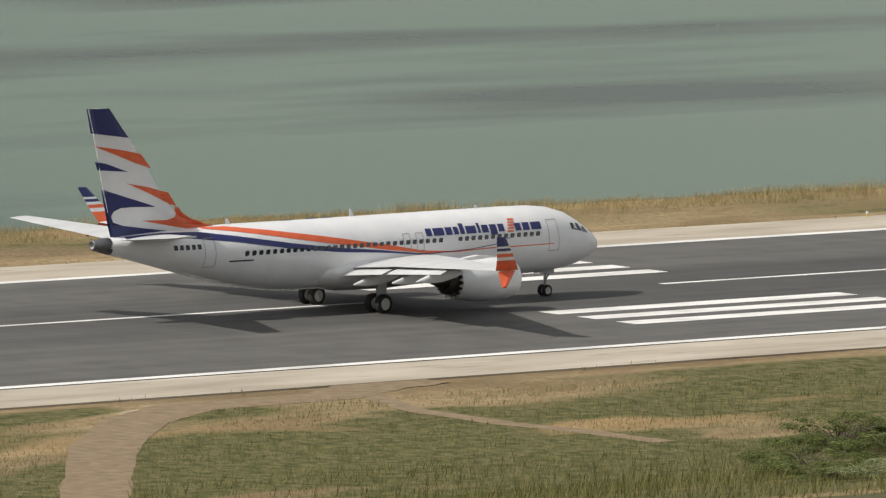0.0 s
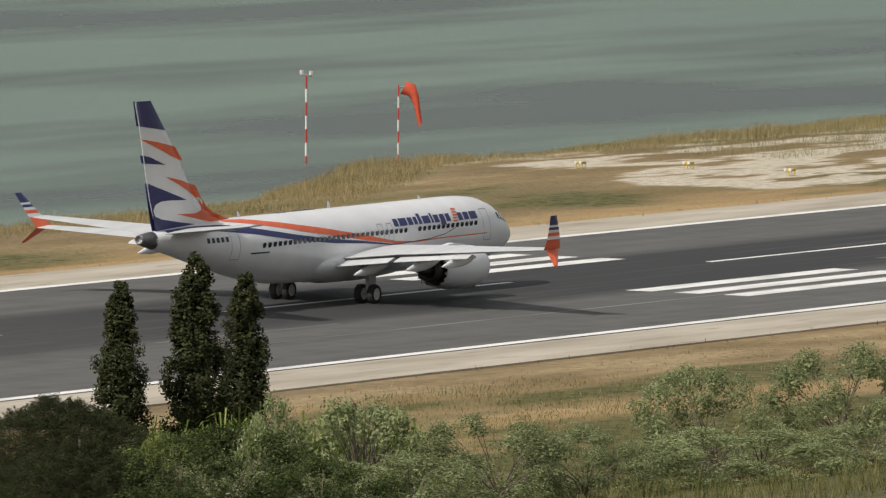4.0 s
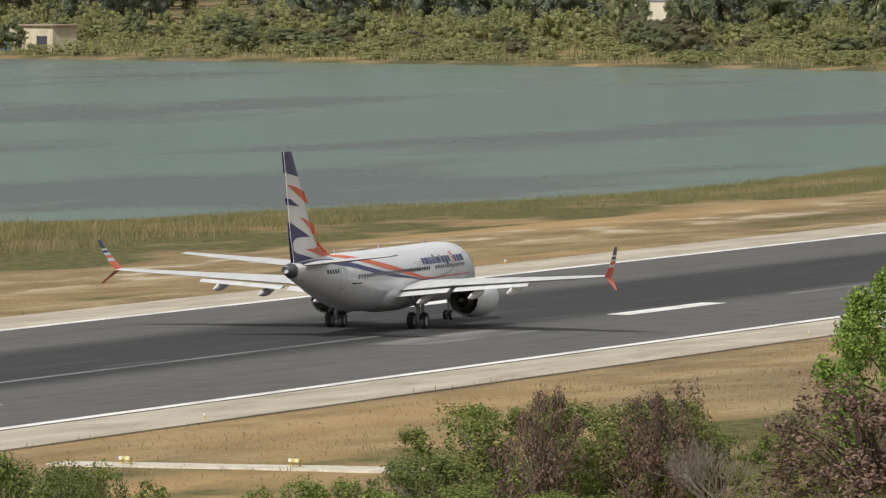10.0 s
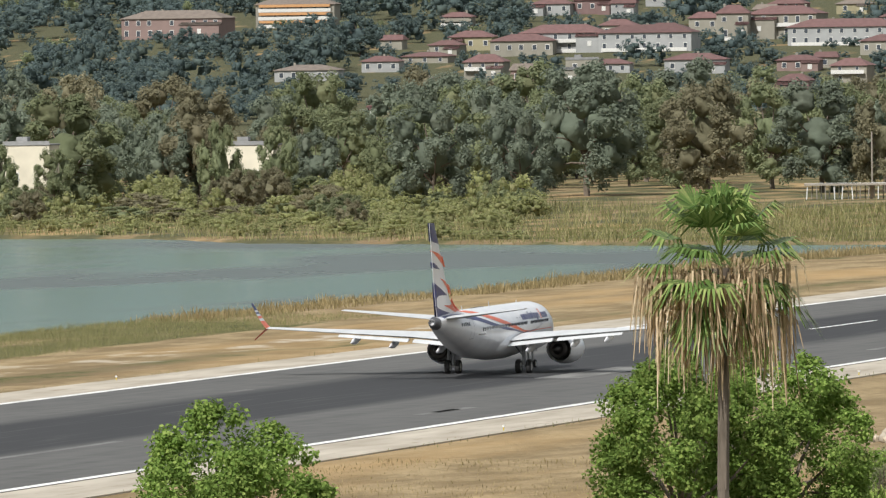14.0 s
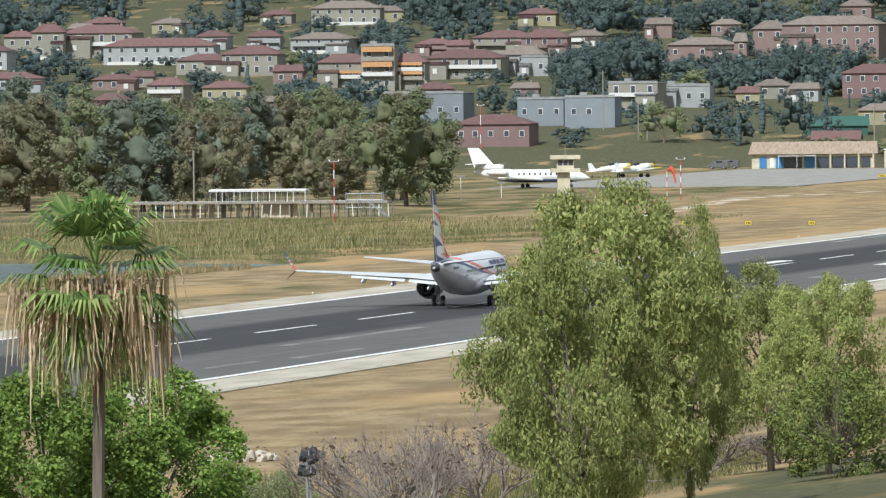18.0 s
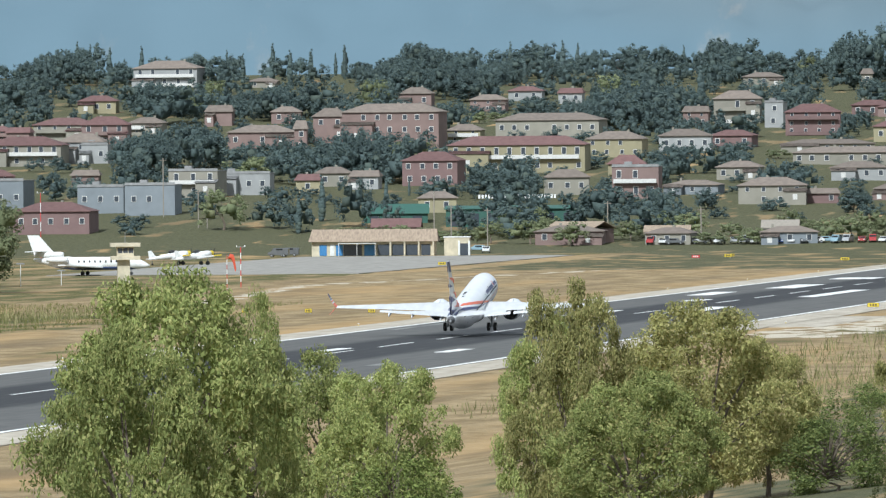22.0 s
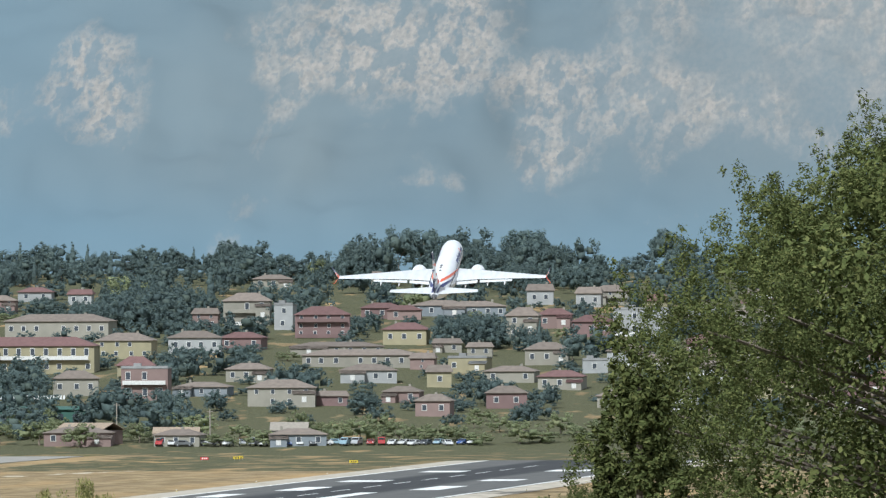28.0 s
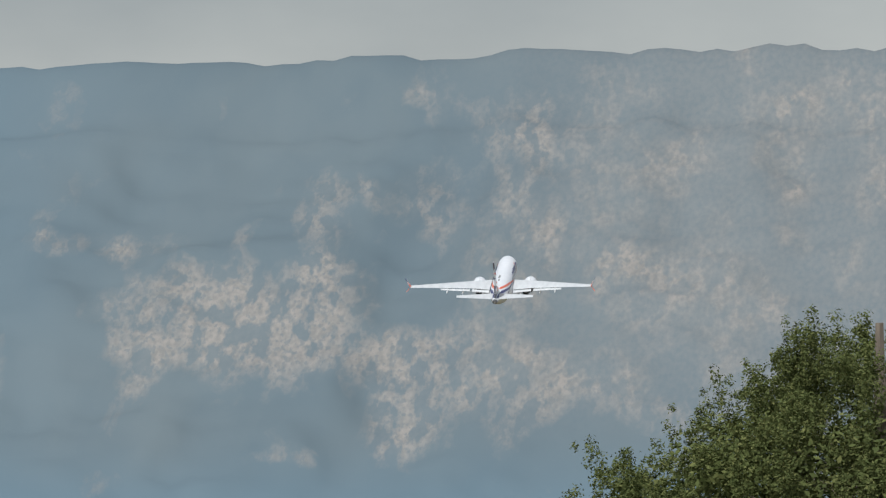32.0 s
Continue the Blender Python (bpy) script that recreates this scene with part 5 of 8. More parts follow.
        q = leaves(r, np.array([[r.normal() * 1.2, r.normal() * 1.2, 1.2 + r.random() * 1.6] for _ in range(20)]), np.full((20, 3), 0.5), 10, 0.06, 0.5)
    elif kind == "palm":
        h, w = 12.5, 4.8
        q, dead = [], []
        def fan(root, dirv, L, span, n, fold, out):
            d = Vector(dirv).normalized()
            side = d.cross(Vector((0, 0, 1))).normalized()
            nrm = side.cross(d).normalized()
            hub = Vector(root) + d * L
            for i in range(n):
                a = (i / (n - 1) - 0.5) * span
                t = (d * math.cos(a) + side * math.sin(a)).normalized()
                ln = 1.3 * (0.75 + 0.25 * math.cos(a)) * (0.85 + 0.3 * r.random())
                s = t.cross(nrm).normalized() * 0.042
                m = hub + t * ln * 0.6 + nrm * 0.03
                e = hub + t * ln + Vector((0, 0, -fold * ln * (0.35 + 0.3 * r.random())))
                out.append([tuple(hub - s * 0.4), tuple(hub + s * 0.4), tuple(m + s), tuple(m - s)])
                out.append([tuple(m - s), tuple(m + s), tuple(e + s * 0.15), tuple(e - s * 0.15)])
            s = side * 0.03
            out.append([tuple(Vector(root) - s), tuple(Vector(root) + s), tuple(hub + s), tuple(hub - s)])
        top = Vector((0, 0, 10.3))
        for i in range(40):
            a = i * 2.39996 + r.normal() * 0.2
            el = 1.5 - 2.5 * (i / 40) + r.normal() * 0.16
            fan(top + Vector((0, 0, 0.9 - 1.0 * i / 40)), (math.cos(a) * math.cos(el), math.sin(a) * math.cos(el), math.sin(el)), 0.9 + 0.75 * r.random(), 3.1, 22, 0.75, q)
        for i in range(64):
            a = r.random() * 6.2832
            rad_ = 0.35 + 1.25 * r.random()
            base = top + Vector((math.cos(a) * 0.25, math.sin(a) * 0.25, -0.3))
            el = top + Vector((math.cos(a) * rad_ * 1.2, math.sin(a) * rad_ * 1.2, 0.35 - 1.7 * r.random()))
            for k in range(12):
                j = Vector(r.normal(size=3)) * 0.2
                p1 = el + j
                p2 = el + j * 1.5 + Vector((0, 0, -0.6 - 1.9 * r.random()))
                s = Vector((-math.sin(a + k), math.cos(a + k), 0)) * 0.035
                dead.append([tuple(base - s * 0.3), tuple(base + s * 0.3), tuple(p1 + s * 0.5), tuple(p1 - s * 0.5)])
                dead.append([tuple(p1 - s), tuple(p1 + s), tuple(p2 + s * 0.3), tuple(p2 - s * 0.3)])
        trunk = limb_mesh("palm_trunk", [((0, 0, -1), (0.1, 0, 4), 0.19, 0.16), ((0.1, 0, 4), (0.05, 0.05, 8), 0.16, 0.15), ((0.05, 0.05, 8), (0, 0, 10.6), 0.15, 0.3)], BARK)
        PROTO["palm_skirt"] = quad_mesh("palm_skirt", np.array(dead), L_THATCH)
        q = np.array(q)
    PROTO[key] = (mesh_quads(kind + "_crown", *q, material) if isinstance(q, tuple) else quad_mesh(kind + "_crown", q, material), trunk, h, w)
    return PROTO[key]


def hash_of(s):
    return sum((i + 1) * ord(c) for i, c in enumerate(s)) * 7


def plant(name, label, category, kind, material, x, y, h, w, variant=0, turn=0.0, z=None, group=""):
    if kind == "shrub" and w > 6.5:
        kind = "bigshrub"
    crown, trunk, h0, w0 = proto(kind, variant, material)
    z = ground_z(x, y) if z is None else z
    top = thing(name, label, category, Matrix.LocRotScale((x, y, z), Euler((0, 0, radians(turn))), (w / w0, w / w0, h / h0)), group)
    if trunk is not None:
        t = new("trunk", trunk)
        t.parent = top
    c = new("crown", crown)
    c.parent = top
    if kind == "palm":
        s = new("dead_frond_skirt", PROTO["palm_skirt"])
        s.parent = top
        s["label"] = "hanging dead brown fronds"
    return top


def tree(kind, x, y, h, w, variant=0, turn=0.0):
    name, label, cat, mk, m, grp = KINDS[kind]
    return plant(name, label, cat, mk, m, x, y, h, w, variant, turn, group=grp)


KINDS = {
    "broad": ("broadleaf_tree", "bright green leafy tree on the slope", "tree", "broad", L_BROAD, "slope trees"),
    "euc": ("eucalyptus_tree", "tall olive green eucalyptus tree", "tree", "euc", L_EUC, "slope trees"),
    "euc2": ("eucalyptus_tree", "yellow green eucalyptus tree with drooping leaves", "tree", "euc", L_EUC2, "slope trees"),
    "olive": ("olive_bush", "grey green rounded olive bush", "bush", "shrub", L_OLIVE, "slope bushes"),
    "dark": ("dark_bush", "dense dark green bush", "bush", "shrub", L_DARK, "slope bushes"),
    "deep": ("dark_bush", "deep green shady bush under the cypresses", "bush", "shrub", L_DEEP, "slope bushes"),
    "green": ("green_bush", "mid green leafy bush", "bush", "shrub", L_GREEN, "slope bushes"),
    "rust": ("dry_bush", "reddish brown dry bush", "bush", "rust", L_RUST, "slope bushes"),
    "bare": ("bare_bush", "bare grey twiggy bush", "bush", "bare", L_RUST, "slope bushes"),
    "cypress": ("cypress_tree", "slim dark green cypress", "tree", "cypress", L_CYPD, "slim cypresses"),
    "conifer": ("conifer_tree", "dark green spreading conifer", "tree", "bigcypress", L_CYP, "slope trees"),
    "juniper": ("juniper_tree", "slim ragged green juniper beside the great conifer", "tree", "juniper", L_CYP, "slope trees"),
    "darkconifer": ("conifer_tree", "very dark green bushy conifer on the slope", "tree", "bigcypress", L_CYPD, "slope trees"),
    "cane": ("cane_clump", "bright green giant cane clump", "cane", "cane", L_CANE, "cane clumps"),
    "palm": ("fan_palm", "fan palm with a skirt of dead fronds", "palm", "palm", L_PALM, ""),
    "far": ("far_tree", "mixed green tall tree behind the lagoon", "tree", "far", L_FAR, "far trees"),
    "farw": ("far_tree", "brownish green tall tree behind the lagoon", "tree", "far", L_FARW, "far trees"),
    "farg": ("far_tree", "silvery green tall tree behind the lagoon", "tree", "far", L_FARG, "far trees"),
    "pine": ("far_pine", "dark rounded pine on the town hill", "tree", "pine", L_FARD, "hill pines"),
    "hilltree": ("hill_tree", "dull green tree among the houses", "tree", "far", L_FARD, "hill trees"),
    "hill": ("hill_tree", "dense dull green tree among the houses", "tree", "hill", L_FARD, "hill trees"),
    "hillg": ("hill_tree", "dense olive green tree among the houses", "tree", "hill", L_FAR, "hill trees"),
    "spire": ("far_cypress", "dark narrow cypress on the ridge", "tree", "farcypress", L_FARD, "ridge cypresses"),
}

# ---- houses on the town hill ----
WALLS = {k: mat("wall_" + k, [(0.3, tuple(v * 0.85 for v in c)), (0.7, c)], scale=0.4, rough=0.9, rand=0.08, second=(0.15, tuple(v * 0.72 for v in c), 0.55, 0.75)) for k, c in
         dict(white=(0.345, 0.35, 0.345), chalk=(0.72, 0.66, 0.52), cream=(0.285, 0.268, 0.222), yellow=(0.335, 0.3, 0.19), pink=(0.25, 0.178, 0.16), brick=(0.2, 0.132, 0.125), grey=(0.22, 0.245, 0.265), red=(0.40, 0.06, 0.09)).items()}
ROOFS = {k: mat("roof_" + k, [(0.3, tuple(v * 0.75 for v in c)), (0.7, c)], scale=0.8, rough=0.9, rand=0.15, bump=0.05, bump_scale=3) for k, c in
         dict(tan=(0.205, 0.168, 0.14), red=(0.165, 0.092, 0.086), flat=(0.27, 0.27, 0.265)).items()}
PANE = plain("dark_house_glass", (0.06, 0.07, 0.085), rough=0.2)
TRIM = plain("pale_trim", (0.6, 0.59, 0.56), rough=0.7)
AWNING = plain("faded_orange_awning", (0.5, 0.27, 0.12), rough=0.8)

bm = bmesh.new()
box(bm, 0, 0, 0, 0.12, 1.25, 1.5, 0.03)
WIN_FRAME = bpy.data.meshes.new("window_frame")
bm.to_mesh(WIN_FRAME)
bm.free()
WIN_FRAME.materials.append(TRIM)
bm = bmesh.new()
box(bm, -0.05, 0, 0, 0.08, 1.0, 1.25)
WIN_PANE = bpy.data.meshes.new("pane")
bm.to_mesh(WIN_PANE)
bm.free()
WIN_PANE.materials.append(PANE)
HOUSES = []
hr = random.Random(4)


def house(x, y, w, h, wall, roof, floors):
    d = max(5.0, min(11.0, w * 0.7))
    z = hill(x, y) - 0.05
    names = {"tan": "clay tiled", "red": "dark red tiled", "flat": "flat"}
    top = thing("house", f"{wall} walled house with a {names[roof]} roof", "house", pose(x + d / 2, y, z, 0, 0, hr.uniform(-7, 7)), "town houses")
    HOUSES.append((x, y, w, h, z))
    rh = 0 if roof == "flat" else min(2.2, 0.26 * h + 0.2)
    bh = h - rh
    bm = bmesh.new()
    box(bm, 0, 0, bh / 2 - 1.5, d, w, bh + 3, 0.03)
    part("wall", bm, WALLS[wall], top)
    bm = bmesh.new()
    if roof == "flat":
        box(bm, 0, 0, bh + 0.1, d + 0.3, w + 0.3, 0.25, 0.04)
        box(bm, -d / 2 + 0.1, 0, bh + 0.4, 0.15, w, 0.5, 0.02)
        box(bm, 1, w * 0.2, bh + 0.7, 1.6, 1.8, 1.2, 0.05)
    else:
        hip = min(w * 0.3, d / 2) if w > 8 else 0.3
        e = 0.45
        v = [bm.verts.new(p) for p in ((-d / 2 - e, -w / 2 - e, bh - 0.05), (d / 2 + e, -w / 2 - e, bh - 0.05), (d / 2 + e, w / 2 + e, bh - 0.05), (-d / 2 - e, w / 2 + e, bh - 0.05),
                                      (0, -w / 2 + hip, bh + rh), (0, w / 2 - hip, bh + rh))]
        for f in ((0, 4, 5, 3), (2, 5, 4, 1), (1, 4, 0), (3, 5, 2), (0, 3, 2, 1)):
            bm.faces.new([v[i] for i in f])
        box(bm, -d / 2 - e + 0.08, 0, bh - 0.12, 0.16, w + 2 * e, 0.14)
    ro = part("roof", bm, ROOFS[roof], top)
    if roof != "flat" and w > 6:
        bm = bmesh.new()
        box(bm, 0.6, hr.uniform(-0.3, 0.3) * w, bh + rh * 0.8, 0.6, 0.6, 1.5, 0.04)
        part("chimney", bm, WALLS["cream"], ro)
    if w > 7 and hr.random() < 0.55:
        ww, hh = w * hr.uniform(0.3, 0.45), bh * hr.uniform(0.55, 0.8)
        side = hr.choice((-1, 1))
        wing = bmesh.new()
        box(wing, -d / 2 - 1.2, side * (w / 2 - ww / 2), hh / 2 - 1.5, 2.6, ww, hh + 3, 0.03)
        wg = part("wing", wing, WALLS[wall], top)
        wing = bmesh.new()
        v = [wing.verts.new((a, side * (w / 2 - ww / 2) + b, c)) for a, b, c in ((-d / 2 - 2.8, -ww / 2 - 0.3, hh - 0.1), (-d / 2 - 2.8, ww / 2 + 0.3, hh - 0.1), (-d / 2, ww / 2 + 0.3, hh + 0.7), (-d / 2, -ww / 2 - 0.3, hh + 0.7))]
        wing.faces.new(v)
        bmesh.ops.solidify(wing, geom=wing.faces[:], thickness=0.15)
        part("wing_roof", wing, ROOFS[roof], wg)
        wf = new("window", WIN_FRAME)
        wf.parent = wg
        wf.matrix_basis = Matrix.LocRotScale((-d / 2 - 2.5, side * (w / 2 - ww / 2), hh * 0.55), None, (1, 0.9, 0.9))
    fh = bh / floors
    n = max(1, int(w / 3.3))
    sc = min(1.0, fh / 2.9)
    for f in range(floors):
        balc = w > 8 and floors > 1 and hr.random() < 0.55
        for i in range(n):
            yy = (i + 0.5) / n * w - w / 2 + hr.uniform(-0.25, 0.25)
            if hr.random() < 0.08:
                continue
            wf = new("window", WIN_FRAME)
            wf.parent = top
            wf.matrix_basis = Matrix.LocRotScale((-d / 2, yy, fh * (f + 0.55)), None, (1, sc, sc * (1.35 if balc else 1)))
            wp = new("pane", WIN_PANE)
            wp.parent = wf
        if balc:
            bm = bmesh.new()
            box(bm, -d / 2 - 0.6, 0, fh * f + 0.05, 1.2, w * 0.92, 0.18, 0.02)
            box(bm, -d / 2 - 1.18, 0, fh * f + 0.55, 0.06, w * 0.92, 0.85, 0.01)
            part("balcony", bm, TRIM if hr.random() < 0.7 else WALLS[wall], top)
            if wall == "cream" and floors == 3:
                bm = bmesh.new()
                box(bm, -d / 2 - 0.7, 0, fh * f + fh * 0.78, 0.9, w * 0.9, fh * 0.35, 0.02)
                part("awning", bm, AWNING, top, "faded orange awning")


house(3388, 352, 19.1, 10.5, "white", "tan", 3)
house(3432, 330, 8.4, 2.9, "cream", "tan", 1)
house(3081, 320, 12.4, 7.9, "pink", "red", 2)
house(2994, 308, 7.1, 5.0, "white", "flat", 1)
house(3076, 277, 18.4, 6.3, "pink", "tan", 1)
house(3061, 264, 3.3, 8.4, "pink", "tan", 2)
house(3102, 262, 8.8, 9.4, "pink", "tan", 2)
house(3073, 241, 26.3, 12.0, "pink", "tan", 3)
house(2880, 204, 14.1, 8.5, "brick", "red", 2)
house(2930, 189, 35.1, 9.5, "yellow", "red", 2)
house(3114, 204, 28.5, 6.4, "cream", "tan", 1)
house(3320, 237, 9.7, 4.1, "white", "red", 1)
house(3305, 222, 6.8, 4.5, "white", "red", 1)
house(2829, 164, 11.1, 6.4, "cream", "tan", 1)
house(2997, 172, 14.6, 6.7, "yellow", "tan", 2)
house(2862, 153, 9.1, 7.6, "yellow", "red", 2)
house(2807, 144, 11.4, 7.8, "pink", "flat", 2)
house(3023, 157, 13.7, 5.9, "white", "tan", 1)
house(3048, 147, 11.2, 4.8, "brick", "red", 1)
house(2825, 132, 13.1, 3.6, "grey", "tan", 1)
house(3184, 161, 12.9, 9.0, "cream", "tan", 2)
house(3153, 147, 5.2, 6.8, "white", "flat", 2)
house(3114, 133, 14.7, 8.5, "brick", "red", 3)
house(3227, 128, 11.8, 4.6, "brick", "red", 1)
house(3241, 113, 15.0, 4.6, "grey", "tan", 1)
house(3415, 179, 11.6, 4.0, "cream", "tan", 1)
house(3414, 148, 3.2, 5.0, "cream", "tan", 1)
house(2779, 108, 16.3, 6.5, "cream", "tan", 2)
house(2882, 127, 10.8, 4.8, "cream", "tan", 1)
house(3015, 119, 24.3, 3.5, "cream", "tan", 1)
house(2960, 107, 30.3, 4.6, "cream", "tan", 1)
house(2889, 98, 14.1, 4.7, "white", "tan", 1)
house(2806, 81, 8.9, 4.1, "pink", "tan", 1)
house(3038, 92, 7.4, 3.8, "cream", "tan", 1)
house(2939, 77, 10.0, 3.9, "yellow", "flat", 1)
house(2784, 96, 7.5, 3.7, "brick", "tan", 1)
house(2824, 255, 12.5, 6.4, "cream", "flat", 2)
house(2838, 246, 14.6, 5.3, "white", "flat", 1)
house(2757, 267, 11.5, 6.4, "grey", "flat", 1)
house(2743, 253, 12.2, 7.3, "grey", "flat", 1)
house(2758, 265, 4.3, 3.8, "red", "flat", 1)
house(2627, 138, 15.5, 4.2, "pink", "tan", 1)
house(2621, 114, 10.5, 3.9, "cream", "tan", 1)
house(2620, 87, 12.8, 4.1, "grey", "tan", 1)
house(3122, 450, 20.1, 9.3, "cream", "red", 2)
house(3074, 424, 30.1, 7.3, "white", "red", 2)
house(3014, 400, 13.7, 5.7, "cream", "red", 1)
house(3012, 387, 14.9, 8.0, "cream", "red", 2)
house(3126, 389, 16.5, 5.9, "white", "tan", 2)
house(2950, 351, 13.5, 8.6, "cream", "red", 3)
house(2924, 337, 8.7, 11.5, "cream", "flat", 3)
house(2929, 330, 8.7, 9.2, "cream", "red", 3)
house(2983, 325, 20.1, 7.9, "cream", "red", 2)
house(3099, 334, 15.8, 6.4, "cream", "red", 2)
house(2997, 312, 11.5, 8.0, "white", "tan", 2)
house(3288, 412, 19.8, 7.1, "cream", "tan", 2)
house(2760, 296, 19.7, 8.7, "grey", "flat", 1)
house(2673, 265, 18.1, 7.4, "brick", "red", 1)
house(3146, 629, 29.9, 8.2, "pink", "tan", 2)
house(3209, 610, 22.7, 9.0, "cream", "tan", 3)
house(2930, 538, 16.8, 4.4, "white", "tan", 1)
house(3048, 528, 8.7, 3.9, "cream", "red", 1)
house(3008, 524, 12.6, 3.3, "cream", "red", 1)
house(2921, 488, 10.5, 6.7, "cream", "red", 2)
house(3033, 504, 16.9, 5.9, "cream", "red", 1)
house(3043, 495, 23.0, 7.6, "white", "red", 2)
house(2876, 452, 8.6, 7.4, "cream", "flat", 2)
house(3040, 471, 25.6, 7.2, "white", "red", 2)
house(3132, 499, 9.6, 5.4, "cream", "red", 1)
house(3119, 483, 11.4, 4.9, "cream", "red", 1)
house(2944, 460, 10.5, 3.8, "white", "red", 1)
house(2941, 437, 16.0, 5.3, "white", "red", 1)
house(3115, 463, 8.8, 9.9, "cream", "red", 2)
house(3234, 103, 17.3, 4.6, "grey", "tan", 1)
house(3107, 78, 8.6, 8.2, "cream", "tan", 2)
house(3148, 73, 9.2, 5.5, "pink", "red", 1)
house(3105, 59, 10.9, 6.0, "brick", "red", 1)
house(3106, 46, 14.8, 7.1, "white", "flat", 2)
house(3023, 82, 6.6, 3.7, "cream", "tan", 1)
house(2900, 63, 12.7, 4.2, "cream", "tan", 1)
house(2873, 48, 11.2, 4.9, "cream", "red", 1)
house(2938, 45, 6.4, 3.1, "white", "flat", 1)
house(2739, 67, 8.3, 5.3, "pink", "tan", 1)
house(2783, 27, 9.5, 4.1, "cream", "tan", 1)
house(3220, 121, 9.4, 4.1, "pink", "red", 1)
house(2927, 28, 10.0, 5.0, "cream", "tan", 1)
house(3024, 23, 11.8, 5.9, "pink", "red", 1)
house(3156, 19, 12.3, 5.4, "cream", "tan", 1)

# groves of the hill: bearing, distance along x, half width in degrees, height
GROVES = [(80.48, 3466, 0.27, 9), (80.86, 3257, 0.26, 9), (81.10, 2958, 0.45, 13), (81.86, 2916, 0.26, 11), (81.46, 3234, 0.30, 8), (82.19, 3345, 0.30, 10), (83.09, 3168, 0.23, 9), (83.20, 3228, 0.37, 10),
          (82.17, 3490, 0.19, 9), (84.24, 3447, 0.12, 13), (84.71, 3490, 0.16, 12), (85.06, 3500, 0.19, 11), (84.51, 3139, 0.30, 9), (84.97, 2804, 0.19, 10), (85.06, 3403, 0.27, 7), (80.13, 3317, 0.15, 8),
          (83.61, 3490, 0.11, 10), (82.52, 3444, 0.14, 6), (84.79, 3066, 0.33, 8)]


def in_grove(x, y):
    a = math.degrees(math.atan2(x + 56.4, y + 198.6))
    return any(abs(a - ga) < gw and -15 < x - gx < 15 * gh for ga, gx, gw, gh in GROVES)


for i in range(330):
    x = hr.uniform(2740, 3330)
    y = -198.6 + (x + 56.4) / math.tan(radians(hr.uniform(76.5, 87.8)))
    w, d2 = hr.uniform(6, 12), math.hypot(x + 56.4, y + 198.6)
    if not in_grove(x, y) and all(abs(math.atan2(x + 56.4, y + 198.6) - math.atan2(q[0] + 56.4, q[1] + 198.6)) * d2 > (w + q[2]) / 2 * 0.62 or abs(hill(x, y) - q[4]) > 5.5 for q in HOUSES):
        house(x, y, w, hr.uniform(4, 6.2), hr.choice(("cream", "cream", "white", "pink", "yellow", "brick")), hr.choice(("tan", "tan", "red", "tan") if y < 330 else ("red", "red", "tan")), hr.choice((1, 1, 2)))

# ---- trees of the hill and of the far shore ----
EYE = Vector((-56.4, -198.6, 24.8))
tr = random.Random(11)


def seen(x, y, z):
    d = math.hypot(x - EYE.x, y - EYE.y)
    return math.degrees(math.atan2(x - EYE.x, y - EYE.y)), math.degrees(math.atan2(z - EYE.z, d)), d


HOUSE_VIEW = []
for hx, hy, hw, hh, hz in HOUSES:
    a, e, d = seen(hx, hy, hz)
    k = math.degrees(1 / d)
    HOUSE_VIEW.append((a - hw * k / 2, a + hw * k / 2, e, e + hh * k, d))


def clear_of_houses(x, y, z, h, w):
    a, e, d = seen(x, y, z)
    k = math.degrees(1 / d)
    for a0, a1, e0, e1, hd in HOUSE_VIEW:
        if abs(a - (a0 + a1) / 2) < (a1 - a0) / 2 + w * k * 0.35:
            if d < hd - 4 and e + h * k > e0 + 0.45 * (e1 - e0) and e < e1:
                return False
            if abs(d - hd) < 9:
                return False
    return True


def on_hill(x, a):
    return EYE.y + (x - EYE.x) / math.tan(radians(a))


wood = []


def add_wood(x, y, h, w, variant, turn, to=wood):
    """One more tree of the uncounted woods."""
    me, _, h0, w0 = proto("hill", variant, L_FARD)
    v = np.empty(len(me.vertices) * 3, dtype=np.float32)
    me.vertices.foreach_get("co", v)
    f = np.empty(len(me.loops), dtype=np.int32)
    me.loops.foreach_get("vertex_index", f)
    v = v.reshape(-1, 3) * np.array([w / w0, w / w0, h / h0])
    c, s = math.cos(turn), math.sin(turn)
    to.append((np.stack([v[:, 0] * c - v[:, 1] * s + x, v[:, 0] * s + v[:, 1] * c + y, v[:, 2] + hill(x, y) - 0.3], 1), f.reshape(-1, 4)))


def merged(name, items, material):
    off = np.cumsum([0] + [len(v) for v, _ in items[:-1]])
    return new(name, mesh_quads(name, np.concatenate([v for v, _ in items]), np.concatenate([f + o for (_, f), o in zip(items, off)]), material))


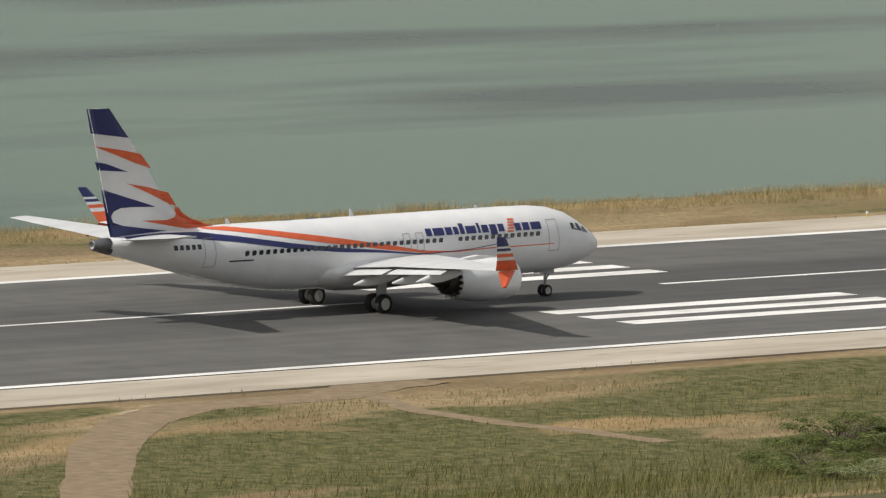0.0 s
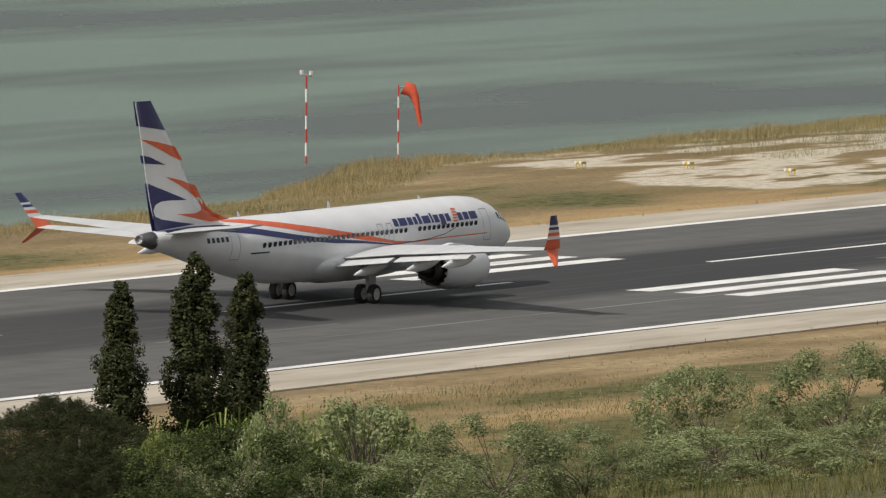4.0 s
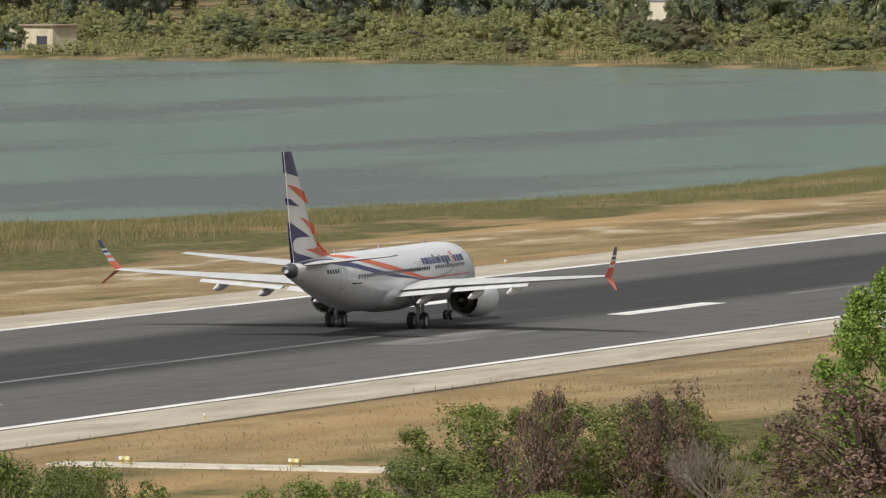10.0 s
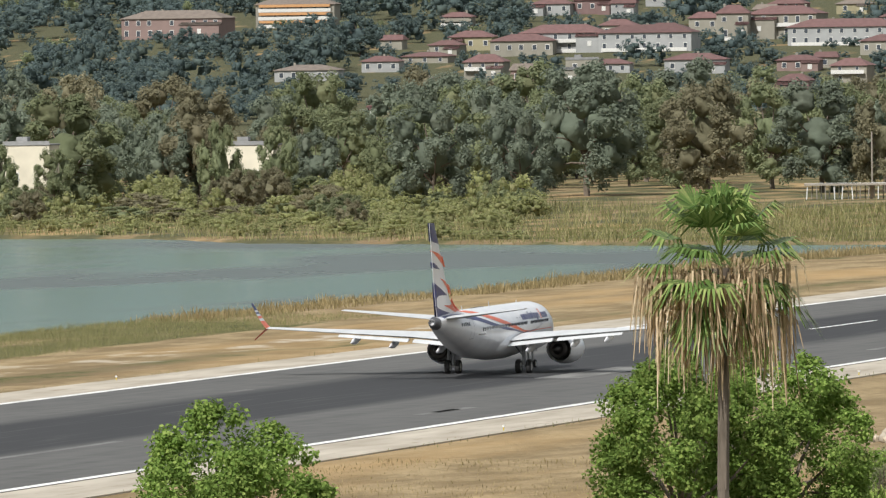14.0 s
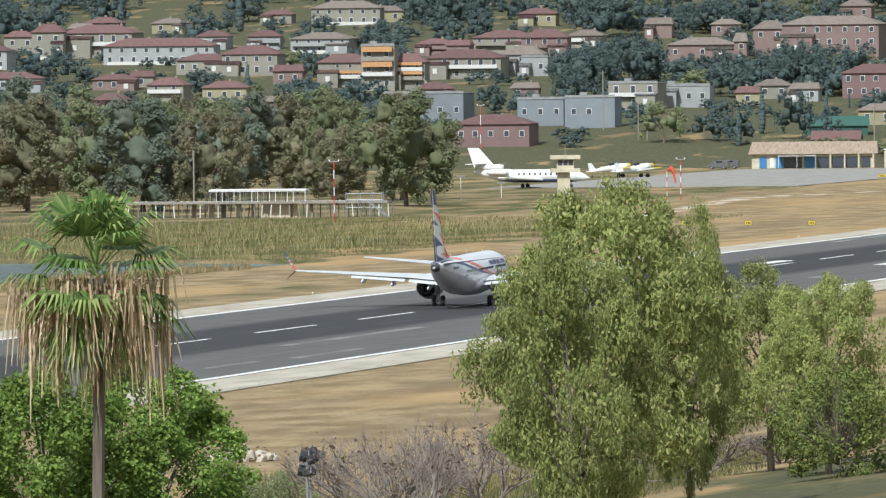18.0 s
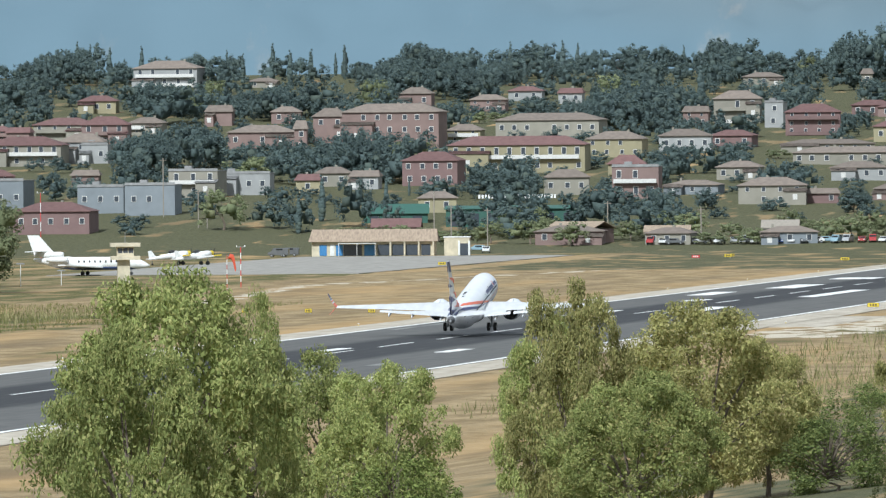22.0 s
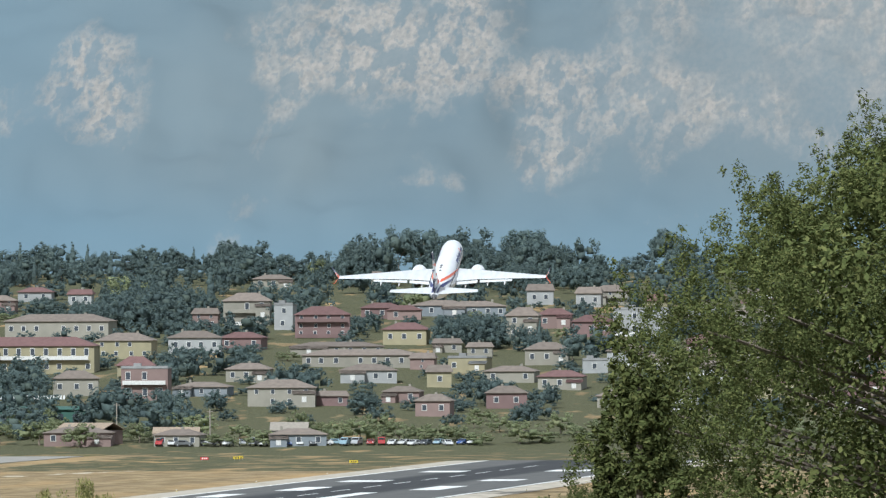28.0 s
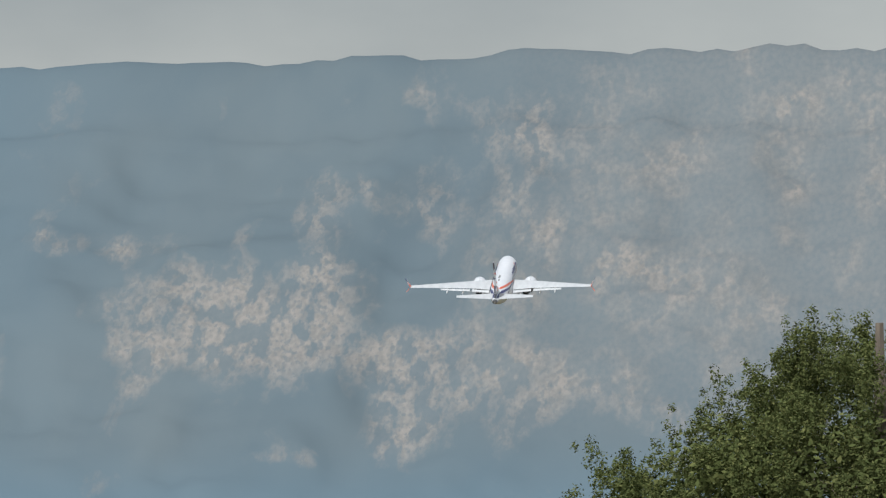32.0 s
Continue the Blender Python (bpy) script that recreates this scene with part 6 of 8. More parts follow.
for ga, gx, gw, gh in GROVES:
    for i in range(int(10 + gw * 90)):
        a, x = ga + gw * tr.uniform(-1, 1), gx + tr.uniform(-22, 22)
        y = on_hill(x, a)
        h = gh * tr.uniform(0.7, 1.1) * (1 - 0.45 * (abs(a - ga) / gw) ** 2)
        w = h * tr.uniform(0.75, 1.2)
        if clear_of_houses(x, y, hill(x, y), h, w):
            add_wood(x, y, h, w, i % 3, tr.uniform(0, 6.28))
for i in range(1700):
    x = 2650 + 880 * tr.random() ** 0.85
    y = on_hill(x, tr.uniform(74.6, 88.4))
    h = tr.uniform(4.5, 8) + 5 * tr.random() ** 2
    if x > 3290:
        h *= 0.8
    w = h * tr.uniform(0.95, 1.6)
    if not clear_of_houses(x, y, hill(x, y), h, w):
        h, w = tr.uniform(2, 3.5), tr.uniform(4, 7)
        if not clear_of_houses(x, y, hill(x, y), h, w):
            continue
    if i % 9 == 0:
        kind = tr.choice(("pine", "hilltree", "spire", "hillg", "hillg"))
        if kind == "spire":
            h, w = h * 1.4, h * 0.34
        tree(kind, x, y, h, w, i % 3, tr.uniform(0, 360))
    else:
        add_wood(x, y, h, w, i % 3, tr.uniform(0, 6.28))
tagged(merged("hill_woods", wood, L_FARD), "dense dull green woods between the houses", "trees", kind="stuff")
for i in range(190):
    a = 76.6 + 11.8 * i / 190 + tr.uniform(-0.05, 0.05)
    x = tr.uniform(3440, 3540)
    y = on_hill(x, a)
    kind = "spire" if tr.random() < 0.58 else tr.choice(("pine", "hilltree", "hill"))
    h = tr.uniform(6, 11.5) if kind == "spire" else tr.uniform(3.5, 7)
    if a > 84.4 and tr.random() < 0.16:
        kind, h = "pine", tr.uniform(8, 13)
    tree(kind, x, y, h, h * tr.uniform(0.22, 0.3) if kind == "spire" else h * tr.uniform(0.8, 1.3), i % 3, tr.uniform(0, 360))
for i in range(60):
    x = 2630 + tr.uniform(-10, 40)
    y = on_hill(x, 81.8 + 5.8 * i / 60)
    tree("hillg", x, y, tr.uniform(2.5, 5.5), tr.uniform(6, 10), i % 3, tr.uniform(0, 360))

# lines of sight kept open to the pale buildings among the trees
PALE = [(seen(x, y, 0)[0], seen(x, y, 0)[2]) for x, y in ((1688, 275), (1716, 247), (1649, 304))]


def hides_pale(x, y):
    a, _, d = seen(x, y, 0)
    return any(abs(a - pa) < 0.13 and d < pd + 6 for pa, pd in PALE)


# woods behind the far shore: tall willows and poplars, brownish ones towards the runway
made = 0
while made < 240:
    x = tr.uniform(1660, 2240)
    a = tr.uniform(66.5, 79.95)
    y = EYE.y + (x - EYE.x) / math.tan(radians(a))
    back = x - lerp(max(y, 66), FAR_SHORE)
    if back < 190 or (a > 77.4 and x < 1850) or hides_pale(x, y):
        continue
    made += 1
    kind = tr.choice(("far", "far", "farw", "farg", "farg")) if a < 78 else tr.choice(("far", "farw", "farw", "farg"))
    h = tr.uniform(14, 21) * (0.85 if back < 260 else 1) * tr.uniform(0.85, 1.1)
    tree(kind, x, y, h, h * tr.uniform(0.65, 0.95), made % 3, tr.uniform(0, 360))
for (pa, pd), low in zip(PALE, (4.6, 6.6, 5.4)):
    for e in (-0.14, 0.135):
        a, d = radians(pa + e), pd - tr.uniform(12, 25)
        tree("far", EYE.x + d * math.sin(a), EYE.y + d * math.cos(a), low + tr.uniform(5.5, 7.5), 6.5, int(e > 0), tr.uniform(0, 360))
    for i in range(9):
        a, d = radians(pa + 0.24 * (i / 8 - 0.5)), pd - tr.uniform(12, 40)
        tree(tr.choice(("far", "farw")), EYE.x + d * math.sin(a), EYE.y + d * math.cos(a), low * tr.uniform(0.75, 1.08), tr.uniform(4, 6.5), i % 3, tr.uniform(0, 360))
for i in range(120):
    y = 150 + 540 * i / 120 + tr.uniform(-3, 3)
    back = tr.uniform(30, 230)
    x = lerp(y, FAR_SHORE) + back
    if seen(x, y, 0)[0] > 77.3 and x < 1850:
        continue
    tree(tr.choice(("far", "farw", "far")), x, y, tr.uniform(2, 5.5), tr.uniform(4, 9), i % 3, tr.uniform(0, 360))


# ---- reeds and tall grass, uncountable ----
def blades(name, label, pts, hmin, hmax, width, material, seed):
    r = np.random.default_rng(seed)
    p = np.array(pts)
    n = len(p)
    a = r.random(n) * 6.2832
    h = hmin + (hmax - hmin) * r.random(n)
    h *= np.array([0.55 + 0.9 * abs(noise.noise(Vector((q[0] * 0.35, q[1] * 0.35, 6)))) + 0.5 * noise.noise(Vector((q[0] * 0.05, q[1] * 0.05, 2))) for q in pts])
    lean = np.stack([np.cos(a * 3), np.sin(a * 3), np.zeros(n)], 1) * (h * (0.1 + 0.5 * r.random(n)))[:, None]
    s = np.stack([np.cos(a), np.sin(a), np.zeros(n)], 1) * width
    up = np.zeros((n, 3))
    up[:, 2] = h
    tip = p + up + lean
    q = np.stack([p - s, p + s, tip + s * 0.35, tip - s * 0.35], 1)
    ob = new(name, quad_mesh(name, q, material))
    return tagged(ob, label, "reeds" if "reed" in name else "grass", kind="stuff")


TRACK = [(56.7, -75.4), (69.0, -62.0), (82.6, -46.8), (92.2, -38.0), (99.0, -34.1), (109.6, -33.7), (114.5, -31.2), (119.6, -30.0)]
BRANCH = [(112.1, -33.1), (108.6, -41.3), (108.3, -48.5), (109.3, -53.3), (109.4, -59.1)]
DIRT = mat("trodden_earth", [(0.3, (0.17, 0.12, 0.068)), (0.7, (0.27, 0.2, 0.12))], scale=1.2, rough=0.95, bump=0.02)
for path, half in ((TRACK, 1.7), (BRANCH, 0.8)):
    pts = []
    for (ax, ay), (bx, by) in zip(path, path[1:]):
        pts += [(ax + (bx - ax) * k / 6, ay + (by - ay) * k / 6) for k in range(6)]
    pts.append(path[-1])
    pv, pf = [], []
    for i, (px, py) in enumerate(pts):
        qx, qy = pts[min(i + 1, len(pts) - 1)]
        ox, oy = pts[max(i - 1, 0)]
        d = Vector((qy - oy, ox - qx, 0)).normalized() * half * (1 + 0.2 * noise.noise(Vector((px, py, 0))))
        z = hill(px, py) - 0.035
        pv += [(px - d.x, py - d.y, z), (px + d.x, py + d.y, z)]
        if i:
            pf.append((2 * i - 2, 2 * i - 1, 2 * i + 1, 2 * i))
    tagged(mesh_from("dirt_track", pv, pf, DIRT), "narrow bare earth track through the grass", "path", kind="structure")
gr = random.Random(7)


def patch(n, fn):
    out = []
    while len(out) < n:
        x, y = fn()
        w = wet(x, y)
        if w < 0.8 and not (x < 130 and y < -30 and near_seg(x, y, TRACK) < 1.7 or near_seg(x, y, BRANCH) < 0.9):
            c = noise.noise(Vector((x * 0.25, y * 0.25, 0)))
            if c > gr.uniform(-0.7, 0.25):
                out.append((x, y, ground_z(x, y) - 0.05))
    return out


def bank(x0, x1, depth):
    def f():
        x = gr.uniform(x0, x1)
        return x, lerp(x, SHORE) - depth * gr.random() ** 1.3 + 0.5
    return f


def spit():
    if gr.random() < 0.06:
        k = gr.random()
        return 706 - 9 * k + gr.gauss(0, 2), 157 + 4 * k + gr.gauss(0, 2)
    y = gr.uniform(70, 164)
    a, b = lerp(y, SPIT_IN), min(lerp(y, SPIT_OUT), 790)
    return gr.uniform(a, b), y


blades("shore_reeds", "dry golden reeds along the lagoon bank", patch(130000, bank(60, 620, 8)), 0.15, 0.8, 0.011, L_REED, 1)
blades("shore_reeds", "green stems among the dry reeds", patch(50000, bank(60, 620, 9)), 0.12, 0.6, 0.011, L_REEDG, 15)
blades("shore_reeds", "green and straw reeds on the lagoon bank", patch(150000, bank(420, 1020, 22)), 0.2, 0.65, 0.012, L_REEDG, 2)
blades("spit_reeds", "straw coloured reeds on the low spit", patch(50000, spit), 0.25, 0.85, 0.018, L_REEDG, 3)
blades("spit_reeds", "dry tan reeds on the low spit", patch(50000, spit), 0.25, 0.9, 0.018, L_REED, 13)
blades("shore_reeds", "low dry reeds along the bank", patch(14000, bank(1000, 1330, 9)), 0.3, 1.1, 0.05, L_REED, 4)


def far_bank():
    y = gr.uniform(80, 640)
    return lerp(y, FAR_SHORE) + 4 + 260 * gr.random() ** 1.1, y


blades("far_reeds", "pale green reed belt behind the lagoon", patch(50000, far_bank), 0.5, 2.2, 0.06, L_REEDG, 5)


def field(x0, x1, y0, y1):
    return lambda: (gr.uniform(x0, x1), gr.uniform(y0, y1))


blades("field_grass", "rough green and straw grass tufts", patch(90000, field(40, 240, -86, -36)), 0.08, 0.4, 0.016, L_FIELD, 6)
blades("field_grass", "dry straw grass tufts", patch(26000, field(200, 640, -75, -33)), 0.08, 0.3, 0.03, L_REED, 7)
blades("verge_weeds", "small weeds on the shoulder joints", patch(1500, lambda: (gr.uniform(60, 900), gr.choice((-29.9, 29.9)) + gr.gauss(0, 0.5))), 0.1, 0.4, 0.03, L_REEDG, 8)
blades("marsh_grass", "tall pale marsh grass by the pool", patch(9000, field(1000, 1500, -150, -50)), 0.4, 1.4, 0.06, L_REEDG, 9)
blades("marsh_grass", "dark marsh growth by the lane", patch(22000, field(1330, 1760, 70, 150)), 0.2, 0.8, 0.05, L_FIELD, 10)
blades("slope_grass", "rank green and straw growth on the near slope", patch(110000, field(30, 560, -118, -62)), 0.2, 1.1, 0.02, L_FIELD, 11)
scrub = []
sc = random.Random(21)
for i in range(1150):
    y = sc.uniform(110, 700)
    x = lerp(y, FAR_SHORE) + 8 + 270 * sc.random()
    if wet(x, y) < -3 and not (seen(x, y, 0)[0] > 77.3 and x < 1850):
        back = x - lerp(y, FAR_SHORE)
        add_wood(x, y, sc.uniform(1.0, 2.4) + sc.uniform(1.5, 4.5) * smooth(60, 220, back), sc.uniform(3.5, 7), i % 3, sc.uniform(0, 6.28), scrub)
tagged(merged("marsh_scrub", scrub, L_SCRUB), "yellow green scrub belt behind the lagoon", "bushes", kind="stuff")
blades("spit_grass", "low dull green grass on the narrow spit end", patch(9000, lambda: (lambda k: (706 - 35 * k + gr.gauss(0, 2.2), 157 + 15 * k + gr.gauss(0, 2.2)))(gr.random())), 0.08, 0.35, 0.03, L_FIELD, 14)


# ---- trees and bushes of the near slope ----
tree("dark", 115.4, -66.0, 1.6, 6.5, 1, 67)
tree("dark", 100.4, -79.0, 1.9, 7.3, 0, 134)
tree("dark", 106.2, -84.0, 0.8, 3.8, 1, 201)
tree("green", 117.9, -78.0, 3.1, 8.5, 0, 268)
tree("olive", 110.2, -92.0, 0.8, 9.5, 1, 335)
tree("dark", 108.7, -88.0, 1.4, 6.4, 0, 42)
tree("rust", 124.3, -76.0, 4.2, 3.4, 1, 109)
tree("green", 93.5, -98.0, 0.8, 7.7, 0, 176)
tree("dark", 96.7, -102.0, 0.8, 9.2, 1, 243)
tree("olive", 87.7, -98.0, 0.8, 6.1, 0, 310)
tree("green", 96.8, -106.0, 0.8, 8.0, 1, 17)
tree("dark", 89.0, -92.0, 0.8, 4.9, 0, 84)
tree("dark", 126.4, -76.0, 3.8, 6.6, 1, 151)
tree("green", 125.6, -80.0, 4.0, 6.6, 0, 218)
tree("darkconifer", 156.2, -63.5, 6.1, 8.2, 1, 285)
tree("darkconifer", 124.7, -85.6, 5.6, 7.4, 1, 40)
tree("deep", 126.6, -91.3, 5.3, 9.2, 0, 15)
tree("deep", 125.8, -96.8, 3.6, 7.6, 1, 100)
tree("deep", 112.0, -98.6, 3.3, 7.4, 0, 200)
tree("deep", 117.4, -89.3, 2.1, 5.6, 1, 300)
tree("dark", 147.7, -70.0, 2.5, 10.7, 0, 352)
tree("dark", 157.3, -68.0, 4.0, 12.5, 1, 59)
tree("dark", 155.0, -74.0, 1.8, 10.4, 0, 126)
tree("cypress", 167.1, -59.5, 9.9, 2.9, 1, 193)
tree("cypress", 171.8, -60.5, 11.0, 3.4, 0, 260)
tree("cypress", 177.4, -59.5, 9.8, 2.8, 1, 327)
tree("green", 133.3, -68.0, 3.1, 7.1, 0, 34)
tree("rust", 130.0, -66.0, 2.9, 2.5, 1, 101)
tree("rust", 136.2, -67.0, 3.4, 2.8, 0, 168)
tree("green", 123.8, -68.0, 2.7, 7.3, 1, 235)
tree("green", 134.1, -72.0, 2.8, 6.8, 0, 302)
tree("cane", 172.9, -61.0, 4.2, 6.1, 1, 9)
tree("cane", 181.4, -61.0, 2.5, 5.6, 0, 76)
tree("cane", 185.8, -61.0, 3.0, 5.1, 1, 143)
tree("dark", 169.5, -66.0, 1.6, 9.8, 0, 210)
tree("cane", 177.9, -66.0, 1.0, 5.5, 1, 277)
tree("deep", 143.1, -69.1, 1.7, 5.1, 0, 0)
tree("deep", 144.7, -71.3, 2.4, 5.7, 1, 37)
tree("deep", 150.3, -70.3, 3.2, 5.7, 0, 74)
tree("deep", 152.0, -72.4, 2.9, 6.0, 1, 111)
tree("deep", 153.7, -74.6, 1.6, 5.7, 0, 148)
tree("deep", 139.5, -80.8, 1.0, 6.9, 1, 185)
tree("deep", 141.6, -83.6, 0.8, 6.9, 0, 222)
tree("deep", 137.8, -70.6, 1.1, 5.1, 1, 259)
tree("green", 149.7, -74.0, 4.7, 3.7, 0, 344)
tree("olive", 150.8, -78.0, 5.3, 4.2, 1, 51)
tree("olive", 155.3, -80.0, 5.3, 6.5, 0, 118)
tree("olive", 155.4, -86.0, 4.2, 7.9, 1, 185)
tree("olive", 183.3, -80.0, 5.2, 6.9, 0, 252)
tree("olive", 196.3, -80.0, 5.3, 7.9, 1, 319)
tree("olive", 199.6, -82.0, 4.7, 4.9, 0, 26)
tree("olive", 160.5, -88.0, 3.3, 6.8, 1, 93)
tree("olive", 125.8, -92.0, 3.8, 8.0, 0, 160)
tree("olive", 138.9, -92.0, 3.2, 8.7, 1, 227)
tree("olive", 167.0, -92.0, 2.4, 10.3, 0, 294)
tree("olive", 178.5, -92.0, 1.9, 8.8, 1, 1)
tree("olive", 202.3, -84.0, 3.9, 7.4, 0, 68)
tree("olive", 200.4, -82.0, 3.7, 4.2, 1, 135)
tree("olive", 200.7, -86.0, 2.9, 7.2, 0, 202)
tree("green", 220.5, -80.0, 3.3, 4.3, 1, 269)
tree("dark", 222.2, -82.0, 4.8, 5.8, 0, 336)
tree("green", 230.6, -82.0, 4.1, 5.9, 1, 43)
tree("dark", 235.1, -84.0, 7.5, 6.5, 0, 110)
tree("dark", 237.9, -86.0, 6.9, 8.9, 1, 177)
tree("olive", 199.9, -94.0, 2.2, 8.3, 0, 244)
tree("cane", 224.4, -92.0, 2.1, 4.8, 1, 311)
tree("rust", 252.7, -70.0, 5.5, 4.4, 0, 18)
tree("dark", 229.9, -84.0, 8.3, 6.7, 1, 85)
tree("dark", 233.6, -86.0, 7.5, 6.9, 0, 152)
tree("dark", 253.3, -84.0, 9.0, 7.2, 1, 219)
tree("dark", 241.2, -86.0, 8.3, 6.6, 0, 286)
tree("green", 249.5, -88.0, 6.3, 6.5, 1, 353)
tree("dark", 263.3, -86.0, 6.2, 7.3, 0, 60)
tree("green", 266.6, -88.0, 5.0, 5.1, 1, 127)
tree("cane", 275.9, -86.0, 4.2, 4.3, 0, 194)
tree("cane", 281.3, -86.0, 3.7, 3.9, 1, 261)
tree("rust", 251.0, -94.0, 2.8, 3.3, 0, 328)
tree("dark", 239.7, -90.0, 6.5, 7.0, 1, 35)
tree("dark", 273.0, -84.0, 5.4, 4.3, 0, 102)
tree("cane", 280.8, -84.0, 4.2, 4.4, 1, 169)
tree("cane", 290.9, -84.0, 3.4, 5.0, 0, 236)
tree("green", 299.4, -84.0, 3.5, 4.9, 1, 303)
tree("green", 306.6, -84.0, 3.4, 4.5, 0, 10)
tree("cane", 263.0, -86.0, 4.4, 3.4, 1, 77)
tree("green", 327.8, -84.0, 5.9, 10.2, 0, 144)
tree("green", 330.4, -86.0, 5.7, 8.7, 1, 211)
tree("dark", 317.1, -84.0, 4.0, 5.7, 0, 278)
tree("rust", 322.0, -93.0, 5.2, 3.6, 1, 345)
tree("green", 324.9, -92.0, 5.3, 7.5, 0, 52)
tree("green", 289.7, -96.0, 2.8, 11.2, 1, 119)
tree("cane", 294.5, -98.0, 1.9, 4.5, 0, 186)
tree("rust", 320.7, -88.2, 6.0, 3.8, 1, 253)
tree("rust", 326.6, -92.0, 5.3, 5.6, 0, 320)
tree("bare", 311.3, -98.8, 4.6, 5.4, 1, 27)
tree("rust", 304.0, -107.4, 5.0, 9.0, 0, 94)
tree("broad", 325.6, -103.2, 8.9, 7.6, 1, 161)
tree("dark", 392.6, -92.0, 3.5, 5.6, 0, 228)
tree("green", 332.3, -98.0, 3.2, 8.5, 1, 295)
tree("cane", 412.4, -92.0, 2.0, 6.8, 0, 2)
tree("cane", 427.5, -92.0, 2.4, 4.3, 1, 69)
tree("cane", 415.0, -93.0, 0.8, 5.3, 0, 136)
tree("green", 396.3, -94.0, 1.8, 4.9, 1, 203)
tree("dark", 430.0, -84.0, 3.3, 4.9, 0, 270)
tree("green", 441.9, -86.0, 2.2, 6.3, 1, 337)
tree("broad", 354.3, -113.0, 8.9, 7.9, 0, 44)
tree("broad", 360.6, -115.0, 8.8, 7.8, 1, 111)
tree("palm", 318.3, -122.0, 14.0, 6.0, 0, 178)
tree("olive", 477.4, -96.0, 3.0, 3.1, 1, 245)
tree("olive", 485.7, -96.0, 2.8, 2.8, 0, 312)
tree("bare", 466.6, -104.0, 5.6, 10.0, 1, 19)
tree("cane", 460.5, -100.0, 2.0, 6.0, 0, 86)
tree("bare", 436.5, -110.0, 6.6, 8.0, 1, 153)
tree("bare", 450.3, -112.0, 6.2, 9.7, 0, 220)
tree("bare", 463.8, -114.0, 4.8, 9.9, 1, 287)
tree("bare", 485.6, -116.0, 2.9, 10.0, 0, 354)
tree("bare", 499.1, -118.0, 2.0, 7.7, 1, 61)
tree("olive", 467.1, -98.0, 2.9, 2.7, 0, 128)
tree("olive", 479.5, -98.0, 2.6, 3.1, 1, 195)
tree("euc", 395.9, -126.0, 13.1, 9.4, 0, 262)
tree("euc", 405.1, -128.0, 11.4, 3.8, 1, 329)
tree("euc", 352.2, -132.0, 11.0, 5.9, 0, 36)
tree("euc", 482.1, -120.0, 8.9, 6.7, 1, 103)
tree("euc", 458.5, -125.9, 8.5, 5.9, 0, 170)
tree("bare", 421.3, -114.0, 6.4, 8.3, 1, 237)
tree("euc2", 411.8, -140.0, 10.8, 4.9, 0, 304)
tree("euc", 435.1, -136.0, 9.2, 4.7, 1, 11)
tree("euc2", 493.5, -136.0, 9.3, 8.7, 0, 78)
tree("euc2", 501.8, -138.0, 7.0, 5.3, 1, 145)
tree("euc", 399.9, -144.0, 7.0, 6.6, 0, 212)
tree("green", 447.6, -128.0, 4.2, 5.8, 1, 279)
tree("euc2", 458.7, -150.0, 8.1, 4.7, 0, 346)
tree("dark", 531.3, -140.0, 4.4, 8.1, 1, 53)
tree("dark", 492.6, -142.0, 3.4, 5.7, 0, 120)
tree("conifer", 154.3, -189.2, 17.3, 14.4, 1, 187)
tree("conifer", 126.7, -184.0, 9.8, 6.8, 1, 254)
tree("juniper", 106.1, -186.0, 11.5, 1.9, 0, 321)


# ---- airfield fittings, ruin, jetty, apron and parked vehicles ----
YELLOW = plain("yellow_enamel", (0.62, 0.47, 0.04), rough=0.4)
BLACKP = plain("black_paint", (0.03, 0.03, 0.032), rough=0.5)
REDP = plain("red_paint", (0.52, 0.05, 0.045), rough=0.5)
ORANGEC = plain("orange_windsock_cloth", (0.62, 0.10, 0.05), rough=0.85)
WHITEP = plain("white_outdoor_paint", (0.72, 0.72, 0.70), rough=0.55)
CREAMP = plain("cream_render", (0.55, 0.49, 0.36), rough=0.9, scale=0.8, vary=0.18, bump=0.01)
GALV = plain("dull_galvanised_steel", (0.34, 0.35, 0.36), rough=0.5, metal=0.6)
TIMBER = plain("weathered_timber", (0.28, 0.25, 0.21), rough=0.9, scale=2)
STONE = mat("pale_rubble_stone", [(0.3, (0.30, 0.25, 0.18)), (0.7, (0.56, 0.48, 0.36))], scale=1.2, rough=0.95, bump=0.04, rand=0.2)
TANROOF = mat("faded_tile_roof", [(0.3, (0.23, 0.175, 0.13)), (0.7, (0.38, 0.30, 0.22))], scale=0.9, rough=0.95, stretch=(1, 3, 1), bump=0.03)
GREENSHED = plain("dark_green_sheeting", (0.04, 0.11, 0.085), rough=0.6)
BLUEP = plain("faded_blue_paint", (0.06, 0.2, 0.42), rough=0.5)
GRAVEL = mat("pale_gravel", [(0.3, (0.44, 0.40, 0.32)), (0.7, (0.66, 0.62, 0.53))], scale=1.5, rough=0.95, bump=0.02)


def one(name, label, category, x, y, rz=0.0, group="", z=None):
    return thing(name, label, category, pose(x, y, (ground_z(x, y) if z is None else z), 0, 0, rz), group)


def boxes(name, dims, material, parent, label="", bevel=0.02):
    bm = bmesh.new()
    for d in dims:
        box(bm, *d, bevel)
    return part(name, bm, material, parent, label)


def tubes(name, rows, material, parent, label="", n=8):
    bm = bmesh.new()
    for a, b, r in rows:
        tube(bm, a, b, r, r, n)
    return part(name, bm, material, parent, label)


def striped_mast(top, x, y, h, n, r=0.06):
    for i in range(n):
        tubes("band", [((x, y, h * i / n), (x, y, h * (i + 1) / n), r)], REDP if i % 2 == 0 else WHITEP, top)


